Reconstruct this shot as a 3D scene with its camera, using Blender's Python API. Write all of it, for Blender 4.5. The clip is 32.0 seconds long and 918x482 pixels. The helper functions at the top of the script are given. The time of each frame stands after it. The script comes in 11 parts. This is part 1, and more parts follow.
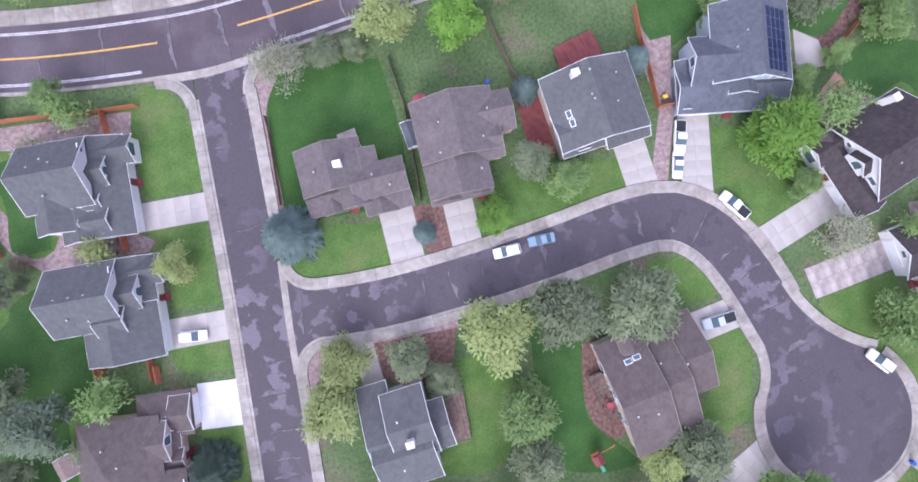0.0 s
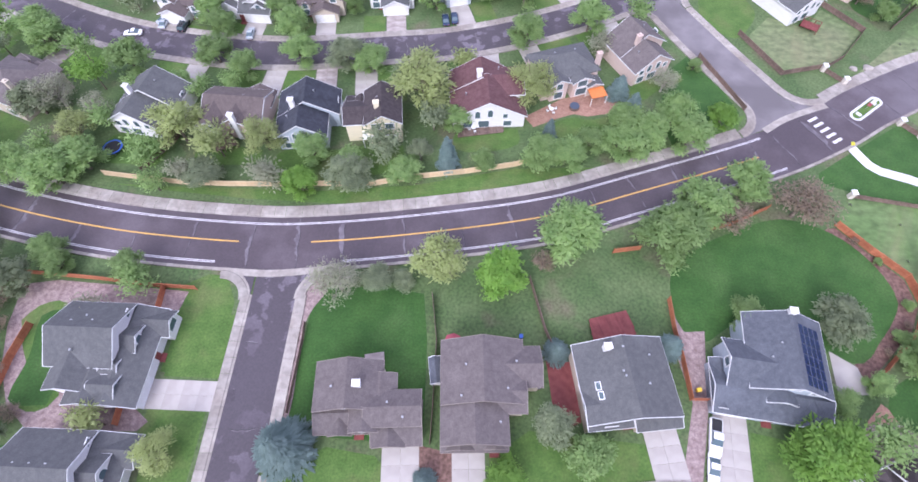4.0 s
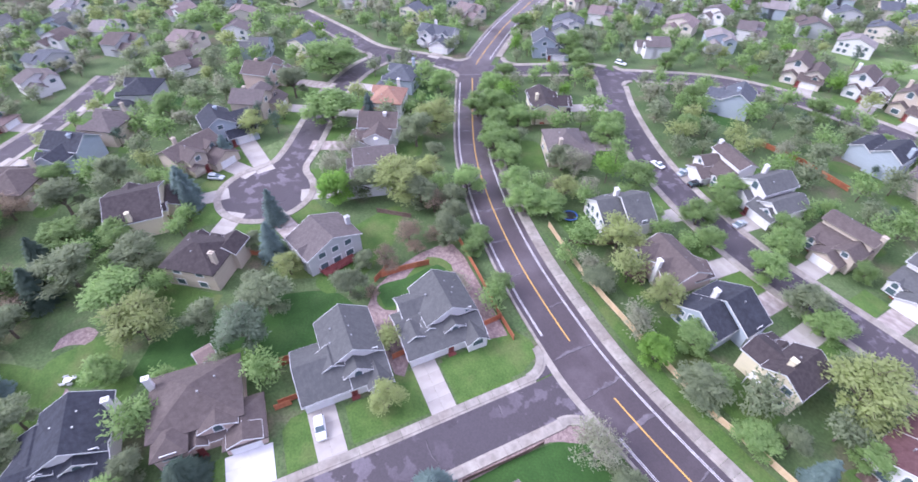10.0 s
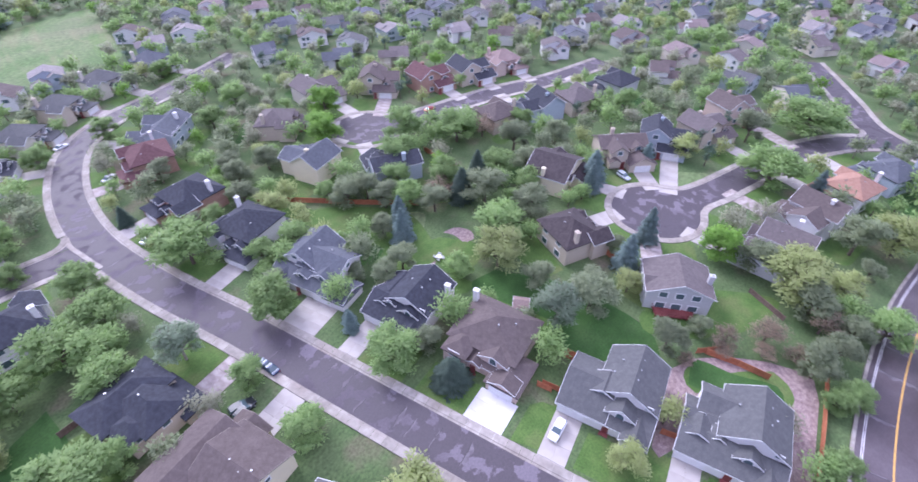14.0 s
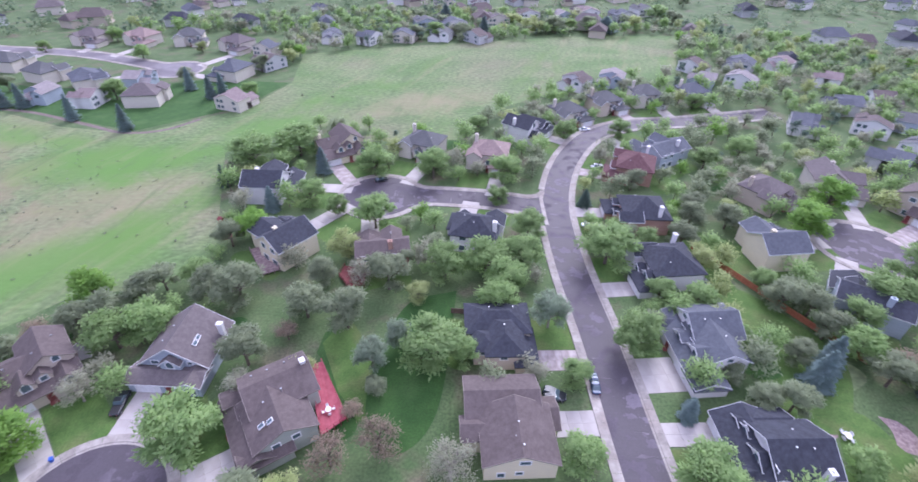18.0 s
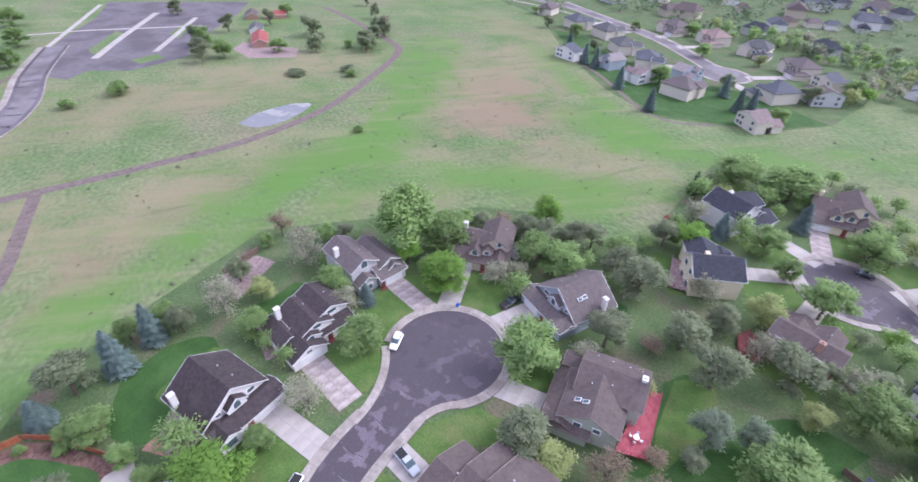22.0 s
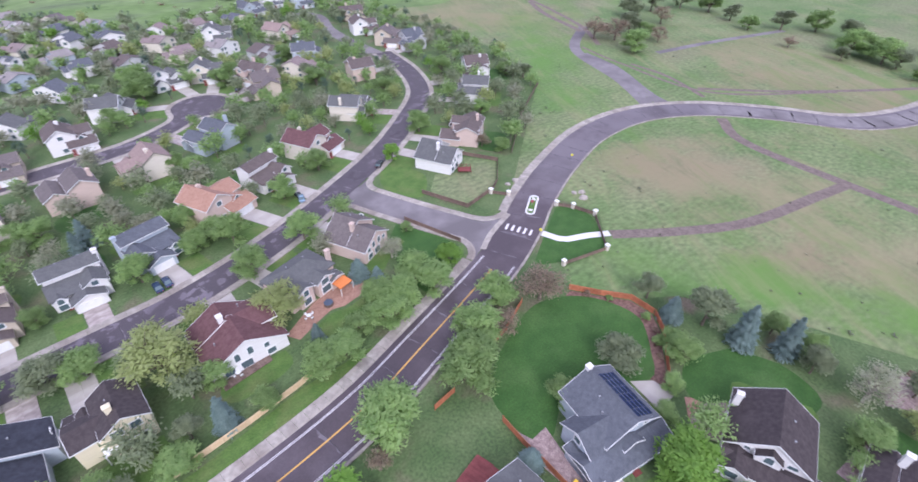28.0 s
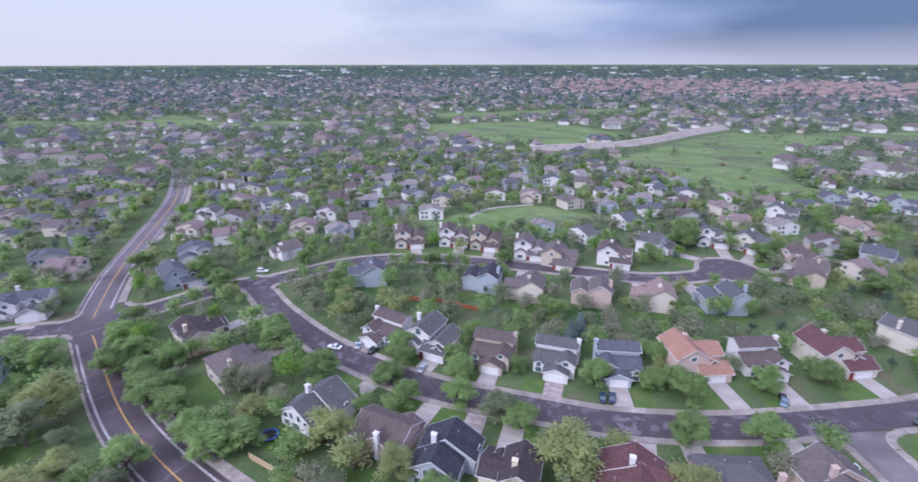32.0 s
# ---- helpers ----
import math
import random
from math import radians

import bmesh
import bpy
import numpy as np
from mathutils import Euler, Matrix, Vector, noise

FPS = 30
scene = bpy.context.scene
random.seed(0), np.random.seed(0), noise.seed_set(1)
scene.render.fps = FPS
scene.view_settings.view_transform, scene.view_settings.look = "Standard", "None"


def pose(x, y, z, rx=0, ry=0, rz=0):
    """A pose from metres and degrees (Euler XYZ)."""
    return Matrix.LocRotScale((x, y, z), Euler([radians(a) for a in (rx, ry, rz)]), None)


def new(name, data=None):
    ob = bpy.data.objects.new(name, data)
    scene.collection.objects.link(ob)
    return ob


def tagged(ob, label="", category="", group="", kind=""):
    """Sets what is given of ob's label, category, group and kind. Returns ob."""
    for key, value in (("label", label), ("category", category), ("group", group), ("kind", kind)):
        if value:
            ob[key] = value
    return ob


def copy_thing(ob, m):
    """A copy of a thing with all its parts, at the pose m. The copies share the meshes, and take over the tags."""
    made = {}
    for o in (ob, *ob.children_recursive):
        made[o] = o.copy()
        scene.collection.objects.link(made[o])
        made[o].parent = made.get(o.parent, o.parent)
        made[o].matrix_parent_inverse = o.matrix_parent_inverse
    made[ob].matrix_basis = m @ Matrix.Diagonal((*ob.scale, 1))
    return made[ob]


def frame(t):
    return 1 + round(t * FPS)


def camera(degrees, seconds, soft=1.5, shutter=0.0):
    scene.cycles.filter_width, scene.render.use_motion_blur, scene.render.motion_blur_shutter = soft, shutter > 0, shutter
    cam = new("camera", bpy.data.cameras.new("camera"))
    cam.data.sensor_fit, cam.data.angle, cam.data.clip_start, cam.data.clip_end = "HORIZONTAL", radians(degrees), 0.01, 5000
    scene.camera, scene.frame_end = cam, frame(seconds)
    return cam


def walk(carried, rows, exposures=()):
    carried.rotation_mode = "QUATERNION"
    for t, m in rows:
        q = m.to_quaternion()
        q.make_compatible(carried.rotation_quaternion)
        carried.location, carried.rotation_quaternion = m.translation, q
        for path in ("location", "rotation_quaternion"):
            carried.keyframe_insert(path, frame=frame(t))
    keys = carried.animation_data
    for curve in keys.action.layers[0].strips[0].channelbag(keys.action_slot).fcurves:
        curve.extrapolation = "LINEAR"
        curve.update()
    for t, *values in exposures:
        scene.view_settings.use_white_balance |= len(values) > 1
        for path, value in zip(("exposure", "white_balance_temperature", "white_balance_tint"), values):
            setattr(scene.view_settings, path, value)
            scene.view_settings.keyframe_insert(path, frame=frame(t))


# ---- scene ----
cam = camera(86.5, 32.0, soft=1.6, shutter=0.28)
EYE = 85.0
# seconds, heading, pitch and roll in degrees of a hovering camera that turns where it is
PATH = [
    (0, 0.00, -88.66, -9.30),
    (0.5, -7.20, -83.00, -2.15),
    (1, -7.79, -76.65, -1.01),
    (1.5, -7.11, -73.32, -0.79),
    (2, -5.46, -71.82, -0.61),
    (2.5, -3.60, -71.22, -0.54),
    (3, -1.35, -68.68, -0.47),
    (3.5, 0.88, -63.58, -0.38),
    (5.5, 16.08, -57.68, 0.11),
    (6, 21.33, -55.23, 0.09),
    (6.5, 26.34, -51.57, 0.13),
    (7, 32.14, -49.55, 0.22),
    (7.5, 37.55, -48.85, 0.19),
    (8, 43.43, -48.55, 0.15),
    (8.5, 48.99, -48.43, 0.22),
    (9, 55.11, -47.90, 0.23),
    (9.5, 60.83, -44.96, 0.25),
    (10, 67.06, -42.88, 0.07),
    (10.5, 72.92, -42.03, 0.02),
    (11, 79.56, -41.58, 0.02),
    (11.5, 85.80, -41.34, 0.00),
    (12, 92.62, -41.18, -0.12),
    (12.5, 98.97, -41.12, -0.24),
    (13, 105.99, -41.07, -0.20),
    (13.5, 112.58, -41.07, -0.02),
    (14, 120.05, -40.89, 0.14),
    (14.5, 126.90, -40.79, 0.31),
    (16.5, 156.00, -39.11, 0.63),
    (17, 163.48, -37.66, 0.73),
    (17.5, 170.44, -37.08, 0.87),
    (18, 177.96, -36.92, 1.03),
    (18.5, 184.89, -36.87, 1.16),
    (19, 192.46, -36.89, 1.33),
    (19.5, 199.47, -36.94, 1.41),
    (20, 207.00, -37.02, 1.54),
    (20.5, 213.94, -37.07, 1.64),
    (21, 221.36, -37.16, 1.64),
    (21.5, 228.34, -37.23, 1.73),
    (22, 235.83, -37.33, 1.73),
    (22.5, 242.87, -37.41, 1.78),
    (23, 250.36, -37.45, 1.85),
    (23.5, 257.34, -37.44, 1.93),
    (24, 264.99, -37.56, 1.94),
    (24.5, 272.08, -37.68, 2.00),
    (25, 279.87, -37.79, 2.03),
    (25.5, 286.98, -37.92, 2.00),
    (27.5, 316.96, -38.54, 0.20),
    (28, 324.76, -38.44, 0.07),
    (28.5, 332.07, -36.15, -0.14),
    (29, 339.84, -32.00, -0.38),
    (29.5, 347.01, -27.71, -0.33),
    (30, 354.75, -24.72, -0.33),
    (30.5, 361.88, -22.43, -0.33),
    (31, 369.69, -20.96, -0.26),
    (31.5, 377.00, -20.38, -0.17),
    (32, 384.77, -20.07, -0.09),
]

# seconds, stops, kelvin and tint: the picture darkens and cools a little as the sky comes into view
EXPOSURES = [(0.0, 0.65, 6220, 15), (4.0, 0.69, 6290, 15), (7.0, 0.83, 6230, 17), (9.0, 0.80, 6200, 17), (13.0, 0.78, 5970, 21), (17.0, 0.72, 5990, 21), (19.0, 0.67, 6000, 20), (22.0, 0.58, 6280, 16), (25.0, 0.47, 6380, 14), (28.0, 0.46, 6310, 15), (29.0, 0.53, 6280, 16), (29.7, 0.63, 6100, 17), (30.5, 0.54, 6010, 18), (31.2, 0.38, 5990, 18), (32.0, 0.14, 5960, 19)]


def hover(yaw, pitch, roll):
    return pose(0, 0, EYE, 0, 0, yaw) @ pose(0, 0, 0, 90 + pitch, 0, 0) @ pose(0, 0, 0, 0, 0, roll)


walk(cam, [(t, hover(yaw, pitch, roll)) for t, yaw, pitch, roll in PATH], exposures=EXPOSURES)

# ---- sky and light: an evening overcast ----
SUN_EL, SUN_AZ = radians(40), radians(200)
world = bpy.data.worlds.new("overcast_sky")
scene.world = world
world.use_nodes = True
wn, wl = world.node_tree.nodes, world.node_tree.links
wn.clear()
sky = wn.new("ShaderNodeTexSky")
sky.sky_type, sky.sun_disc, sky.sun_elevation, sky.sun_rotation = "NISHITA", False, SUN_EL, SUN_AZ
coord = wn.new("ShaderNodeTexCoord")
stretch = wn.new("ShaderNodeMapping")
stretch.inputs["Scale"].default_value = (1.0, 1.0, 4.5)
clouds = wn.new("ShaderNodeTexNoise")
clouds.inputs["Scale"].default_value, clouds.inputs["Detail"].default_value, clouds.inputs["Roughness"].default_value = 1.9, 8.0, 0.52
# the cloud cover is thin and bright in the west and dark in the north-east
side_light = wn.new("ShaderNodeVectorMath")
side_light.operation = "DOT_PRODUCT"
side_light.inputs[1].default_value = (-1.0, -0.10, -0.9)
share = wn.new("ShaderNodeMath")
share.operation, share.inputs[1].default_value = "MULTIPLY_ADD", 0.72
ramp = wn.new("ShaderNodeValToRGB")
ramp.color_ramp.elements[0].position, ramp.color_ramp.elements[0].color = 0.30, (0.17, 0.27, 0.48, 1)
ramp.color_ramp.elements[1].position, ramp.color_ramp.elements[1].color = 0.86, (0.95, 1.02, 1.15, 1)
mid = ramp.color_ramp.elements.new(0.52)
mid.color = (0.42, 0.55, 0.84, 1)
mixc = wn.new("ShaderNodeMix")
mixc.data_type = "RGBA"
mixc.inputs["Factor"].default_value = 0.9
dim = wn.new("ShaderNodeVectorMath")
dim.operation = "SCALE"
dim.inputs["Scale"].default_value = 0.1
out = wn.new("ShaderNodeOutputWorld")
back = wn.new("ShaderNodeBackground")
back.inputs["Strength"].default_value = 0.845
wl.new(coord.outputs["Generated"], stretch.inputs["Vector"])
wl.new(stretch.outputs["Vector"], clouds.inputs["Vector"])
wl.new(coord.outputs["Generated"], side_light.inputs[0])
wl.new(side_light.outputs["Value"], share.inputs[0])
wl.new(clouds.outputs["Fac"], share.inputs[2])
wl.new(share.outputs["Value"], ramp.inputs["Fac"])
wl.new(sky.outputs["Color"], dim.inputs[0])
wl.new(dim.outputs["Vector"], mixc.inputs["A"])
wl.new(ramp.outputs["Color"], mixc.inputs["B"])
lift = wn.new("ShaderNodeSeparateXYZ")
rise = wn.new("ShaderNodeMapRange")
rise.inputs["From Min"].default_value, rise.inputs["From Max"].default_value = 0.12, 0.75
rise.inputs["To Min"].default_value, rise.inputs["To Max"].default_value = 0.84, 1.30
glow = wn.new("ShaderNodeVectorMath")
glow.operation = "SCALE"
wl.new(coord.outputs["Generated"], lift.inputs["Vector"])
wl.new(lift.outputs["Z"], rise.inputs["Value"])
wl.new(rise.outputs["Result"], glow.inputs["Scale"])
# overhead the cloud is thin, bright and neutral
over = wn.new("ShaderNodeMapRange")
over.inputs["From Min"].default_value, over.inputs["From Max"].default_value = 0.18, 0.6
haze = wn.new("ShaderNodeMix")
haze.data_type = "RGBA"
haze.inputs["B"].default_value = (0.90, 0.915, 1.235, 1)
wl.new(lift.outputs["Z"], over.inputs["Value"])
wl.new(over.outputs["Result"], haze.inputs["Factor"])
wl.new(mixc.outputs["Result"], haze.inputs["A"])
# a pale, faintly pink strip of clear light along the horizon
low_sky = wn.new("ShaderNodeMapRange")
low_sky.inputs["From Min"].default_value, low_sky.inputs["From Max"].default_value = 0.055, 0.0
low_sky.inputs["To Max"].default_value = 0.6
strip_light = wn.new("ShaderNodeMix")
strip_light.data_type = "RGBA"
strip_light.inputs["B"].default_value = (0.93, 0.90, 0.98, 1)
wl.new(lift.outputs["Z"], low_sky.inputs["Value"])
wl.new(low_sky.outputs["Result"], strip_light.inputs["Factor"])
wl.new(haze.outputs["Result"], strip_light.inputs["A"])
wl.new(strip_light.outputs["Result"], glow.inputs[0])
wl.new(glow.outputs["Vector"], back.inputs["Color"])
wl.new(back.outputs["Background"], out.inputs["Surface"])
sun = new("sun", bpy.data.lights.new("sun", "SUN"))
sun.data.energy, sun.data.angle, sun.data.color = 2.3, radians(30), (0.97, 0.97, 1.0)
sun.matrix_world = pose(0, 0, 200, 90 - math.degrees(SUN_EL), 0, 180 - math.degrees(SUN_AZ))
from mathutils.geometry import tessellate_polygon

# ---- materials ----
def material(name, base, other=None, scale=1.0, detail=6.0, rough=0.8, bump=0.0, bump_scale=20.0, low=0.35, high=0.65, third=None, third_scale=0.1,
             third_low=0.45, third_high=0.6, metal=0.0, per_object=0.0, rough_other=None, stretch=None, fine=None, per_piece=0.0):
    """A surface of two colours mixed by fine noise, a third by broad noise, and fine relief."""
    m = bpy.data.materials.new(name)
    m.use_nodes = True
    n, l = m.node_tree.nodes, m.node_tree.links
    bsdf = n["Principled BSDF"]
    bsdf.inputs["Roughness"].default_value, bsdf.inputs["Metallic"].default_value = rough, metal
    tc = n.new("ShaderNodeTexCoord")
    vec = tc.outputs["Object"]
    if stretch:
        mp = n.new("ShaderNodeMapping")
        mp.inputs["Scale"].default_value = stretch
        l.new(vec, mp.inputs["Vector"])
        vec = mp.outputs["Vector"]

    def blotch(s, lo, hi, d):
        t = n.new("ShaderNodeTexNoise")
        t.inputs["Scale"].default_value, t.inputs["Detail"].default_value = s, d
        l.new(vec, t.inputs["Vector"])
        r = n.new("ShaderNodeMapRange")
        r.inputs["From Min"].default_value, r.inputs["From Max"].default_value = lo, hi
        l.new(t.outputs["Fac"], r.inputs["Value"])
        return r.outputs["Result"]

    def mixed(f, a, b):
        x = n.new("ShaderNodeMix")
        x.data_type = "RGBA"
        l.new(f, x.inputs["Factor"])
        for socket, v in ((x.inputs["A"], a), (x.inputs["B"], b)):
            if isinstance(v, tuple):
                socket.default_value = (*v, 1)
            else:
                l.new(v, socket)
        return x.outputs["Result"]

    colour = base
    if other:
        f = blotch(scale, low, high, detail)
        colour = mixed(f, base, other)
        if rough_other is not None:
            rr = n.new("ShaderNodeMapRange")
            rr.inputs["To Min"].default_value, rr.inputs["To Max"].default_value = rough, rough_other
            l.new(f, rr.inputs["Value"])
            l.new(rr.outputs["Result"], bsdf.inputs["Roughness"])
    if third:
        colour = mixed(blotch(third_scale, third_low, third_high, 4.0), colour, third)
    if fine:
        h2, rg = n.new("ShaderNodeHueSaturation"), n.new("ShaderNodeMapRange")
        rg.inputs["To Min"].default_value, rg.inputs["To Max"].default_value = 1 - fine[1], 1 + fine[1]
        l.new(blotch(fine[0], 0.3, 0.7, 3.0), rg.inputs["Value"])
        l.new(rg.outputs["Result"], h2.inputs["Value"])
        if isinstance(colour, tuple):
            h2.inputs["Color"].default_value = (*colour, 1)
        else:
            l.new(colour, h2.inputs["Color"])
        colour = h2.outputs["Color"]
    if per_object or per_piece:
        info = n.new("ShaderNodeObjectInfo") if per_object else n.new("ShaderNodeNewGeometry")
        hsv = n.new("ShaderNodeHueSaturation")
        rng = n.new("ShaderNodeMapRange")
        rng.inputs["To Min"].default_value, rng.inputs["To Max"].default_value = 1 - per_object - per_piece, 1 + per_object + per_piece
        l.new(info.outputs["Random" if per_object else "Random Per Island"], rng.inputs["Value"])
        l.new(rng.outputs["Result"], hsv.inputs["Value"])
        if isinstance(colour, tuple):
            hsv.inputs["Color"].default_value = (*colour, 1)
        else:
            l.new(colour, hsv.inputs["Color"])
        colour = hsv.outputs["Color"]
    if isinstance(colour, tuple):
        bsdf.inputs["Base Color"].default_value = (*colour, 1)
    else:
        l.new(colour, bsdf.inputs["Base Color"])
    if bump:
        t = n.new("ShaderNodeTexNoise")
        t.inputs["Scale"].default_value, t.inputs["Detail"].default_value = bump_scale, 4.0
        l.new(vec, t.inputs["Vector"])
        b = n.new("ShaderNodeBump")
        b.inputs["Strength"].default_value, b.inputs["Distance"].default_value = bump, 0.05
        l.new(t.outputs["Fac"], b.inputs["Height"])
        l.new(b.outputs["Normal"], bsdf.inputs["Normal"])
    return m


def leaf_material(name, dark, light, var=0.15):
    """Foliage: each clump its own shade, and each tree a little different."""
    m = bpy.data.materials.new(name)
    m.use_nodes = True
    n, l = m.node_tree.nodes, m.node_tree.links
    bsdf = n["Principled BSDF"]
    bsdf.inputs["Roughness"].default_value = 0.7
    geo, info = n.new("ShaderNodeNewGeometry"), n.new("ShaderNodeObjectInfo")
    x = n.new("ShaderNodeMix")
    x.data_type = "RGBA"
    x.inputs["A"].default_value, x.inputs["B"].default_value = (*dark, 1), (*light, 1)
    tc, clump, mixv = n.new("ShaderNodeTexCoord"), n.new("ShaderNodeTexNoise"), n.new("ShaderNodeMath")
    clump.inputs["Scale"].default_value, clump.inputs["Detail"].default_value = 0.75, 2.0
    l.new(tc.outputs["Object"], clump.inputs["Vector"])
    span = n.new("ShaderNodeMapRange")
    span.inputs["From Min"].default_value, span.inputs["From Max"].default_value, span.inputs["To Max"].default_value = 0.3, 0.7, 0.65
    l.new(clump.outputs["Fac"], span.inputs["Value"])
    mixv.operation, mixv.inputs[1].default_value = "MULTIPLY_ADD", 0.35
    l.new(geo.outputs["Random Per Island"], mixv.inputs[0])
    l.new(span.outputs["Result"], mixv.inputs[2])
    l.new(mixv.outputs["Value"], x.inputs["Factor"])
    hsv = n.new("ShaderNodeHueSaturation")
    rng = n.new("ShaderNodeMapRange")
    rng.inputs["To Min"].default_value, rng.inputs["To Max"].default_value = 1 - var, 1 + var
    l.new(info.outputs["Random"], rng.inputs["Value"])
    l.new(rng.outputs["Result"], hsv.inputs["Value"])
    l.new(x.outputs["Result"], hsv.inputs["Color"])
    l.new(hsv.outputs["Color"], bsdf.inputs["Base Color"])
    thin, both = n.new("ShaderNodeBsdfTranslucent"), n.new("ShaderNodeMixShader")
    both.inputs["Fac"].default_value = 0.5
    through_leaf = n.new("ShaderNodeHueSaturation")
    through_leaf.inputs["Value"].default_value = 1.35
    l.new(hsv.outputs["Color"], through_leaf.inputs["Color"])
    l.new(through_leaf.outputs["Color"], thin.inputs["Color"])
    l.new(bsdf.outputs["BSDF"], both.inputs[1])
    l.new(thin.outputs["BSDF"], both.inputs[2])
    l.new(both.outputs["Shader"], n["Material Output"].inputs["Surface"])
    return m


def with_streaks(m, tone, turn, size, low, high, most):
    """Long thin wisps of dry grass over a ground material."""
    n, l = m.node_tree.nodes, m.node_tree.links
    bsdf = n["Principled BSDF"]
    tc, mp, wisp = n.new("ShaderNodeTexCoord"), n.new("ShaderNodeMapping"), n.new("ShaderNodeTexNoise")
    mp.vector_type = "TEXTURE"
    mp.inputs["Rotation"].default_value, mp.inputs["Scale"].default_value = (0, 0, radians(turn)), (1 / size, 5.5 / size, 1 / size)
    wisp.inputs["Scale"].default_value, wisp.inputs["Detail"].default_value, wisp.inputs["Roughness"].default_value, wisp.inputs["Distortion"].default_value = 1.0, 9.0, 0.62, 0.5
    fade, mix = n.new("ShaderNodeMapRange"), n.new("ShaderNodeMix")
    fade.inputs["From Min"].default_value, fade.inputs["From Max"].default_value, fade.inputs["To Max"].default_value = low, high, most
    mix.data_type = "RGBA"
    mix.inputs["B"].default_value = (*tone, 1)
    l.new(tc.outputs["Object"], mp.inputs["Vector"])
    l.new(mp.outputs["Vector"], wisp.inputs["Vector"])
    l.new(wisp.outputs["Fac"], fade.inputs["Value"])
    l.new(fade.outputs["Result"], mix.inputs["Factor"])
    l.new(bsdf.inputs["Base Color"].links[0].from_socket, mix.inputs["A"])
    l.new(mix.outputs["Result"], bsdf.inputs["Base Color"])


def with_spots(m, spots, tones):
    """Lays soft-edged dry and fresh patches over a ground material: kind, x, y, turn, half length, half width."""
    n, l = m.node_tree.nodes, m.node_tree.links
    bsdf = n["Principled BSDF"]
    tc, wob = n.new("ShaderNodeTexCoord"), n.new("ShaderNodeTexNoise")
    wob.inputs["Scale"].default_value, wob.inputs["Detail"].default_value, wob.inputs["Roughness"].default_value = 0.04, 12.0, 0.68
    l.new(tc.outputs["Object"], wob.inputs["Vector"])
    for kind, x, y, turn, a, b in spots:
        tone, most = tones[kind]
        mp, dist = n.new("ShaderNodeMapping"), n.new("ShaderNodeVectorMath")
        mp.vector_type = "TEXTURE"
        mp.inputs["Location"].default_value, mp.inputs["Rotation"].default_value, mp.inputs["Scale"].default_value = (x, y, 0), (0, 0, radians(turn)), (a, b, 1e6)
        dist.operation = "LENGTH"
        l.new(tc.outputs["Object"], mp.inputs["Vector"])
        l.new(mp.outputs["Vector"], dist.inputs[0])
        add, fade, mix = n.new("ShaderNodeMath"), n.new("ShaderNodeMapRange"), n.new("ShaderNodeMix")
        add.operation, add.inputs[1].default_value = "MULTIPLY_ADD", 4.4
        l.new(wob.outputs["Fac"], add.inputs[0])
        l.new(dist.outputs["Value"], add.inputs[2])
        fade.inputs["From Min"].default_value, fade.inputs["From Max"].default_value = 3.5, 2.3
        fade.inputs["To Max"].default_value = most
        l.new(add.outputs["Value"], fade.inputs["Value"])
        mix.data_type = "RGBA"
        mix.inputs["B"].default_value = (*tone, 1)
        l.new(bsdf.inputs["Base Color"].links[0].from_socket, mix.inputs["A"])
        l.new(fade.outputs["Result"], mix.inputs["Factor"])
        l.new(mix.outputs["Result"], bsdf.inputs["Base Color"])


M = {}
M["lawn"] = material("lawn", (0.058, 0.120, 0.023), (0.084, 0.152, 0.034), 0.35, rough=0.95, bump=0.6, bump_scale=6.0, third=(0.118, 0.148, 0.050), third_scale=0.13, third_low=0.5, third_high=0.72, fine=(2.5, 0.22))
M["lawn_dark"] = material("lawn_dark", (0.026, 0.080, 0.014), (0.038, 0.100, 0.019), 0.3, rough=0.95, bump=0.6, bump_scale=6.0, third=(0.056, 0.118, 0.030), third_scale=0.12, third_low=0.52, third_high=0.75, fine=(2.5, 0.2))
M["yard"] = material("yard", (0.060, 0.106, 0.036), (0.096, 0.140, 0.056), 0.14, rough=0.95, bump=0.6, bump_scale=5.0, third=(0.138, 0.112, 0.080), third_scale=0.09, third_low=0.55, third_high=0.74, fine=(1.8, 0.3))
M["meadow"] = material("meadow", (0.097, 0.161, 0.055), (0.150, 0.192, 0.087), 0.03, detail=14, rough=0.95, bump=0.9, bump_scale=2.0, low=0.40, high=0.62, third=(0.170, 0.168, 0.102), third_scale=0.014, third_low=0.50, third_high=0.72, stretch=(1, 1.5, 1), fine=(0.5, 0.3))
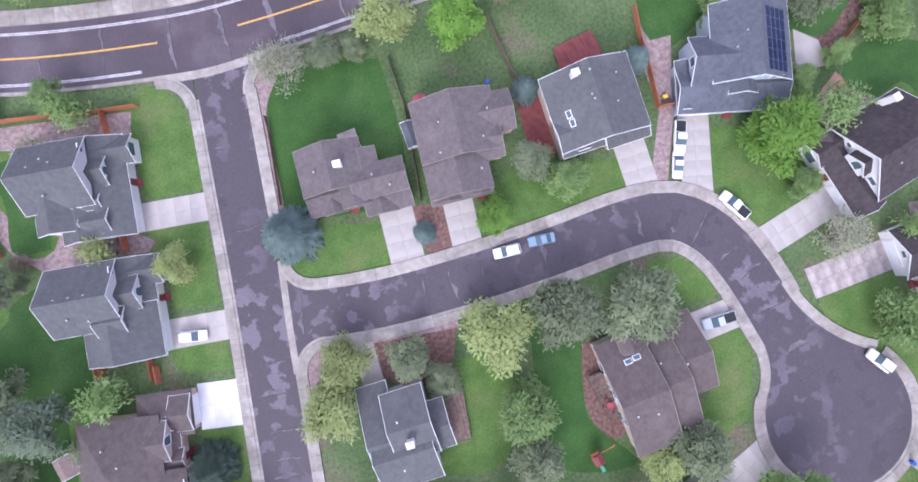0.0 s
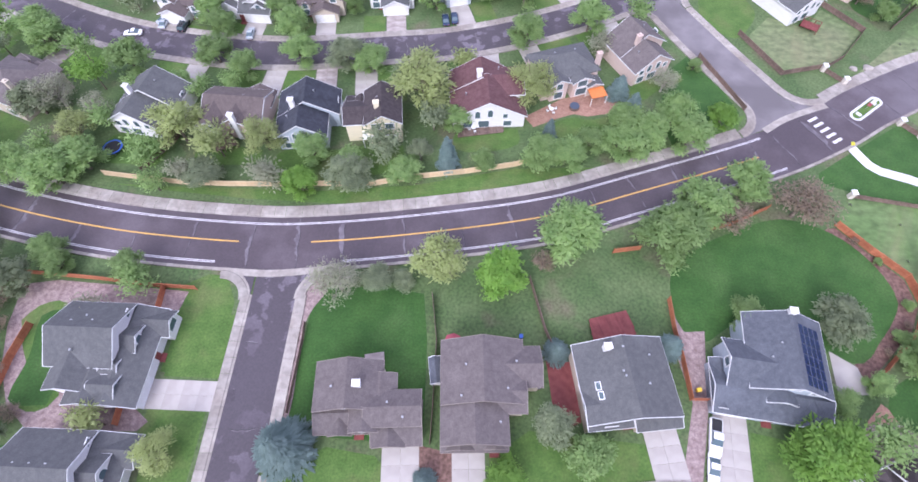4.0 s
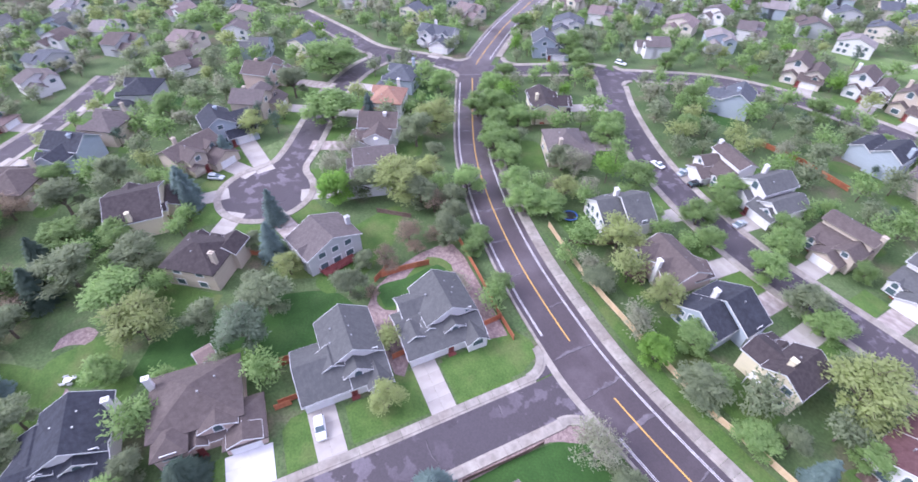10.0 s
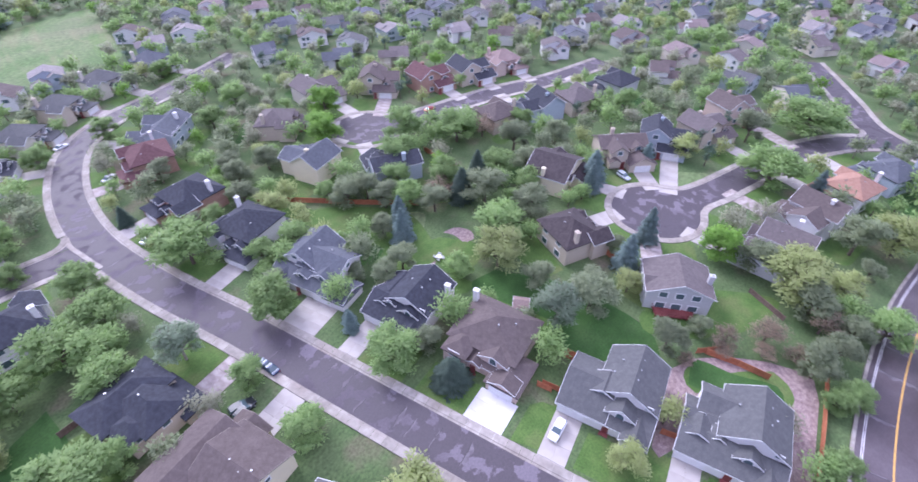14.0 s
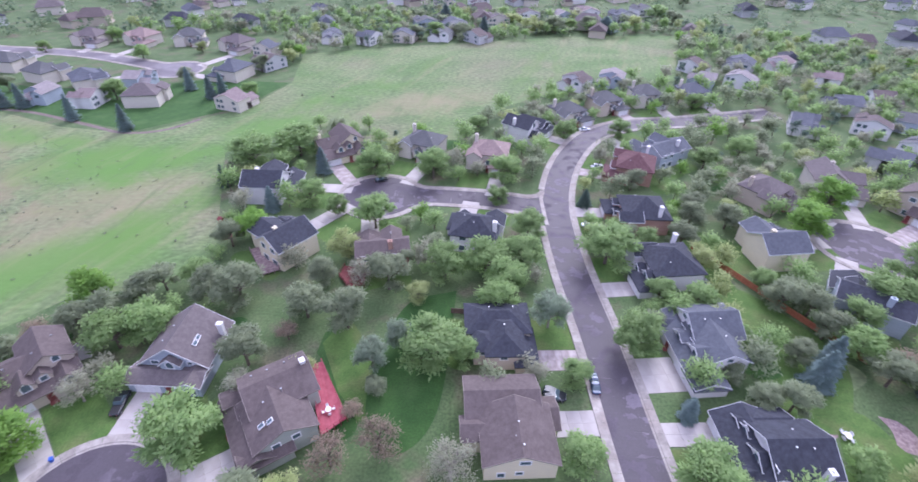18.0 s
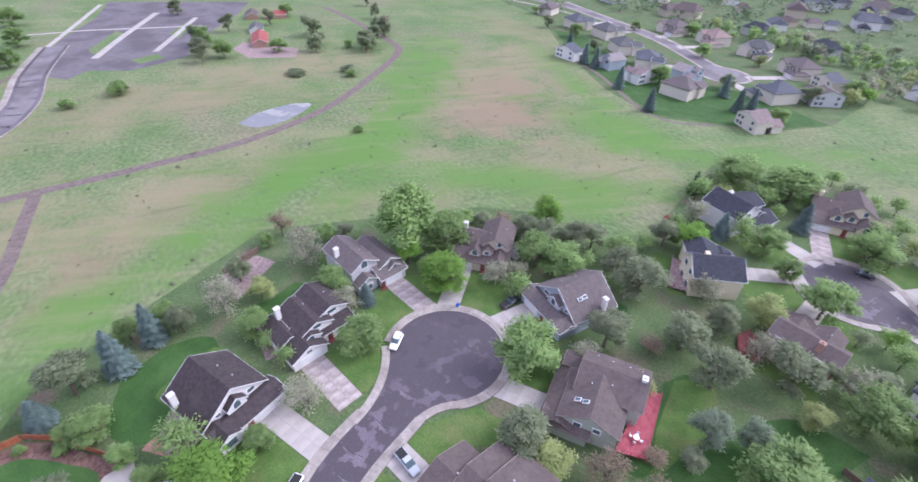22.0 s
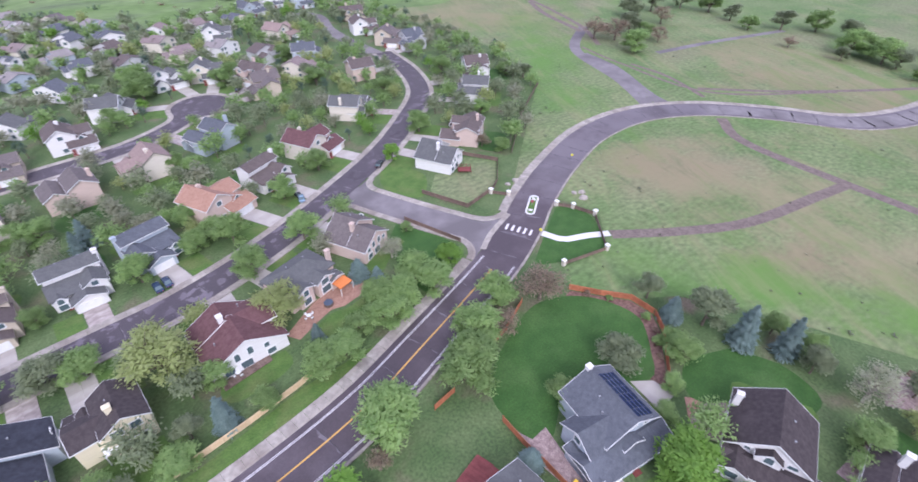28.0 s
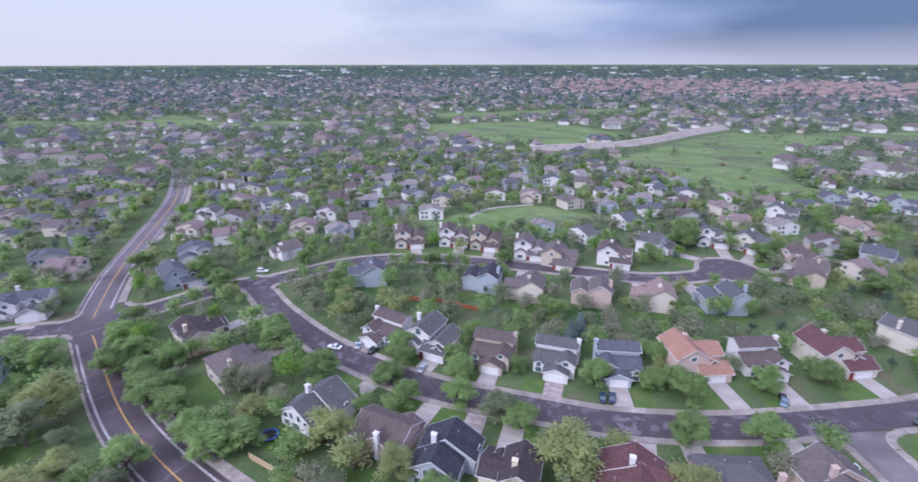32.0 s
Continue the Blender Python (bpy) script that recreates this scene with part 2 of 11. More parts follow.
with_spots(M["meadow"], (
    ("dry", 205, -170, -155, 40, 52), ("dry", 97, -134, -120, 32, 12), ("pink", 163, -120, -124, 40, 26), ("pink", 156, -14, -71, 42, 13), ("dry", 141, -87, -131, 34, 10),
    ("pink", 131, 25, -55, 18, 10), ("dry", 155, 69, -50, 34, 18), ("dry", 161, 8, -68, 56, 18), ("pink", 181, -88, -66, 30, 10), ("dry", 267, -48, -79, 60, 24),
    ("dry", 281, 103, -63, 40, 22), ("pink", 148, 80, -45, 22, 12), ("dry", 10, -220, -162, 34, 14)),
    {"dry": ((0.240, 0.210, 0.128), 0.72), "pink": ((0.228, 0.168, 0.116), 0.56)})
with_spots(M["meadow"], (
    ("dry", 148, 63, -52, 35, 27), ("dry", 248, -47, -81, 66, 27), ("dry", 246, 46, -97, 58, 37), ("dry", 202, -145, -74, 54, 52), ("pink", 167, -145, -90, 36, 23), ("dry", 259, -221, -179, 63, 19),
    ("pink", 133, 25, -79, 16, 14), ("dry", 124, -50, -107, 34, 10), ("pink", 264, 88, -60, 41, 25), ("dry", 143, 4, -54, 30, 10), ("dry", 113, -134, -134, 38, 13), ("pink", 173, -137, -119, 30, 44), ("dry", 294, 128, -75, 54, 32), ("dry", 203, 301, -12, 68, 60), ("dry", 218, 265, -21, 45, 29)),
    {"dry": ((0.215, 0.190, 0.110), 0.62), "pink": ((0.224, 0.168, 0.112), 0.48)})
with_spots(M["meadow"], (
    ("fresh", 115, 26, 132, 40, 10), ("fresh", 158, -47, 119, 70, 14), ("fresh", 234, -126, 137, 66, 16), ("fresh", 191, 194, -123, 80, 16), ("fresh", 187, -96, -43, 130, 16),
    ("fresh", 150, -28, -63, 52, 14), ("fresh", 122, -162, -171, 36, 13), ("fresh", 69, -194, -128, 60, 14), ("fresh", 90, -106, -106, 36, 10), ("fresh", 111, -158, -167, 32, 10), ("fresh", 173, -185, 158, 68, 9), ("fresh", 119, -89, -131, 65, 11)),
    {"fresh": ((0.092, 0.196, 0.038), 0.8)})
with_streaks(M["meadow"], (0.245, 0.222, 0.128), -24, 0.10, 0.53, 0.69, 0.42)
with_streaks(M["meadow"], (0.080, 0.115, 0.050), -12, 0.24, 0.56, 0.70, 0.5)
with_streaks(M["meadow"], (0.105, 0.185, 0.045), -20, 0.05, 0.55, 0.68, 0.6)
M["pasture"] = material("distant_pasture", (0.105, 0.178, 0.050), (0.150, 0.215, 0.085), 0.02, detail=12, rough=0.95, bump=0.6, bump_scale=1.0, low=0.40, high=0.62, third=(0.085, 0.118, 0.060), third_scale=0.012, third_low=0.5, third_high=0.66, stretch=(1, 2.2, 1), fine=(0.12, 0.22))
M["asphalt"] = material("wet_asphalt", (0.062, 0.051, 0.061), (0.150, 0.130, 0.155), 0.30, detail=13, rough=0.65, rough_other=0.88, low=0.535, high=0.565, bump=0.15, bump_scale=25, third=(0.066, 0.055, 0.067), third_scale=0.04, third_low=0.40, third_high=0.6, fine=(3.0, 0.12))
M["asphalt_main"] = material("main_road_asphalt", (0.072, 0.055, 0.064), (0.105, 0.085, 0.098), 0.12, detail=10, rough=0.6, low=0.45, high=0.62, bump=0.15, bump_scale=25, third=(0.060, 0.046, 0.055), third_scale=0.05, fine=(3.0, 0.12))
with_spots(M["asphalt_main"], (("dried", 122, 105, 25, 34, 24), ("dried", 165, 114, 0, 40, 26), ("dried", 212, 88, -48, 42, 26), ("dried", 268, 46, -20, 60, 30), ("dried", -235, 135, 133, 70, 30), ("dried", -330, 228, 135, 90, 40)), {"dried": ((0.152, 0.134, 0.150), 0.8)})
M["asphalt_dry"] = material("dry_asphalt", (0.165, 0.150, 0.160), (0.205, 0.187, 0.198), 0.3, rough=0.85, bump=0.15, bump_scale=25, third=(0.125, 0.112, 0.120), third_scale=0.06)
M["asphalt_pale"] = material("dried_asphalt", (0.135, 0.117, 0.135), (0.175, 0.155, 0.175), 0.5, detail=9, rough=0.85, bump=0.15, bump_scale=25, third=(0.105, 0.090, 0.106), third_scale=0.4)
M["asphalt_lot"] = material("car_park_asphalt", (0.118, 0.105, 0.115), (0.155, 0.138, 0.150), 0.3, rough=0.8, bump=0.15, bump_scale=25, third=(0.095, 0.083, 0.092), third_scale=0.06)
M["concrete"] = material("pavement_concrete", (0.270, 0.243, 0.221), (0.352, 0.322, 0.293), 0.5, rough=0.88, bump=0.1, bump_scale=15, third=(0.235, 0.202, 0.180), third_scale=0.12, third_low=0.48, third_high=0.7, fine=(1.2, 0.14), per_piece=0.13)
M["drive"] = material("driveway_concrete", (0.335, 0.305, 0.285), (0.42, 0.39, 0.365), 0.25, rough=0.8, bump=0.1, bump_scale=15, third=(0.38, 0.34, 0.32), third_scale=0.4, third_low=0.55, third_high=0.75)
M["drive_white"] = material("new_driveway_concrete", (0.56, 0.55, 0.57), (0.64, 0.63, 0.65), 0.4, rough=0.8, bump=0.1, bump_scale=15)
M["drive_worn"] = material("worn_driveway", (0.27, 0.225, 0.215), (0.44, 0.39, 0.37), 0.35, detail=9, rough=0.85, low=0.40, high=0.66, bump=0.3, bump_scale=10, stretch=(1, 2, 1))
M["gravel"] = material("rock_mulch", (0.20, 0.140, 0.138), (0.33, 0.255, 0.245), 1.2, detail=9, rough=0.95, bump=0.8, bump_scale=9, fine=(6.0, 0.3))
M["mulch"] = material("bark_mulch", (0.10, 0.055, 0.045), (0.20, 0.12, 0.10), 1.6, detail=9, rough=0.95, bump=0.8, bump_scale=9)
M["terracotta"] = material("terracotta_paving", (0.27, 0.148, 0.112), (0.35, 0.208, 0.155), 0.9, detail=9, rough=0.9, bump=0.3, bump_scale=9, fine=(3.0, 0.2))
M["dirt"] = material("dirt_path", (0.130, 0.100, 0.090), (0.175, 0.140, 0.125), 0.4, rough=0.95, bump=0.4, bump_scale=6, fine=(1.5, 0.2))
M["yellow_paint"] = material("yellow_road_paint", (0.62, 0.36, 0.09), (0.50, 0.30, 0.10), 1.5, rough=0.7)
M["white_paint"] = material("white_road_paint", (0.66, 0.64, 0.66), (0.42, 0.39, 0.42), 1.2, rough=0.7, low=0.45, high=0.7)
M["tar"] = material("crack_tar", (0.03, 0.026, 0.03), rough=0.6)
M["pond"] = material("pond_water", (0.20, 0.205, 0.215), (0.30, 0.30, 0.29), 0.12, rough=0.12, rough_other=0.5, low=0.5, high=0.62)
M["cedar"] = material("cedar_fence_wood", (0.34, 0.105, 0.055), (0.44, 0.17, 0.09), 1.5, rough=0.8, bump=0.3, bump_scale=10, per_object=0.2)
M["pine"] = material("new_pine_fence_wood", (0.60, 0.43, 0.27), (0.68, 0.52, 0.35), 1.5, rough=0.8, bump=0.3, bump_scale=10, per_object=0.12)
M["old_wood"] = material("weathered_wood", (0.13, 0.085, 0.07), (0.20, 0.14, 0.12), 1.5, rough=0.85, bump=0.3, bump_scale=10, per_object=0.2)
M["red_deck"] = material("red_stained_deck", (0.30, 0.048, 0.070), (0.38, 0.085, 0.11), 1.0, rough=0.7, per_object=0.1)
M["maroon_deck"] = material("maroon_deck", (0.16, 0.035, 0.035), (0.22, 0.06, 0.055), 1.0, rough=0.75, per_object=0.1)
M["white_trim"] = material("white_trim_paint", (0.78, 0.78, 0.80), (0.70, 0.70, 0.72), 0.8, rough=0.6)
M["brown_trim"] = material("brown_trim_paint", (0.27, 0.23, 0.21), (0.22, 0.19, 0.17), 0.8, rough=0.65)
M["glass"] = material("window_glass", (0.09, 0.13, 0.15), rough=0.05)
M["metal"] = material("galvanised_metal", (0.45, 0.46, 0.48), (0.36, 0.37, 0.39), 2.0, rough=0.45, metal=0.7)
M["bark"] = material("tree_bark", (0.11, 0.085, 0.07), (0.18, 0.145, 0.12), 3.0, rough=0.9, bump=0.5, bump_scale=12)
M["pale_bark"] = material("pale_bark", (0.36, 0.33, 0.29), (0.26, 0.23, 0.20), 3.0, rough=0.9)
M["brick"] = material("red_brick", (0.32, 0.16, 0.12), (0.42, 0.25, 0.19), 2.5, rough=0.9, bump=0.4, bump_scale=8)
M["blue_plastic"] = material("blue_plastic", (0.03, 0.10, 0.42), rough=0.5)
M["blue_cover"] = material("dark_blue_cover", (0.06, 0.08, 0.12), rough=0.6)
M["yellow_plastic"] = material("yellow_plastic", (0.75, 0.50, 0.05), rough=0.5)
M["green_plastic"] = material("green_plastic", (0.10, 0.35, 0.25), rough=0.5)
M["orange_cloth"] = material("orange_cloth", (0.62, 0.20, 0.06), (0.55, 0.17, 0.05), 2.0, rough=0.9)
M["sign_yellow"] = material("sign_yellow", (0.80, 0.72, 0.10), rough=0.5)
M["barn_red"] = material("barn_red_metal", (0.26, 0.055, 0.05), (0.33, 0.09, 0.08), 0.8, rough=0.7)
M["solar"] = material("solar_cells", (0.012, 0.022, 0.06), (0.02, 0.03, 0.08), 2.0, rough=0.15)
M["tyre"] = material("tyre_rubber", (0.02, 0.02, 0.022), rough=0.8)

ROOFS = {"grey": ((0.080, 0.082, 0.086), (0.108, 0.110, 0.113)), "brown": ((0.084, 0.065, 0.063), (0.118, 0.094, 0.090)),
         "taupe": ((0.102, 0.085, 0.086), (0.141, 0.120, 0.120)), "navy": ((0.022, 0.025, 0.036), (0.044, 0.048, 0.064)),
         "slate": ((0.068, 0.075, 0.092), (0.100, 0.109, 0.130)), "red": ((0.085, 0.035, 0.040), (0.130, 0.065, 0.068)),
         "orange": ((0.27, 0.145, 0.105), (0.34, 0.20, 0.15)), "dark": ((0.034, 0.026, 0.029), (0.062, 0.049, 0.052)), "pink": ((0.204, 0.145, 0.136), (0.272, 0.204, 0.187))}
# far roofs only: low-angle sky sheen lightens these shingle colours
ROOFS["pale"] = ((0.185, 0.165, 0.165), (0.25, 0.225, 0.225))
ROOFS["rose_sheen"] = ((0.165, 0.125, 0.125), (0.22, 0.175, 0.170))
for k, (a, b) in ROOFS.items():
    M["roof_" + k] = material(k + "_shingles", a, b, 1.2, detail=9, rough=0.9, bump=0.5, bump_scale=7, low=0.3, high=0.7, third=tuple(v * 1.2 for v in b), third_scale=0.2, third_low=0.5, third_high=0.85, fine=(5.0, 0.14))
WALLS = {"tan": ((0.56, 0.48, 0.40), (0.49, 0.42, 0.35)), "cream": ((0.76, 0.68, 0.50), (0.68, 0.61, 0.46)), "white": ((0.76, 0.74, 0.75), (0.68, 0.66, 0.67)),
         "blue": ((0.42, 0.475, 0.545), (0.36, 0.41, 0.475)), "grey": ((0.52, 0.52, 0.54), (0.45, 0.45, 0.47)), "sage": ((0.40, 0.43, 0.38), (0.34, 0.36, 0.32)),
         "pink": ((0.60, 0.47, 0.42), (0.53, 0.41, 0.37)), "brick": ((0.34, 0.19, 0.15), (0.42, 0.27, 0.22)), "beige": ((0.68, 0.62, 0.55), (0.60, 0.54, 0.48))}
for k, (a, b) in WALLS.items():
    M["wall_" + k] = material(k + "_siding", a, b, 0.9, rough=0.8, bump=0.35, bump_scale=1.0, stretch=(0.4, 0.4, 9.0))
M["leaf_green"] = leaf_material("spring_leaves", (0.135, 0.232, 0.075), (0.330, 0.455, 0.185))
M["leaf_bright"] = leaf_material("bright_leaves", (0.125, 0.260, 0.045), (0.265, 0.440, 0.095))
M["leaf_yellow"] = leaf_material("yellow_green_leaves", (0.255, 0.310, 0.120), (0.430, 0.490, 0.220))
M["leaf_pale"] = leaf_material("pale_buds", (0.255, 0.273, 0.185), (0.422, 0.431, 0.317))
M["leaf_grey"] = leaf_material("grey_green_needles", (0.140, 0.182, 0.104), (0.315, 0.360, 0.222))
M["leaf_blue"] = leaf_material("blue_spruce_needles", (0.120, 0.185, 0.175), (0.260, 0.345, 0.330))
M["leaf_deep"] = leaf_material("dark_green_needles", (0.060, 0.105, 0.080), (0.130, 0.190, 0.140))
# greens dulled for distance: a milder haze mixed into the leaf colour
M["leaf_mid_haze"] = leaf_material("haze_muted_leaves", (0.092, 0.152, 0.088), (0.200, 0.268, 0.160))
# the farthest leaves lean blue-grey: distance haze put into their colour
M["leaf_far_haze"] = leaf_material("haze_tinted_leaves", (0.072, 0.120, 0.122), (0.140, 0.198, 0.190))
M["leaf_willow"] = leaf_material("pale_sage_leaves", (0.150, 0.211, 0.136), (0.299, 0.370, 0.264))
M["leaf_sage"] = leaf_material("sage_leaves", (0.14, 0.165, 0.11), (0.24, 0.25, 0.18))
M["leaf_rust"] = leaf_material("rust_twigs", (0.20, 0.145, 0.105), (0.36, 0.29, 0.22))


# ---- mesh helpers ----
def mesh_ob(name, verts, faces, mat, parent=None, smooth=False):
    me = bpy.data.meshes.new(name)
    me.from_pydata([tuple(v) for v in verts], [], faces)
    me.validate()
    if mat:
        me.materials.append(mat)
    if smooth:
        me.polygons.foreach_set("use_smooth", [True] * len(me.polygons))
    ob = new(name, me)
    ob.parent = parent
    return ob


class Shape:
    """Collects boxes and prisms into one mesh."""

    def __init__(self):
        self.v, self.f = [], []

    def add(self, verts, faces):
        k = len(self.v)
        self.v += [tuple(p) for p in verts]
        self.f += [tuple(k + i for i in f) for f in faces]
        return self

    def box(self, x0, y0, z0, x1, y1, z1):
        return self.add([(x0, y0, z0), (x1, y0, z0), (x1, y1, z0), (x0, y1, z0), (x0, y0, z1), (x1, y0, z1), (x1, y1, z1), (x0, y1, z1)],
                        [(3, 2, 1, 0), (4, 5, 6, 7), (0, 1, 5, 4), (1, 2, 6, 5), (2, 3, 7, 6), (3, 0, 4, 7)])

    def beam(self, a, b, w, h):
        """A bar from a to b, w wide across and h deep downwards."""
        a, b = Vector(a), Vector(b)
        d = (b - a).normalized()
        s = d.cross(Vector((0, 0, 1)))
        s = (s.normalized() if s.length > 1e-4 else Vector((1, 0, 0))) * w / 2
        u = s.cross(d).normalized() * h / 2
        p = [a - s - u, a + s - u, a + s + u, a - s + u, b - s - u, b + s - u, b + s + u, b - s + u]
        return self.add(p, [(0, 1, 2, 3), (7, 6, 5, 4), (0, 4, 5, 1), (1, 5, 6, 2), (2, 6, 7, 3), (3, 7, 4, 0)])

    def tube(self, a, b, r0, r1, n=7):
        a, b = Vector(a), Vector(b)
        d = (b - a).normalized()
        s = d.orthogonal().normalized()
        t = d.cross(s)
        ring = [(math.cos(2 * math.pi * i / n), math.sin(2 * math.pi * i / n)) for i in range(n)]
        p = [a + r0 * (c * s + q * t) for c, q in ring] + [b + r1 * (c * s + q * t) for c, q in ring]
        return self.add(p, [(i, (i + 1) % n, n + (i + 1) % n, n + i) for i in range(n)] + [tuple(range(n, 2 * n)), tuple(reversed(range(n)))])

    def loop(self, inner, outer, deep):
        """A closed moulding between two outlines, as deep as the vector."""
        n = len(inner)
        d = Vector(deep)
        rows = [[Vector(p) for p in inner], [Vector(p) for p in outer], [Vector(p) + d for p in outer], [Vector(p) + d for p in inner]]
        faces = []
        for r in range(4):
            q = (r + 1) % 4
            faces += [(r * n + i, r * n + (i + 1) % n, q * n + (i + 1) % n, q * n + i) for i in range(n)]
        return self.add([p for row in rows for p in row], faces)

    def slab(self, pts, z0, z1):
        n = len(pts)
        return self.add([(x, y, z0) for x, y in pts] + [(x, y, z1) for x, y in pts],
                        [tuple(reversed(range(n))), tuple(range(n, 2 * n))] + [(i, (i + 1) % n, n + (i + 1) % n, n + i) for i in range(n)])

    def to(self, name, mat, parent=None, smooth=False):
        return mesh_ob(name, self.v, self.f, mat, parent, smooth)


def thing(name, x, y, z=0.0, yaw=0.0):
    ob = new(name)
    ob.empty_display_size = 0.5
    ob.matrix_basis = pose(x, y, z, 0, 0, yaw)
    return ob


# ---- curves on the ground ----
def curve(pts, step=3.0):
    """A smooth line through the points, with a point every step metres."""
    P = [Vector((*p, 0)) for p in pts]
    P = [2 * P[0] - P[1]] + P + [2 * P[-1] - P[-2]]
    fine = []
    for a, b, c, d in zip(P, P[1:], P[2:], P[3:]):
        n = max(2, int((c - b).length / step * 2))
        for i in range(n):
            t = i / n
            fine.append(0.5 * (2 * b + (c - a) * t + (2 * a - 5 * b + 4 * c - d) * t * t + (3 * b - a - 3 * c + d) * t ** 3))
    fine.append(P[-2])
    res, far = [fine[0]], 0.0
    for p, q in zip(fine, fine[1:]):
        far += (q - p).length
        if far >= step:
            res.append(q)
            far = 0.0
    res.append(fine[-1])
    return res


def sides(line):
    res = []
    for i, p in enumerate(line):
        d = (line[min(i + 1, len(line) - 1)] - line[max(i - 1, 0)]).normalized()
        res.append(Vector((-d.y, d.x, 0)))
    return res


ROADS = []


class Road:
    """A road's centre line, half width and bulb."""

    def __init__(self, pts, width, bulb=None, step=2.5):
        self.line, self.half, self.bulb = curve(pts, step), width / 2, bulb
        self.side = sides(self.line)
        ROADS.append(self)

    def near(self, p):
        """Distance from the road's edge, below zero on the road."""
        best = min((a.x - p[0]) ** 2 + (a.y - p[1]) ** 2 for a in self.line) ** 0.5 - self.half
        if self.bulb:
            best = min(best, math.hypot(p[0] - self.bulb[0], p[1] - self.bulb[1]) - self.bulb[2])
        return best


def ribbon(line, side, left, right, z, name, mat, keep=None, parent=None):
    """A strip along a line between two offsets from it."""
    v, f = [], []
    for i, (p, s) in enumerate(zip(line, side)):
        a, b = p + s * left, p + s * right
        v += [(a.x, a.y, z), (b.x, b.y, z)]
        if i and (keep is None or keep((line[i - 1] + p) / 2 + (side[i - 1] + s) / 4 * (left + right))):
            f.append((2 * i - 2, 2 * i - 1, 2 * i + 1, 2 * i))
    return mesh_ob(name, v, f, mat, parent)


LAID = []


def layer(xs, ys, keep=True, z=None):
    """A height just above all that lies on the ground there already."""
    box = (min(xs), max(xs), min(ys), max(ys))
    if z is None:
        z = max([t + 0.0045 for a, b, c, d, t in LAID if a < box[1] and b > box[0] and c < box[3] and d > box[2]], default=0.022)
    if keep:
        LAID.append((*box, z))
    return z


def patch(pts, z, mat, name, label, category, smooth=True, thick=0.05, kind="structure"):
    """A flat piece of ground with the given outline."""
    line = [(p.x, p.y) for p in curve([*pts, pts[0]], 1.5)[:-1]] if smooth else pts
    z = layer([p[0] for p in line], [p[1] for p in line])
    tris = tessellate_polygon([[Vector((x, y, 0)) for x, y in line]])
    me = bpy.data.meshes.new(name)
    me.from_pydata([(x, y, z + 1.1 * ground_height(math.hypot(x, y))) for x, y in line], [], [t if (Vector((*line[t[1]], 0)) - Vector((*line[t[0]], 0))).cross(Vector((*line[t[2]], 0)) - Vector((*line[t[0]], 0))).z > 0 else t[::-1] for t in tris])
    me.materials.append(mat)
    return tagged(new(name, me), label, category, kind=kind)


def ribbon_thing(pts, width, z, mat, name, label, category):
    """A path along a smooth line."""
    line = curve(pts, 2.5)
    z = max(layer([p.x for p in line[i:i + 5]], [p.y for p in line[i:i + 5]], False) for i in range(0, len(line), 4))
    for i in range(0, len(line), 4):
        layer([p.x for p in line[i:i + 5]], [p.y for p in line[i:i + 5]], True, z)
    return tagged(ribbon(line, sides(line), width / 2, -width / 2, z, name, mat), label, category, kind="structure")


# ---- houses ----
def shared(cache, key, make):
    if key not in cache:
        cache[key] = make()
    return cache[key]


MESHES = {}


def piece(name, me, parent, m=None):
    """An object on a mesh that alike pieces share."""
    ob = new(name, me)
    ob.parent = parent
    if m is not None:
        ob.matrix_basis = m
    return ob


def data_of(shape, name, *mats):
    me = bpy.data.meshes.new(name)
    me.from_pydata(shape.v, [], shape.f)
    for m in mats:
        me.materials.append(m)
    return me


def window(house, x, y, z, yaw, w=1.3, h=1.4, arched=False):
    """A framed window on a wall; it looks along -y before it is turned."""
    key = (round(w, 1), round(h, 1), arched)

    def frame_mesh():
        t = 0.2
        way = [(-w / 2, -h / 2), (w / 2, -h / 2)]
        if arched:
            way += [(w / 2 * math.cos(math.pi * i / 8), h / 2 + w / 2 * math.sin(math.pi * i / 8)) for i in range(9)]
        else:
            way += [(w / 2, h / 2), (-w / 2, h / 2)]
        mid = h / 2 if arched else 0.0
        grow = lambda x, z: (x * (1 + 2 * t / w), z + (t if z > mid else -t if z < 0 else 0) * (1.0 if not arched or z < 0 else min(1.0, (z - h / 2) / (w / 2))))
        s = Shape().loop([(x, -0.07, z) for x, z in way], [(grow(x, z)[0], -0.07, grow(x, z)[1]) for x, z in way], (0, 0.12, 0))
        return data_of(s, "window", M["white_trim"])

    def pane_mesh():
        s = Shape().box(-w / 2, -0.025, -h / 2, w / 2, 0.02, h / 2)
        if arched:
            n = 8
            arc = [(w / 2 * math.cos(math.pi * i / n), w / 2 * math.sin(math.pi * i / n)) for i in range(n + 1)]
            s.add([(a, -0.024, h / 2 + b) for a, b in arc], [tuple(range(n + 1))])
        return data_of(s, "pane", M["glass"])

    ob = piece("window", shared(MESHES, ("window", key), frame_mesh), house, pose(x, y, z, 0, 0, yaw))
    piece("pane", shared(MESHES, ("pane", key), pane_mesh), ob)
    return ob


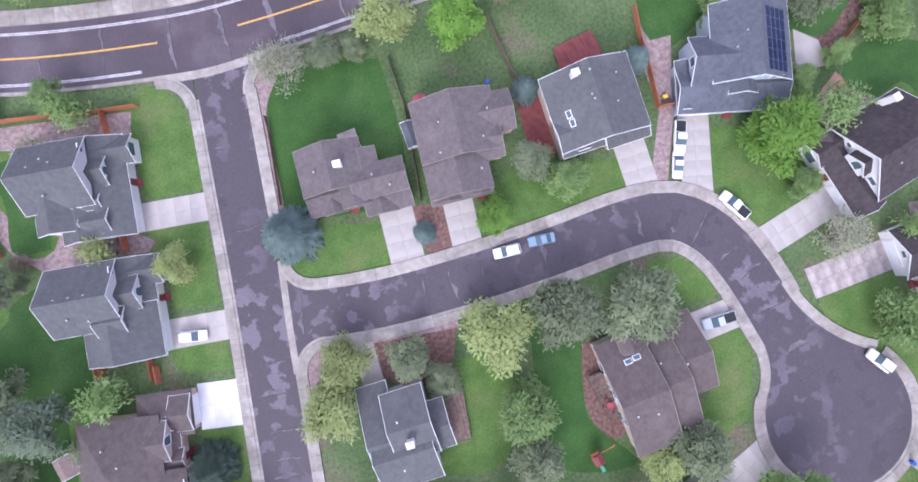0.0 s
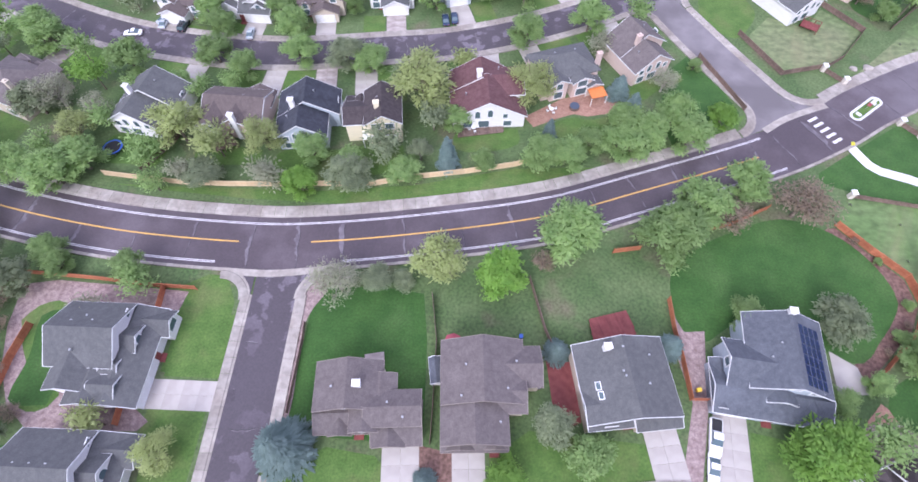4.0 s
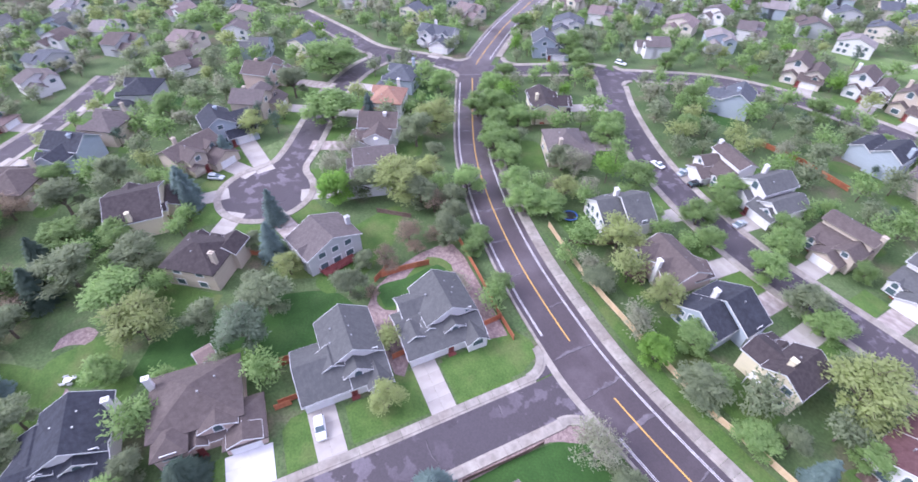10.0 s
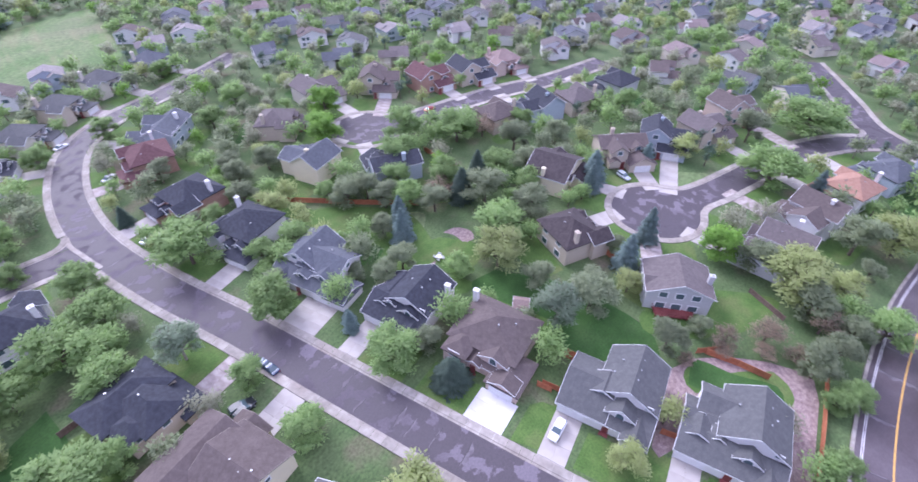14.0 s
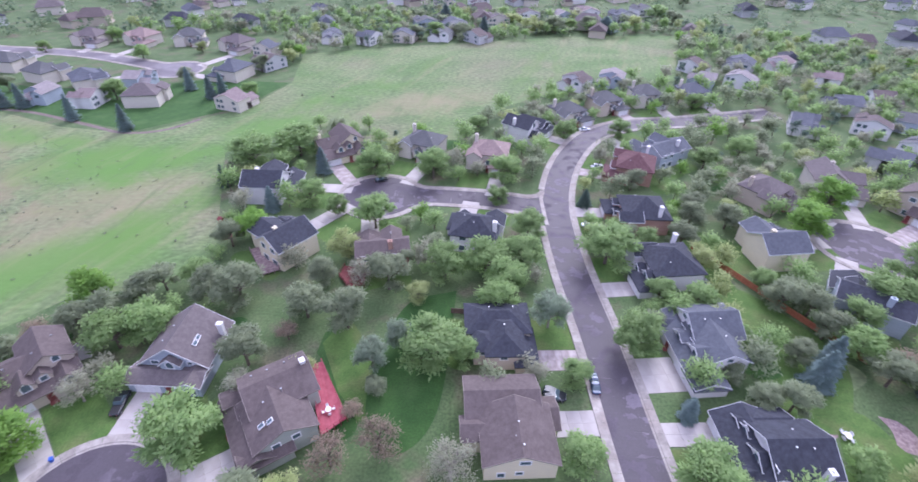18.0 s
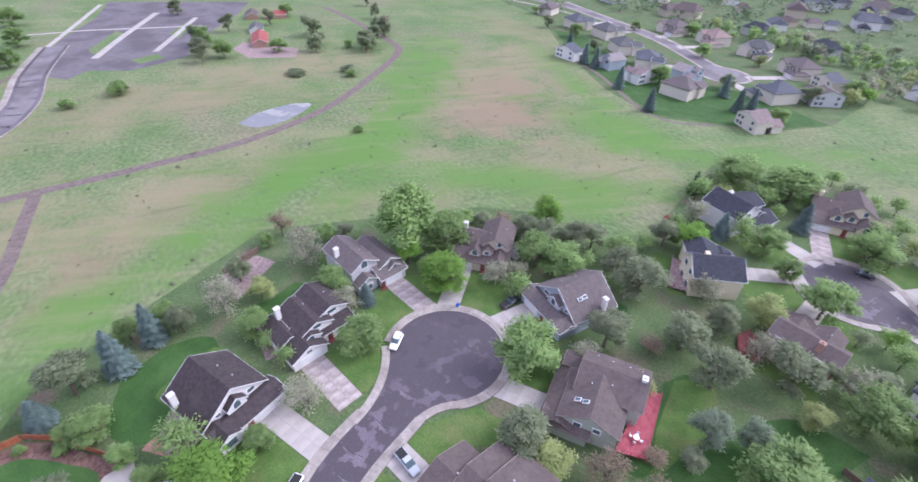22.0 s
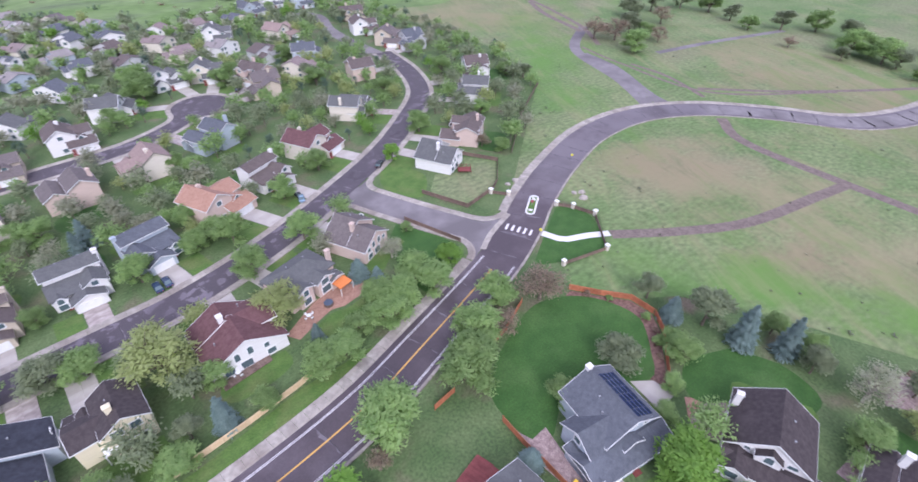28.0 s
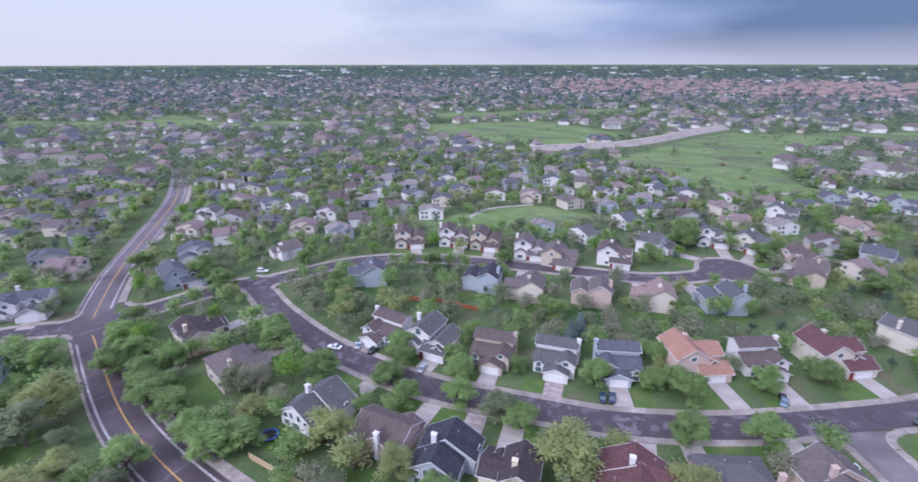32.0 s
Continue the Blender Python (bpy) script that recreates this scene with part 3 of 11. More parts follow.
def garage_door(house, x, y, w=4.8):
    def made():
        s = Shape()
        for i in range(4):
            for j in range(4):
                x0, z0 = -w / 2 + w / 4 * i, 0.05 + 0.55 * j
                s.box(x0 + 0.05, -0.06, z0 + 0.04, x0 + w / 4 - 0.05, 0.03, z0 + 0.50)
        s.box(-w / 2, -0.03, 0.02, w / 2, 0.03, 2.25)
        s.box(-w / 2 - 0.15, -0.08, 0, -w / 2, 0.03, 2.4).box(w / 2, -0.08, 0, w / 2 + 0.15, 0.03, 2.4).box(-w / 2, -0.08, 2.25, w / 2, 0.03, 2.4)
        return data_of(s, "garage_door", M["white_trim"])

    piece("garage_door", shared(MESHES, ("garage_door", w), made), house, pose(x, y, 0))


def front_door(house, x, y):
    def made():
        return data_of(Shape().box(-0.45, -0.05, 0.15, 0.45, 0.02, 2.2).box(-0.6, -0.07, 0.1, -0.47, 0.02, 2.3).box(0.47, -0.07, 0.1, 0.6, 0.02, 2.3).box(-0.6, -0.07, 2.22, 0.6, 0.02, 2.35).box(-0.8, -0.9, 0, 0.8, 0, 0.14), "front_door", M["maroon_deck"])

    piece("front_door", shared(MESHES, "front_door", made), house, pose(x, y, 0))


TRIM = [M["white_trim"]]


def block(house, x0, x1, y0, y1, eave, ridge="x", slope=0.5, wall=None, roof=None, hip=False, z0=0.0, over=0.45, trim=True):
    """One wing: walls, roof and white boards along the roof's edge. ridge: the axis along which the ridge runs."""
    cx, cy = (x0 + x1) / 2, (y0 + y1) / 2
    w, d = (x1 - x0, y1 - y0) if ridge == "y" else (y1 - y0, x1 - x0)
    turn = Matrix.Translation((cx, cy, 0)) @ (pose(0, 0, 0) if ridge == "y" else pose(0, 0, 0, 0, 0, 90))
    hw, hd, rise, th = w / 2, d / 2, w / 2 * slope, 0.24
    o, lo = over, eave - over * slope
    walls, top, edge = Shape(), Shape(), Shape()
    if hip:
        walls.box(-hw, -hd, z0, hw, hd, eave)
        r = max(hd - hw, 0.0)
        bx, by = hw + o, hd + o
        rz = eave + rise + (0 if hd >= hw else 0)
        top.add([(-bx, -by, lo), (bx, -by, lo), (bx, by, lo), (-bx, by, lo), (0, -r - 0.01, rz), (0, r + 0.01, rz), (-bx, -by, lo - th), (bx, -by, lo - th), (bx, by, lo - th), (-bx, by, lo - th)],
                [(0, 1, 4), (1, 2, 5, 4), (2, 3, 5), (3, 0, 4, 5), (1, 0, 6, 7), (2, 1, 7, 8), (3, 2, 8, 9), (0, 3, 9, 6), (6, 9, 8, 7)])
    else:
        p = [(-hw, z0), (hw, z0), (hw, eave), (0, eave + rise), (-hw, eave)]
        walls.add([(x, -hd, z) for x, z in p] + [(x, hd, z) for x, z in p], [(0, 1, 2, 3, 4), (9, 8, 7, 6, 5), (0, 4, 9, 5), (1, 6, 7, 2)])
        q = [(-hw - o, lo), (0, eave + rise), (hw + o, lo), (hw + o, lo + th), (0, eave + rise + th * 1.15), (-hw - o, lo + th)]
        n = 6
        top.add([(x, -hd - o, z) for x, z in q] + [(x, hd + o, z) for x, z in q], [(0, 1, 4, 5), (1, 2, 3, 4), (11, 10, 7, 6), (10, 9, 8, 7)] + [(i, n + i, n + (i + 1) % n, (i + 1) % n) for i in range(n)])
        bx, by = hw + o, hd + o
        way = [(-bx, -by, lo), (0, -by, eave + rise), (bx, -by, lo), (bx, by, lo), (0, by, eave + rise), (-bx, by, lo)]
        sg = lambda c: (c > 0) - (c < 0)
        edge.loop([(x, y, z - 0.02) for x, y, z in way], [(x + 0.04 * sg(x), y + 0.09 * sg(y), z - 0.02 + (0.03 if x == 0 else 0)) for x, y, z in way], (0, 0, th))
    for name, s, mat in (("wall", walls, wall), ("roof", top, roof), ("fascia", edge, TRIM[0])):
        if name == "fascia" and (hip or not trim):
            continue
        s.to(name, mat, house).matrix_basis = turn
    return eave + rise


def lean_to(house, x0, x1, y0, y1, eave, slope, wall, roof):
    """A wing under one roof plane that climbs from y0 to y1."""
    top = eave + (y1 - y0) * slope
    Shape().add([(x, y, z) for x in (x0, x1) for y, z in ((y0, 0), (y1, 0), (y1, top), (y0, eave))],
                [(0, 3, 2, 1), (4, 5, 6, 7), (0, 4, 7, 3), (1, 2, 6, 5)]).to("wall", wall, house)
    o, th = 0.4, 0.22
    a, b = (y0 - o, eave - o * slope), (y1, top)
    Shape().add([(x, y, z + k) for x in (x0 - o, x1 + o) for k in (0.01, th) for y, z in (a, b)],
                [(0, 1, 5, 4), (2, 6, 7, 3), (0, 4, 6, 2), (0, 2, 3, 1), (4, 5, 7, 6), (1, 3, 7, 5)]).to("roof", roof, house)


def gable_end(house, x, y, w, eave, slope, wall, roof, depth=3.0, win=True):
    """A small cross gable on a roof, with a window, that looks along -y."""
    top = block(house, x - w / 2, x + w / 2, y, y + depth, eave, "y", slope, wall, roof, z0=eave - 1.6, over=0.25)
    if win:
        window(house, x, y - 0.02, eave - 0.35, 0, min(1.4, w * 0.45), 1.0, arched=w > 2.6)
    return top


def chimney(house, x, y, top, mat):
    s = Shape().box(x - 0.55, y - 0.45, 0.5, x + 0.55, y + 0.45, top).box(x - 0.66, y - 0.56, top, x + 0.66, y + 0.56, top + 0.18)
    s.box(x - 0.25, y - 0.2, top + 0.18, x + 0.25, y + 0.2, top + 0.5)
    s.to("chimney", mat, house)


def skylight(house, x, y, z, tilt_x, tilt_y):
    ob = Shape().box(-0.45, -0.65, 0, 0.45, 0.65, 0.14).to("skylight", M["white_trim"], house)
    ob.matrix_basis = pose(x, y, z, tilt_x, tilt_y, 0)
    Shape().box(-0.33, -0.53, 0.14, 0.33, 0.53, 0.17).to("pane", M["glass"], ob)


def vents(house, spots):
    for x, y, z in spots:
        Shape().tube((x, y, z - 0.4), (x, y, z + 0.35), 0.09, 0.09, 6).box(x - 0.15, y - 0.15, z + 0.3, x + 0.15, y + 0.15, z + 0.4).to("roof_vent", M["metal"], house)


# Houses that stand nearest, wing by wing in metres from the middle of the lot, front towards -y:
# wings: x0, x1, y0, y1, eave, ridge axis, slope, hipped; gables: x, y, width, eave, slope, depth, window
PLANS = {
    "corner_gables": dict(
        wings=[(-2.3, 8.3, -2.6, 8.0, 5.2, "y", 0.62, 0), (-6.0, 2.0, 0.8, 7.0, 4.7, "x", 0.52, 0), (-7.9, 8.3, -7.3, 1.0, 2.8, "x", 0.45, 0), (-7.9, -1.5, -3.4, 4.2, 3.1, "x", 0.5, 0), (4.1, 8.2, -8.7, -3.0, 2.8, "y", 0.72, 0)],
        gables=[(2.7, -5.0, 4.4, 4.2, 0.7, 3.6, 1), (-2.1, -3.4, 2.3, 4.5, 0.6, 2.6, 1), (-5.4, -4.2, 4.6, 3.9, 0.6, 4.0, 1)],
        windows=[(6.15, -8.72, 2.4, 0, 2.2, 1.5), (6.6, -2.62, 5.9, 0, 1.1, 0.9)], garage=(-5.4, -7.32, 4.8), door=(0.8, -7.32), chimney=None, width=5.0,
        vents=[(4.6, 1.5, 7.4), (4.4, 5.0, 7.5), (-0.4, 3.5, 6.9), (5.6, 3.2, 6.9)], rear=[(0.6, 8.0, 5.2), (5.4, 8.0, 5.2), (3.0, 8.0, 7.4)]),
    "twin_gables": dict(
        wings=[(-2.2, 8.3, -3.2, 7.8, 5.2, "y", 0.62, 0), (-8.0, 0.5, -7.6, 4.6, 3.0, "x", 0.5, 0), (-8.0, 8.3, -7.7, 1.0, 2.8, "x", 0.45, 0), (4.1, 8.3, -9.0, -3.0, 2.8, "y", 0.75, 0)],
        gables=[(2.8, -6.1, 5.2, 4.3, 0.72, 4.2, 1), (-1.3, -3.6, 5.0, 4.7, 0.62, 4.4, 1)],
        windows=[(6.2, -9.02, 2.2, 0, 1.7, 1.2, True), (6.9, -3.22, 5.9, 0, 1.1, 0.9)], garage=(-5.4, -7.72, 4.8), door=(1.2, -7.72), chimney=None, width=5.2,
        vents=[(3.6, 0.0, 8.0), (3.6, 2.4, 8.0), (3.6, 4.8, 8.0), (-0.6, 1.0, 6.4), (0.2, 4.0, 6.9)], rear=[(0.6, 7.8, 5.2), (5.4, 7.8, 5.2)]),
    "hipped_porch": dict(
        wings=[(-8.4, 6.6, -3.6, 9.2, 5.0, "y", 0.46, 1), (-7.6, -2.6, -7.0, -1.0, 4.7, "y", 0.5, 1), (3.0, 9.7, -8.0, 0.5, 2.8, "y", 0.5, 1), (-2.7, 3.2, -5.6, 0.0, 2.8, "x", 0.5, 0)],
        gables=[(2.6, -4.8, 6.2, 4.5, 0.42, 4.5, 1), (-1.0, -6.3, 2.8, 3.0, 0.6, 3.0, 0), (6.4, -8.2, 5.6, 2.9, 0.45, 3.0, 0)],
        windows=[(-5.1, -7.02, 4.0, 0, 2.2, 1.5), (-5.1, -7.02, 1.4, 0, 2.4, 1.5)], garage=(6.3, -8.22, 4.8), door=(-1.0, -6.32), chimney=(-8.2, 7.0, 8.2), width=8.2,
        vents=[(0.5, 1.0, 8.1), (3.0, 4.0, 7.0)], rear=[(-5.0, 9.2, 5.0), (0.0, 9.2, 5.0), (4.0, 9.2, 5.0)]),
    "steep_gable": dict(
        wings=[(-4.6, 6.3, -4.2, 6.8, 5.0, "y", 0.56, 0), (-8.0, 6.2, -8.6, 1.6, 2.8, "x", 0.5, 0), (-8.0, -2.4, -5.4, 4.4, 3.6, "y", 0.5, 0)],
        gables=[(2.1, -5.7, 5.0, 4.5, 0.62, 3.6, 1), (-3.0, -5.2, 3.0, 4.9, 0.55, 2.6, 1), (4.4, -8.9, 3.4, 2.9, 0.7, 3.0, 1)],
        windows=[(4.9, -4.22, 5.8, 0, 1.0, 0.8)], garage=(-5.2, -8.62, 4.8), door=(0.6, -8.62), chimney=(6.6, 3.5, 7.8), width=5.0,
        vents=[(2.2, 0.0, 7.6), (2.4, 3.0, 7.5), (-1.8, 2.0, 6.6)], rear=[(-1.5, 6.8, 5.0), (3.5, 6.8, 5.0)]),
    "broad_wings": dict(
        wings=[(-9.6, 1.0, -1.8, 9.0, 5.0, "y", 0.56, 0), (-4.0, 7.2, -2.2, 6.8, 5.0, "x", 0.5, 0), (-9.6, 11.6, -6.2, 0.6, 2.8, "x", 0.45, 0), (6.4, 11.8, -6.4, 0.8, 2.8, "y", 0.5, 1)],
        gables=[(4.0, -3.6, 5.2, 4.5, 0.55, 4.0, 1), (-6.2, -6.7, 3.6, 2.9, 0.7, 3.4, 1), (-1.2, -4.6, 3.6, 4.3, 0.5, 2.6, 1)],
        windows=[(-5.2, -1.82, 6.2, 0, 1.5, 0.9), (-2.6, -1.82, 5.6, 0, 1.0, 0.8), (7.24, 2.3, 5.6, 90, 1.2, 1.0)], garage=(5.6, -6.42, 4.8), door=(-1.5, -6.22), chimney=None, width=9.0,
        vents=[(-2.6, 1.0, 7.4), (-2.6, 4.5, 7.4), (2.0, 3.6, 6.9)], rear=[(-7.0, 9.0, 5.0), (-2.0, 9.0, 5.0), (4.0, 6.8, 5.0)]),
    "stepped_gables": dict(
        wings=[(-8.2, 2.0, -1.0, 6.0, 5.0, "y", 0.44, 0), (-0.2, 4.2, 0.0, 4.0, 4.4, "y", 0.4, 0), (0.0, 8.2, -3.6, 1.2, 5.0, "x", 0.48, 0), (1.0, 8.2, -6.2, 0.0, 2.8, "x", 0.5, 0), (-8.2, 1.2, -4.2, 1.0, 2.8, "x", 0.5, 0)],
        gables=[(3.4, -6.5, 4.8, 2.9, 0.55, 3.4, 0), (-4.4, -4.6, 3.4, 2.9, 0.55, 3.0, 0), (-0.5, -4.4, 4.2, 4.4, 0.48, 3.4, 1)],
        windows=[(-4.4, -1.02, 5.3, 0, 1.4, 1.0), (8.22, -1.2, 4.0, 90, 1.2, 1.2)], garage=(5.0, -6.22, 4.8), door=(-1.8, -4.22), chimney=(-1.4, 2.2, 8.0), width=6.0,
        vents=[(3.4, -0.6, 6.6), (-5.5, 2.0, 6.7), (5.8, -2.8, 6.0)], rear=[(-5.5, 6.0, 5.0), (-1.0, 6.0, 5.0), (2.0, 4.0, 4.4)]),
    "cross_ridge": dict(
        wings=[(-6.5, 6.4, -2.4, 7.2, 5.0, "y", 0.42, 0), (0.5, 9.2, 0.2, 6.2, 4.7, "x", 0.5, 0), (-6.5, 3.4, -8.4, 0.0, 4.4, "y", 0.48, 0), (-1.0, 6.4, -3.8, 1.8, 4.5, "x", 0.5, 0), (-6.5, 3.2, -9.2, -6.0, 2.8, "x", 0.5, 0)],
        gables=[(-3.9, -9.1, 4.2, 2.9, 0.5, 3.2, 0), (1.6, -9.0, 3.0, 2.9, 0.5, 3.0, 0)],
        windows=[(-1.6, -8.42, 4.6, 0, 1.8, 1.2), (9.22, 3.2, 4.2, 90, 1.4, 1.2), (6.42, -1.0, 3.6, 90, 1.2, 1.2)], garage=(-2.6, -9.22, 4.8), door=(1.6, -9.22), chimney=None, width=5.3,
        vents=[(-2.8, 3.0, 7.0), (-3.6, -1.8, 6.6), (2.4, -5.6, 5.6), (3.8, -0.6, 6.0), (5.4, 3.6, 6.3)], rear=[(-3.5, 7.2, 5.0), (2.0, 7.2, 5.0)]),
    "broad_gable": dict(
        wings=[(-7.8, 6.6, -5.6, 6.4, 5.0, "y", 0.42, 0), (0.3, 7.0, -7.0, -3.0, 2.8, "x", 0.45, 0), (-7.8, -1.4, -6.4, 0.0, 4.6, "x", 0.40, 0)],
        gables=[], windows=[(3.2, -5.62, 5.6, 0, 1.6, 0.9), (-4.6, -6.42, 4.2, 0, 1.8, 1.2), (-4.6, -6.42, 1.5, 0, 2.2, 1.5)], garage=(4.5, -7.02, 4.8), door=(-0.6, -5.62), chimney=(-3.2, 5.2, 8.6), width=5.6,
        vents=[(-1.6, 1.2, 7.7), (-1.4, 0.4, 7.8), (2.2, -1.0, 7.2), (3.6, 3.6, 6.6), (-0.8, 5.0, 8.0)], rear=[(-4.5, 6.4, 5.0), (3.5, 6.4, 5.0)]),
    "blue_gables": dict(
        wings=[(-3.5, 8.6, -3.0, 9.2, 5.2, "y", 0.52, 0), (-6.9, 1.0, -3.2, 4.2, 4.7, "x", 0.62, 0), (-8.6, 9.0, -7.2, 0.0, 2.8, "x", 0.45, 0), (-8.6, -6.4, -6.4, 1.0, 2.8, "y", 0.5, 0)],
        gables=[(1.4, -4.8, 4.4, 4.2, 0.55, 3.6, 1), (6.2, -7.5, 4.6, 2.9, 0.65, 3.6, 1)],
        windows=[(2.5, -3.02, 6.6, 0, 1.4, 0.8), (6.0, -3.02, 5.7, 0, 1.4, 1.0), (-6.92, 0.5, 4.8, -90, 1.4, 1.4), (-6.92, 0.5, 1.6, -90, 1.4, 1.4)], garage=(-5.2, -7.22, 4.8), door=(0.6, -7.22), chimney=(2.6, 9.4, 9.2), width=5.4,
        vents=[(0.6, 4.0, 7.6), (-0.8, 1.6, 6.9)], rear=[(0.0, 9.2, 5.2), (5.5, 9.2, 5.2)]),
    "west_gables": dict(
        wings=[(-9.4, 9.2, -1.2, 5.8, 4.4, "y", 0.35, 0), (-8.6, 8.6, -5.6, -1.2, 3.6, "y", 0.36, 0), (-4.2, 8.8, -10.5, -5.6, 2.9, "y", 0.44, 0), (7.2, 9.4, -0.6, 2.2, 5.4, "x", 0.5, 0)],
        gables=[], windows=[(-9.42, 2.4, 3.6, -90, 1.4, 1.2), (-9.42, 2.4, 1.4, -90, 1.8, 1.4), (-8.62, -3.6, 2.4, -90, 1.2, 1.2)], garage=(4.7, -10.52, 4.8), door=(-6.2, -5.62), chimney=None, width=5.4,
        vents=[(-3.4, 1.2, 6.6), (-2.4, 4.4, 7.0), (3.4, -2.6, 5.4), (1.8, -6.4, 5.8)], rear=[(-4.0, 5.8, 4.4), (1.0, 5.8, 4.4), (5.0, 5.8, 4.4), (0.0, 5.8, 6.4)]),
    "stacked_blocks": dict(
        wings=[(-4.0, 2.2, -6.2, 4.4, 5.3, "x", 0.38, 0), (1.9, 6.3, -7.8, 9.4, 2.9, "x", 0.34, 0), (-6.4, -3.7, -2.4, 5.0, 3.0, "x", 0.42, 0), (-3.2, 6.0, -1.8, 8.8, 4.2, "x", 0.42, 0)],
        gables=[], windows=[(-1.0, -6.22, 4.4, 0, 1.6, 1.2), (-6.42, 1.4, 1.5, -90, 2.2, 1.5), (-4.02, -4.0, 4.2, -90, 1.2, 1.2)], garage=(4.1, -7.82, 3.4), door=(-1.6, -6.22), chimney=(-0.6, 1.4, 8.5), width=3.8,
        vents=[(0.6, -2.2, 7.1), (4.0, 4.0, 5.2), (2.0, 6.0, 5.4)], rear=[(0.0, 8.8, 4.2), (4.0, 8.8, 4.2)]),
    "long_ridge": dict(
        wings=[(-8.6, 1.6, -3.2, 9.0, 5.7, "y", 0.46, 0), (-3.0, 8.2, -4.6, 6.4, 4.8, "x", 0.5, 0), (5.4, 9.5, -7.2, 1.4, 2.8, "y", 0.4, 0), (-7.2, 9.0, -7.6, -1.5, 2.9, "x", 0.5, 0), (-7.6, -4.4, -6.9, 0.0, 4.4, "y", 0.4, 0)],
        gables=[(-2.0, -5.2, 3.0, 4.2, 0.4, 3.0, 0)],
        windows=[(8.22, 2.6, 4.2, 90, 1.3, 1.1), (8.22, -1.0, 4.0, 90, 1.3, 1.1), (-3.4, 9.02, 4.4, 180, 2.0, 1.4)], garage=(4.2, -7.62, 4.8), door=(-1.0, -7.62), chimney=(-3.8, 8.3, 8.8), width=5.4,
        vents=[(-0.4, 3.0, 7.3), (0.4, -0.6, 6.8), (-6.6, 2.0, 6.8), (-6.8, 5.4, 6.7), (-6.8, -1.0, 6.7)], rear=[(0.2, 9.0, 4.2), (-6.2, 9.0, 4.6)]),
    "cream_gable": dict(
        wings=[(-8.2, 3.0, -7.2, 5.6, 4.9, "x", 0.46, 0), (0.6, 10.2, -5.6, 8.0, 4.7, "y", 0.42, 0), (-0.4, 6.2, -9.0, -4.6, 2.8, "y", 0.45, 0), (-3.0, 1.6, 4.0, 9.0, 4.2, "y", 0.45, 0)],
        gables=[], windows=[(-8.22, -1.4, 5.3, -90, 1.8, 0.9), (-8.22, -0.6, 2.0, -90, 1.2, 0.8), (-8.22, 2.6, 1.6, -90, 1.2, 1.2)], garage=(2.2, -9.02, 4.8), door=(-2.2, -7.22), chimney=None, width=5.6,
        vents=[(-2.0, -0.8, 7.7), (-4.6, -0.2, 7.4), (-6.4, -1.2, 7.7), (5.4, 2.0, 6.4)], rear=[(-4.5, 5.6, 4.9), (0.0, 5.6, 4.9), (5.5, 7.4, 4.9)]),
    "navy_hips": dict(
        wings=[(-1.0, 7.8, -6.4, 7.6, 5.0, "y", 0.48, 1), (-7.4, 3.6, -4.4, 3.6, 5.0, "x", 0.58, 1), (-6.0, 0.0, 1.2, 6.2, 4.8, "x", 0.48, 1), (-8.6, 2.0, -7.2, -2.6, 2.9, "x", 0.5, 1)],
        gables=[], windows=[(-7.42, 0.0, 4.0, -90, 1.4, 1.2), (-6.02, 4.2, 3.8, -90, 1.2, 1.0)], garage=(-5.0, -7.22, 4.8), door=(0.0, -6.42), chimney=None, width=5.6,
        vents=[(3.4, 2.6, 7.9), (-1.2, -0.4, 7.2), (4.8, -3.0, 6.6)], rear=[(2.0, 7.6, 5.0), (5.5, 7.6, 5.0)]),
    "three_gables": dict(
        wings=[(0.6, 9.0, -3.0, 6.4, 5.3, "y", 0.46, 0), (-3.8, 3.8, -4.6, 5.4, 4.9, "y", 0.46, 0), (-8.0, 0.0, -8.0, -1.6, 2.8, "y", 0.55, 0), (-8.0, -2.6, -3.0, 5.2, 3.6, "y", 0.5, 0), (0.0, 8.6, -5.6, -1.0, 2.8, "x", 0.45, 0)],
        gables=[(-2.2, -6.0, 4.6, 4.2, 0.5, 3.4, 1)],
        windows=[(0.2, -4.62, 5.2, 0, 1.8, 0.9), (5.0, -3.02, 5.5, 0, 2.2, 0.9), (-4.0, -8.02, 3.4, 0, 1.2, 0.7)], garage=(-4.0, -8.02, 4.8), door=(2.4, -5.62), chimney=(-4.4, 3.4, 8.0), width=5.6,
        vents=[(6.4, 2.0, 6.6), (1.0, 2.0, 6.4)], rear=[(-2.0, 5.4, 4.9), (3.0, 6.4, 5.3), (6.6, 6.4, 5.3)]),
    "clerestory_rear": dict(
        wings=[(-4.4, 6.2, 0.4, 6.6, 4.2, "y", 0.62, 0), (-6.8, 6.2, -6.4, 0.4, 4.24, "y", 0.62, 0), (-5.6, 1.4, -8.0, -4.0, 2.8, "y", 0.5, 0)],
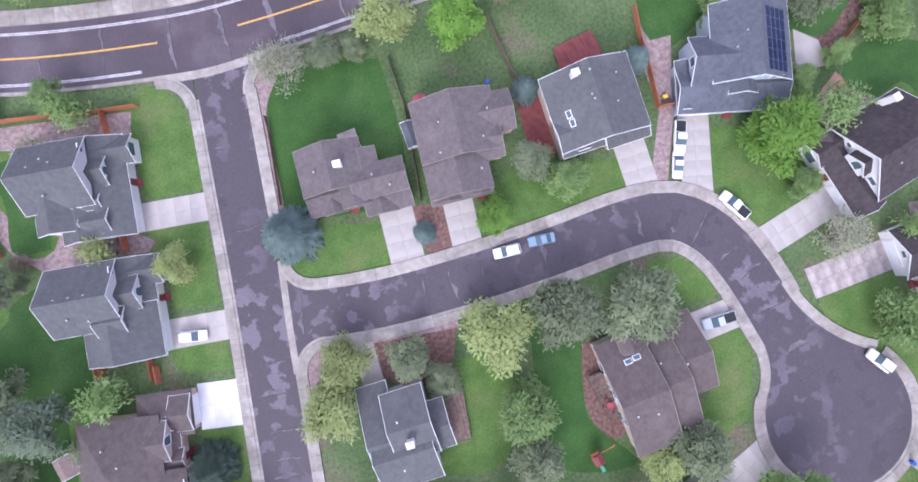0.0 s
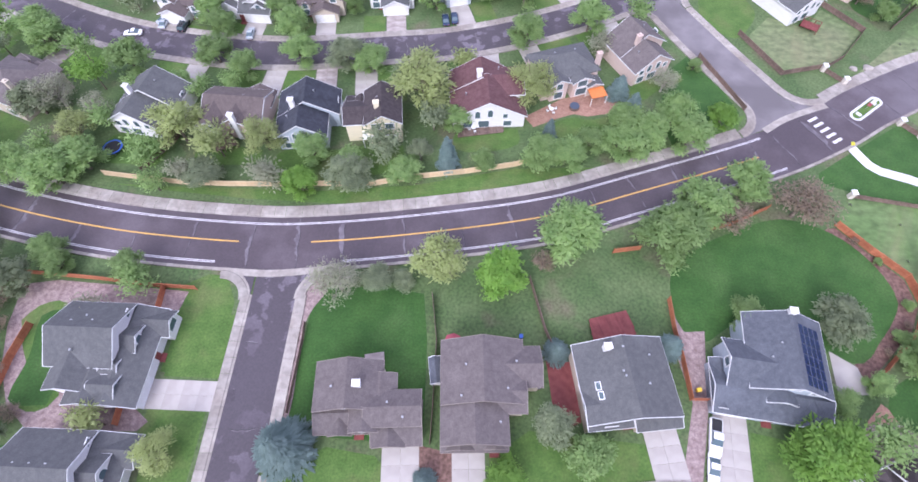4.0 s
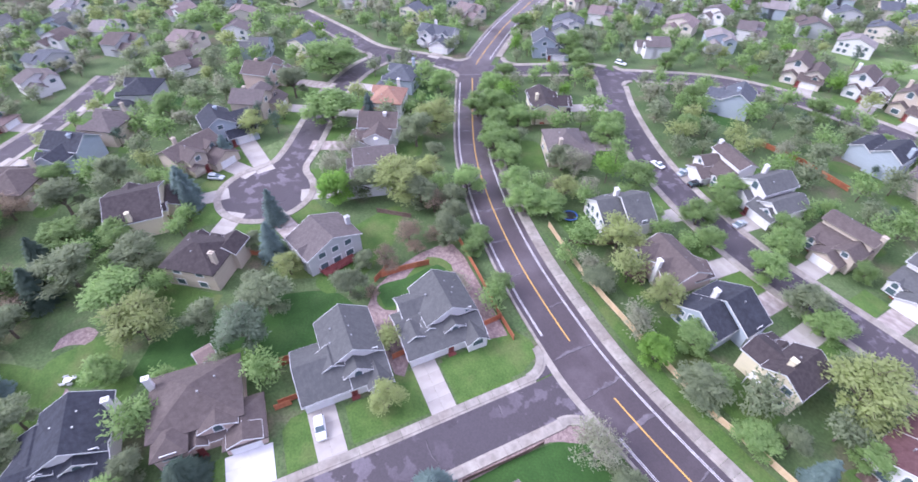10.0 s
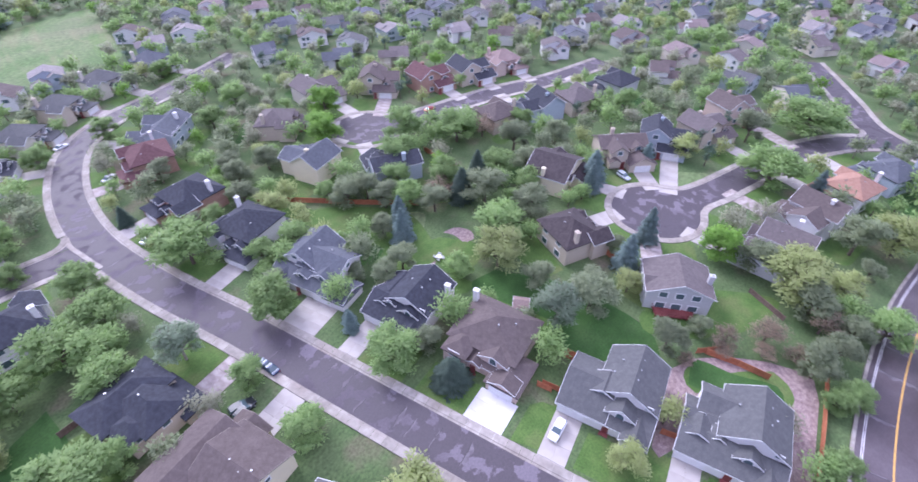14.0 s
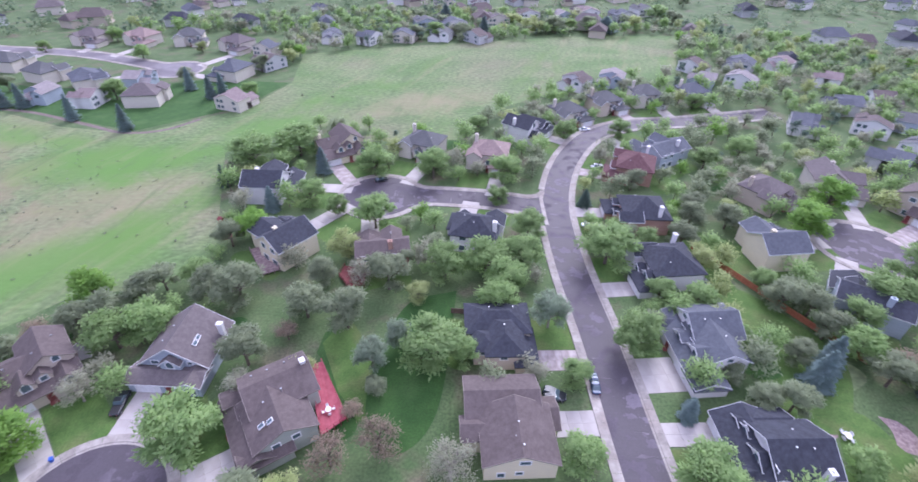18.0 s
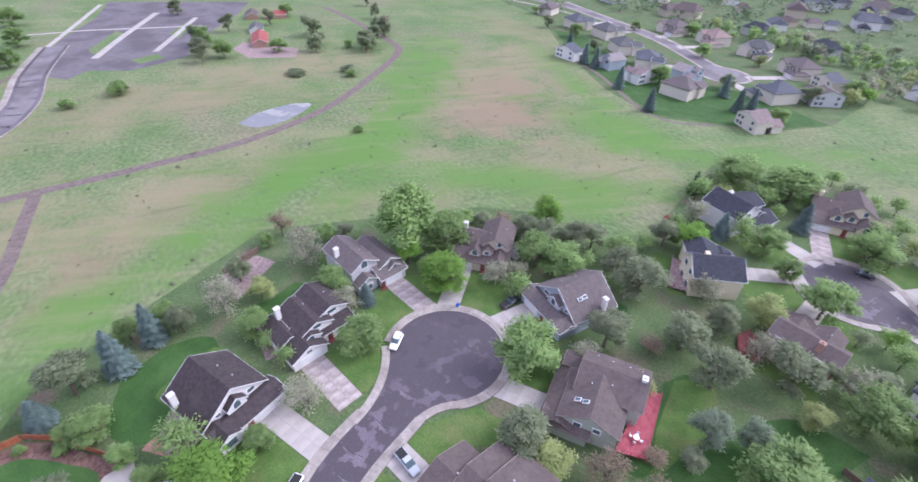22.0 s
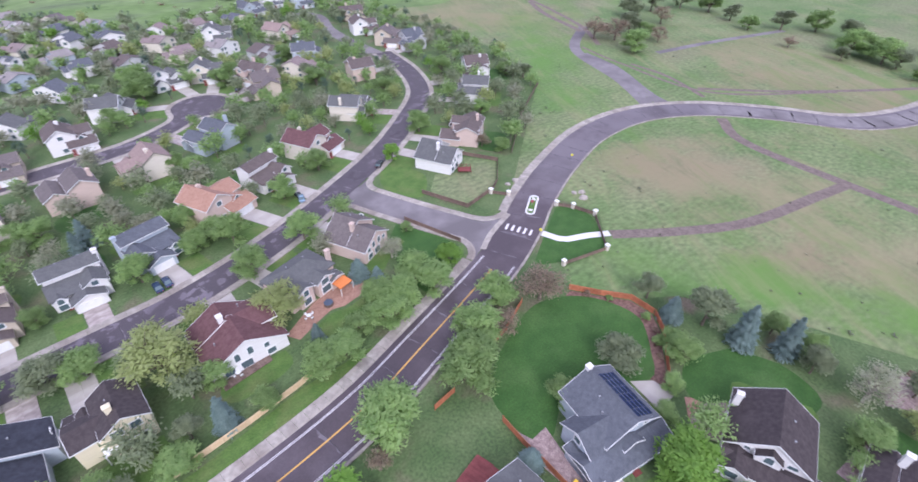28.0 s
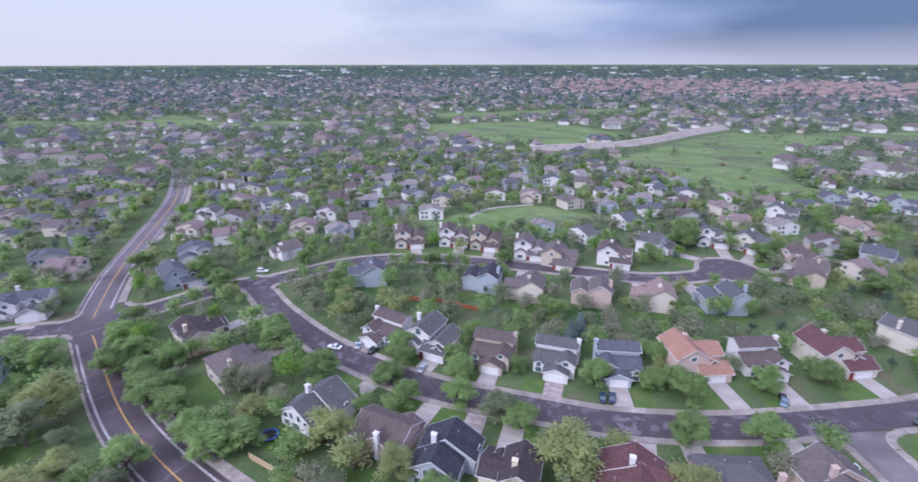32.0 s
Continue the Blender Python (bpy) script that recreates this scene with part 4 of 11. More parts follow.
        gables=[], windows=[(4.3, 6.62, 3.4, 180, 1.2, 1.2), (2.2, 6.62, 3.7, 180, 1.1, 1.2, True), (-0.4, 6.62, 3.7, 180, 1.1, 1.2, True), (-2.6, 6.62, 3.4, 180, 1.0, 1.0), (4.0, 6.62, 1.3, 180, 1.8, 1.6), (0.8, 6.62, 1.3, 180, 2.2, 1.8), (-6.82, -3.0, 4.6, -90, 1.0, 0.8)],
        garage=(-2.2, -8.02, 4.8), door=(3.6, -6.42), chimney=(2.4, 0.6, 9.0), width=5.2, vents=[(3.6, 3.0, 6.4), (-2.0, -3.0, 7.6)], rear=[]),
    "white_rear": dict(
        wings=[(-8.4, 7.8, -1.0, 7.2, 3.7, "y", 0.52, 0), (-6.4, 7.8, -7.0, -1.0, 3.74, "y", 0.56, 0), (-8.2, -0.4, -5.6, 2.6, 5.7, "x", 0.4, 0), (-5.6, 1.4, -8.6, -5.0, 2.8, "y", 0.5, 0)],
        gables=[], windows=[(5.2, 7.22, 3.2, 180, 1.2, 1.4), (2.2, 7.22, 3.9, 180, 1.1, 1.5, True), (-0.6, 7.22, 4.2, 180, 1.1, 1.5, True), (-4.0, 7.22, 3.6, 180, 1.0, 1.2), (4.4, 7.22, 1.3, 180, 2.0, 1.8), (0.8, 7.22, 1.3, 180, 2.4, 1.9), (-4.6, 7.22, 1.3, 180, 1.8, 1.5)],
        garage=(-2.2, -8.62, 4.8), door=(3.6, -7.02), chimney=(1.4, -1.2, 9.2), width=5.2, vents=[(4.6, 3.0, 6.4), (-3.0, -3.0, 8.1)], rear=[]),
    "stepped_rear": dict(
        wings=[(-6.6, 6.4, -5.6, 3.0, 4.8, "x", 0.48, 0), (1.9, 6.4, 0.0, 6.2, 5.0, "y", 0.55, 0), (-3.6, 2.0, 0.0, 4.6, 4.5, "y", 0.6, 0), (-6.4, 0.0, -7.6, -3.0, 2.8, "y", 0.5, 0)],
        gables=[], windows=[(3.2, 6.22, 4.2, 180, 1.4, 1.8), (5.2, 6.22, 3.9, 180, 1.0, 1.2), (3.6, 6.22, 1.4, 180, 2.4, 1.8), (-0.8, 4.62, 4.0, 180, 1.2, 1.2)],
        garage=(-3.2, -7.62, 4.8), door=(2.6, -5.62), chimney=(-1.6, 4.9, 7.8), width=5.2, vents=[(4.4, -2.0, 6.2), (-2.0, -2.0, 6.4)], rear=[]),
    "patio_bays": dict(
        wings=[(-7.0, 7.0, -6.0, 3.4, 5.2, "x", 0.5, 1), (1.4, 5.6, 1.0, 5.2, 4.9, "y", 0.5, 0), (-4.4, 0.2, 1.0, 5.6, 4.6, "y", 0.5, 0), (-6.8, -3.6, 2.0, 6.2, 3.0, "y", 0.4, 0), (4.8, 7.4, 0.5, 4.4, 3.2, "y", 0.5, 0), (0.4, 6.4, -8.0, -4.0, 2.8, "y", 0.5, 1)],
        gables=[], windows=[(3.5, 5.22, 4.0, 180, 1.4, 1.6), (3.5, 5.22, 1.5, 180, 2.0, 1.8), (-2.1, 5.62, 3.9, 180, 2.2, 1.6), (-2.1, 5.62, 1.5, 180, 2.6, 1.9), (0.8, 3.42, 1.5, 180, 0.9, 1.8)],
        garage=(3.4, -8.02, 4.8), door=(-1.6, -6.02), chimney=(-7.4, 1.6, 8.0), width=5.2, vents=[(2.0, -2.6, 6.9), (-3.0, -2.4, 6.8)], rear=[]),
    "clerestory_front": dict(
        wings=[(-5.9, 5.9, 0.8, 6.3, 6.6, "x", 0.46, 0), (-5.9, 1.6, -4.0, 0.8, 3.7, "s", 0.28, 0), (1.0, 5.9, -4.8, 2.0, 4.5, "y", 0.62, 0), (-2.4, 4.4, -7.6, -3.4, 2.8, "y", 0.46, 0)],
        gables=[(-4.2, -4.8, 2.8, 3.4, 0.6, 2.6, 1)], windows=[(3.4, -4.82, 4.6, 0, 1.4, 1.2), (-4.2, -4.82, 1.5, 0, 1.8, 1.5), (5.92, 3.4, 5.0, 90, 1.2, 1.0)],
        garage=(1.0, -7.62, 4.8), door=(-2.9, -4.02), chimney=(6.2, 3.0, 8.6), width=5.2, vents=[(-2.0, 5.0, 7.2), (3.0, 4.4, 7.4)], rear=[(-3.0, 6.3, 5.4), (2.5, 6.3, 5.4)]),
}
GARAGE_AT = {"deep": -0.33, "hip": 0.26, "wide": 0.22, "cross": 0.24, "gable": 0.21, "split": 0.225, "tall": 0.24}


def drive_start(style, w, d, flip):
    """Where a house's driveway meets its garage, and the driveway's width."""
    if style in PLANS:
        gx, gy, _ = PLANS[style]["garage"]
        return gx * flip, gy, PLANS[style]["width"]
    return GARAGE_AT[style] * w * flip, -d / 2, 5.4


def house(x, y, yaw, w, d, style="gable", roof="grey", wall="tan", flip=1, two=5.9, near=True, stack="white", label="", seed=0):
    """A detached house. Its front looks along -y before it is turned."""
    rnd = random.Random(seed * 77 + int(x * 10) + int(y * 7))
    h = thing("house", x, y, 0, yaw)
    R_, W_ = M["roof_" + roof], M["wall_" + wall]
    TRIM[0] = M["brown_trim"] if roof in ("taupe", "brown", "pink") and wall in ("tan", "beige", "brick", "cream", "sage") else M["white_trim"]
    hw, hd, f = w / 2, d / 2, flip
    B = lambda a, b, *r, **k: block(h, min(a * f, b * f), max(a * f, b * f), *r, wall=W_, roof=R_, **k)
    low = 2.9
    if style in PLANS:
        p = PLANS[style]
        for x0, x1, y0, y1, eave, ridge, slope, hipped in p["wings"]:
            if ridge == "s":
                lean_to(h, min(f * x0, f * x1), max(f * x0, f * x1), y0, y1, eave, slope, W_, R_)
            else:
                B(x0, x1, y0, y1, eave, ridge, slope, hip=bool(hipped))
        for gx, gy, gw, eave, slope, depth, win in p["gables"]:
            gable_end(h, f * gx, gy, gw, eave, slope, W_, R_, depth, bool(win))
        for wx, wy, wz, turn, *size in p["windows"]:
            window(h, f * wx, wy, wz, turn if turn % 180 == 0 else f * turn, *size)
        garage_door(h, f * p["garage"][0], p["garage"][1], p["garage"][2])
        front_door(h, f * p["door"][0], p["door"][1])
        rear, vt = [(f * a, b, c) for a, b, c in p["rear"]], [(f * a, b, c) for a, b, c in p["vents"]]
        stackat = p["chimney"] and (f * p["chimney"][0], p["chimney"][1], p["chimney"][2])
    elif style == "deep":
        # a tall wing with its gable to the street, a low wing beside it and a low roof across the front
        t1 = B(-hw * 0.15, hw, -hd * 0.42, hd, two, "y", 0.62)
        t2 = B(-hw, 0, -hd * 0.30, hd * 0.72, two - 1.1, "x", 0.55)
        B(-hw, hw, -hd, hd * 0.05, low, "x", 0.46)
        gable_end(h, f * hw * 0.68, -hd - 0.6, w * 0.27, low + 0.9, 0.8, W_, R_, 4.5)
        gable_end(h, f * -hw * 0.24, -hd * 0.80, w * 0.22, low + 2.0, 0.85, W_, R_, 3.8)
        gable_end(h, f * hw * 0.20, -hd * 0.72, w * 0.18, low + 2.3, 0.85, W_, R_, 3.2)
        window(h, f * hw * 0.62, -hd * 0.42 - 0.02, two + 0.4, 0, 1.1, 0.8, True)
        garage_door(h, f * -hw * 0.66, -hd - 0.02)
        front_door(h, f * hw * 0.12, -hd - 0.02)
        rear = [(f * hw * 0.25, hd, two), (f * hw * 0.7, hd, two)]
        vt = [(f * hw * 0.2, 0, two + 1.6), (f * hw * 0.75, hd * 0.5, two + 1.2), (f * -hw * 0.5, 0, two + 0.9)]
        stackat = (f * -hw * 0.85, hd * 0.3, two + 2.6)
    elif style == "hip":
        t1 = B(-hw * 0.85, hw * 0.75, -hd * 0.5, hd, two, "y" if d > w else "x", 0.55, hip=True)
        B(hw * 0.05, hw, -hd, hd * 0.1, low, "y", 0.5, hip=True)
        B(-hw, -hw * 0.35, -hd * 0.72, 0, two - 0.6, "y", 0.6)
        gable_end(h, f * -hw * 0.02, -hd * 0.75, w * 0.2, low + 0.6, 0.7, W_, R_, 3.5)
        gable_end(h, f * hw * 0.5, -hd * 0.72, w * 0.2, low + 1.7, 0.65, W_, R_, 3.2)
        garage_door(h, f * hw * 0.52, -hd - 0.02)
        front_door(h, 0, -hd * 0.76)
        rear = [(-hw * 0.4, hd, two), (hw * 0.3, hd, two)]
        vt = [(0, hd * 0.5, two + 1.8), (f * hw * 0.4, 0, two + 1.3)]
        stackat = (f * -hw * 0.75, hd * 0.6, two + 3.4)
    elif style == "wide":
        # one broad roof, ridge across the lot, with a low garage in front
        t1 = B(-hw, hw, -hd * 0.55, hd, two - 0.4, "y", 0.42)
        B(-hw * 0.1, hw * 0.95, -hd, -hd * 0.3, low, "x", 0.45)
        B(hw * 0.3, hw * 1.03, hd * 0.05, hd * 0.8, two - 0.9, "x", 0.6)
        gable_end(h, f * -hw * 0.45, -hd * 0.68, w * 0.22, two - 0.9, 0.6, W_, R_, 2.5)
        garage_door(h, f * hw * 0.45, -hd - 0.02)
        front_door(h, f * -hw * 0.3, -hd * 0.56)
        rear = [(-hw * 0.5, hd, two), (hw * 0.5, hd, two), (0, hd, two)]
        vt = [(f * hw * 0.3, hd * 0.3, two + 1.2), (f * hw * 0.55, 0, two + 0.5), (-f * hw * 0.4, -hd * 0.2, two + 0.9)]
        stackat = (f * -hw * 0.95, hd * 0.3, two + 2.2)
    elif style == "tall":
        # one steep roof with its tall gable to the street, a dormer before it and a low roof across the front
        t1 = B(-hw, hw * 0.86, -hd * 0.5, hd, 4.1, "y", 0.70)
        B(-hw, hw, -hd, -hd * 0.38, low, "x", 0.42)
        B(-hw * 1.0, -hw * 0.45, -hd * 1.06, -hd * 0.5, low + 0.2, "y", 0.55)
        gable_end(h, f * -hw * 0.10, -hd * 0.66, w * 0.27, 5.4, 0.8, W_, R_, 3.4)
        window(h, f * hw * 0.42, -hd * 0.5 - 0.02, 4.6, 0, 1.5, 0.9)
        window(h, f * -hw * 0.55, -hd * 0.5 - 0.02, 4.7, 0, 0.9, 0.7)
        window(h, f * -hw * 0.72, -hd * 1.06 - 0.02, 1.7, 0, 2.2, 1.7)
        garage_door(h, f * hw * 0.48, -hd - 0.02)
        front_door(h, f * -hw * 0.1, -hd - 0.02)
        rear = [(f * -hw * 0.4, hd, 5.0), (f * hw * 0.3, hd, 5.0)]
        vt = [(f * -hw * 0.45, hd * 0.1, 6.6), (f * hw * 0.25, hd * 0.4, 7.4), (f * hw * 0.3, -hd * 0.1, 7.2)]
        stackat = (f * -hw * 0.97, hd * 0.55, 7.6)
    elif style == "split":
        # two parallel gabled wings of unlike height, a pale wall band between their roofs, a low garage and a dormer
        t1 = B(-hw, hw * 0.1, -hd * 0.55, hd, two + 0.5, "y", 0.58)
        t2 = B(hw * 0.1, hw, -hd * 0.7, hd * 0.75, two - 1.3, "y", 0.55)
        B(-hw * 0.1, hw, -hd, -hd * 0.1, low, "x", 0.5)
        B(-hw * 0.95, -hw * 0.2, -hd * 0.85, 0, low + 0.4, "y", 0.6)
        gable_end(h, f * hw * 0.62, -hd * 0.86, w * 0.24, low + 0.9, 0.7, W_, R_, 3.0)
        window(h, f * -hw * 0.45, -hd * 0.55 - 0.02, two + 0.6, 0, 1.8, 1.2, True)
        window(h, f * -hw * 0.58, -hd * 0.85 - 0.02, 1.6, 0, 2.2, 1.5)
        garage_door(h, f * hw * 0.45, -hd - 0.02)
        front_door(h, f * hw * -0.05, -hd - 0.02)
        rear = [(f * -hw * 0.7, hd, two), (f * -hw * 0.2, hd, two)]
        vt = [(f * -hw * 0.2, 0, two + 1.9), (f * hw * 0.5, 0, two - 0.3)]
        stackat = (f * -hw * 0.93, hd * 0.35, two + 3.4)
    elif style == "cross":
        # ridge along the street, a taller gabled wing and stepped gables to the front
        t1 = B(-hw, hw * 0.9, -hd * 0.15, hd, two - 0.3, "x", 0.5)
        t2 = B(-hw * 0.75, -hw * 0.05, -hd * 0.6, hd * 0.4, two, "y", 0.6)
        B(-hw * 0.05, hw, -hd, 0, low, "y", 0.5)
        gable_end(h, f * hw * 0.45, -hd * 0.30, w * 0.26, two - 0.4, 0.6, W_, R_, 3.0)
        gable_end(h, f * -hw * 0.6, -hd * 0.80, w * 0.2, low + 0.3, 0.65, W_, R_, 3.0, win=False)
        window(h, f * -hw * 0.4, -hd * 0.6 - 0.02, two - 0.4, 0, 1.5, 1.3)
        garage_door(h, f * hw * 0.48, -hd - 0.02)
        front_door(h, f * -hw * 0.2, -hd * 0.6 - 0.02)
        rear = [(-hw * 0.5, hd, two), (hw * 0.2, hd, two), (hw * 0.6, hd, two)]
        vt = [(f * -hw * 0.4, 0, two + 2.0), (f * hw * 0.4, hd * 0.5, two + 1.0), (f * hw * 0.4, -hd * 0.5, low + 1.3)]
        stackat = (f * -hw * 0.35, hd * 0.75, two + 2.9)
    else:
        # a tall main wing, gables front and rear, and a low garage wing with a stepped roof
        t1 = B(-hw, hw * 0.25, -hd * 0.6, hd, two, "y", 0.62)
        t2 = B(0, hw, -hd * 0.25, hd * 0.8, two - 0.9, "x", 0.5)
        B(-hw * 0.2, hw, -hd, 0, low, "x", 0.5)
        gable_end(h, f * hw * 0.45, -hd * 0.62, w * 0.22, low + 1.7, 0.7, W_, R_, 3.0)
        window(h, f * -hw * 0.38, -hd * 0.6 - 0.02, two - 0.2, 0, 1.6, 1.3)
        window(h, f * -hw * 0.38, -hd * 0.6 - 0.02, 1.5, 0, 1.6, 1.4)
        garage_door(h, f * hw * 0.42, -hd - 0.02)
        front_door(h, f * -hw * 0.1, -hd - 0.02)
        rear = [(f * -hw * 0.6, hd, two), (f * -hw * 0.1, hd, two)]
        vt = [(f * -hw * 0.2, 0, two + 1.6), (f * -hw * 0.6, hd * 0.4, two + 1.2)]
        stackat = (f * -hw * 0.35 + 0.9, hd * 0.5, two + 3.2)
    if near:
        for a, b, z in rear:
            window(h, a, b + 0.02, z - 1.0, 180, 1.7, 1.5)
            window(h, a, b + 0.02, 1.5, 180, 2.0, 1.6)
        vents(h, vt)
    if stack and stackat:
        chimney(h, *stackat, M["wall_" + stack])
    return tagged(h, label or "two-storey detached house with %s shingle roof and %s walls" % (roof, wall), "house", "houses of the neighbourhood")


# ---- trees ----
def leaf_cloud(centres, radii, count, size, rnd, flat=0.75):
    """Many small leaf cards in clumps round the centres."""
    rng = np.random.default_rng(rnd)
    v, f = [], []
    weight = np.array(radii) ** 2
    pick = rng.choice(len(centres), count, p=weight / weight.sum())
    d = rng.normal(size=(count, 3))
    d /= np.linalg.norm(d, axis=1)[:, None]
    far = np.minimum(np.abs(rng.normal(size=count)) * 0.42 + rng.uniform(0.15, 0.75, count), 1.3)
    c = np.array(centres)[pick] + d * (np.array(radii)[pick] * far)[:, None] * (1, 1, flat)
    a = d * (0.9, 0.9, 0.45) + rng.normal(size=(count, 3)) * 0.5 + (0, 0, 0.1)
    a /= np.linalg.norm(a, axis=1)[:, None]
    b = np.cross(a, d * 0.6 + rng.normal(size=(count, 3)) * 0.45 + (0, 0, 0.8))
    b /= np.linalg.norm(b, axis=1)[:, None] + 1e-6
    s = size * rng.uniform(0.6, 1.5, count)[:, None]
    leaf = np.stack([c - a * s * 0.8 - b * s * 0.62, c - a * s * 0.8 + b * s * 0.62, c + a * s * 1.5], 1)
    return facing(leaf, d * 0.7 + (0, 0, 0.9))


def facing(leaf, want):
    """Turns each leaf to its crown's outside; gives the points and their soft normals."""
    want = want / np.linalg.norm(want, axis=1)[:, None]
    g = np.cross(leaf[:, 1] - leaf[:, 0], leaf[:, 2] - leaf[:, 0])
    back = (g * want).sum(1) < 0
    leaf[back] = leaf[back][:, [0, 2, 1]]
    return leaf.reshape(-1, 3), np.repeat(want, 3, axis=0)


def cloud_mesh(name, points, normals, mat):
    n = len(points) // 3
    me = bpy.data.meshes.new(name)
    me.vertices.add(3 * n)
    me.vertices.foreach_set("co", points.astype(np.float32).ravel())
    me.loops.add(3 * n)
    me.loops.foreach_set("vertex_index", np.arange(3 * n, dtype=np.int32))
    me.polygons.add(n)
    me.polygons.foreach_set("loop_start", np.arange(0, 3 * n, 3, dtype=np.int32))
    me.polygons.foreach_set("use_smooth", np.ones(n, dtype=bool))
    me.update(calc_edges=True)
    me.normals_split_custom_set_from_vertices(normals.tolist())
    me.materials.append(mat)
    return me


def broadleaf_meshes(seed, mat, bark, count=1500, size=0.20, lobes=12, spread=1.0, open_=0.0):
    """A broadleaf tree 8 m tall and about 6.4 m across: trunk with limbs, and its crown."""
    rnd = random.Random(seed)
    wood = Shape().tube((0, 0, -0.1), (0.05, 0, 2.2), 0.20, 0.14, 8)
    centres, radii = [], []
    for i in range(lobes):
        a, up = i * 2.4 + rnd.uniform(-0.4, 0.4), rnd.uniform(0.05, 1.0)
        r = (2.35 - 1.3 * (up - 0.35) ** 2 * 2) * rnd.uniform(0.55, 1.0) * spread
        top = Vector((r * math.cos(a), r * math.sin(a), 1.7 + 4.9 * up))
        wood.tube((0.05, 0, 1.6 + up * 1.6), top, 0.09, 0.025, 5)
        centres.append(tuple(top))
        radii.append(rnd.uniform(0.7, 1.35) * (12 / lobes) ** 0.3)
        if open_:
            for k in range(4):
                tip = top + Vector((rnd.uniform(-1, 1), rnd.uniform(-1, 1), rnd.uniform(0.1, 1.0)))
                wood.tube(top * 0.75 + Vector((0, 0, 0.9)), tip, 0.04, 0.012, 4)
    centres.append((0, 0, 5.4))
    radii.append(1.7)
    q, f = leaf_cloud(centres, radii, count, size, seed)
    return data_of(wood, "trunk", bark), cloud_mesh("crown", q, f, mat)


def conifer_meshes(seed, mat, count=1500, width=2.0, tall=8.0, size=0.2):
    """A conifer with whorls of drooping boughs."""
    rng = np.random.default_rng(seed)
    wood = Shape().tube((0, 0, -0.1), (0, 0, tall * 0.97), 0.2, 0.02, 7)
    u = rng.uniform(0.0, 1.0, count) ** 1.4
    z = 0.5 + (tall - 0.5) * u
    level = np.floor(z / 0.55)
    arms = 7
    ang = 2 * np.pi * (np.floor(rng.uniform(0, arms, count)) / arms) + level * 1.1 + rng.normal(size=count) * 0.24
    reach = width * 1.1 * (1 - (z / tall)) ** 0.62 * (0.8 + 0.25 * np.sin(level * 2.7 + ang * 2))
    r = reach * rng.uniform(0.15, 1.0, count) ** 0.55
    z = level * 0.55 + 0.45 - r * 0.22 + rng.normal(size=count) * 0.1
    c = np.stack([r * np.cos(ang), r * np.sin(ang), np.maximum(z, 0.15)], 1)
    out = np.stack([np.cos(ang), np.sin(ang), -0.25 + 0 * z], 1)
    acr = np.cross(out, (0, 0, 1.0)) + rng.normal(size=(count, 3)) * 0.3
    s = size * rng.uniform(0.7, 1.5, count)[:, None]
    out = out + rng.normal(size=(count, 3)) * 0.25
    quad = np.stack([c - out * s + acr * s * 0.5, c - out * s - acr * s * 0.5, c + out * s * 1.2], 1)
    quad, soft = facing(quad, np.stack([np.cos(ang), np.sin(ang), 0.9 + 0 * z], 1))
    wood_me = data_of(wood, "trunk", M["bark"])
    return wood_me, cloud_mesh("crown", quad, soft, mat)


TREES = {
    "green": [broadleaf_meshes(s, M["leaf_green"], M["bark"], 5000, 0.15, lobes=n) for s, n in ((1, 14), (2, 18), (3, 16), (4, 20))],
    "bright": [broadleaf_meshes(s, M["leaf_bright"], M["bark"], 5600, 0.15, lobes=20) for s in (5, 6)],
    "yellow": [broadleaf_meshes(s, M["leaf_yellow"], M["bark"], 4200, 0.13, lobes=16, open_=1) for s in (7, 8)],
    "pale": [broadleaf_meshes(s, M["leaf_pale"], M["pale_bark"], 2400, 0.10, lobes=18, open_=1) for s in (9, 10)],
    "grey": [broadleaf_meshes(s, M["leaf_grey"], M["bark"], 5000, 0.14, lobes=n) for s, n in ((11, 13), (12, 17))],
    "sage": [broadleaf_meshes(s, M["leaf_willow"], M["pale_bark"], 5600, 0.125, lobes=22, open_=1) for s in (14,)],
    "rust": [broadleaf_meshes(s, M["leaf_rust"], M["bark"], 1900, 0.11, lobes=16, open_=1) for s in (13,)],
    "spruce": [conifer_meshes(s, M["leaf_blue"], 4400, 2.2, size=0.18) for s in (21, 22)],
    "pine": [conifer_meshes(s, M["leaf_deep"], 5000, 2.0, size=0.17) for s in (23, 24)],
}
TREE_WORDS = {"green": ("leafy green broadleaf tree in a yard", "tree"), "bright": ("bright spring-green round broadleaf tree", "tree"), "yellow": ("yellow-green budding tree with open crown", "tree"),
              "pale": ("pale tree with bare branches just budding", "tree"), "grey": ("grey-green bushy tree with dense crown", "tree"), "sage": ("broad pale sage-green feathery tree", "tree"), "rust": ("rust-brown bare twiggy tree", "tree"),
              "spruce": ("blue spruce with layered boughs", "conifer"), "pine": ("dark green conifer with layered boughs", "conifer")}
TREE_BASE = {}
PLANTED = []


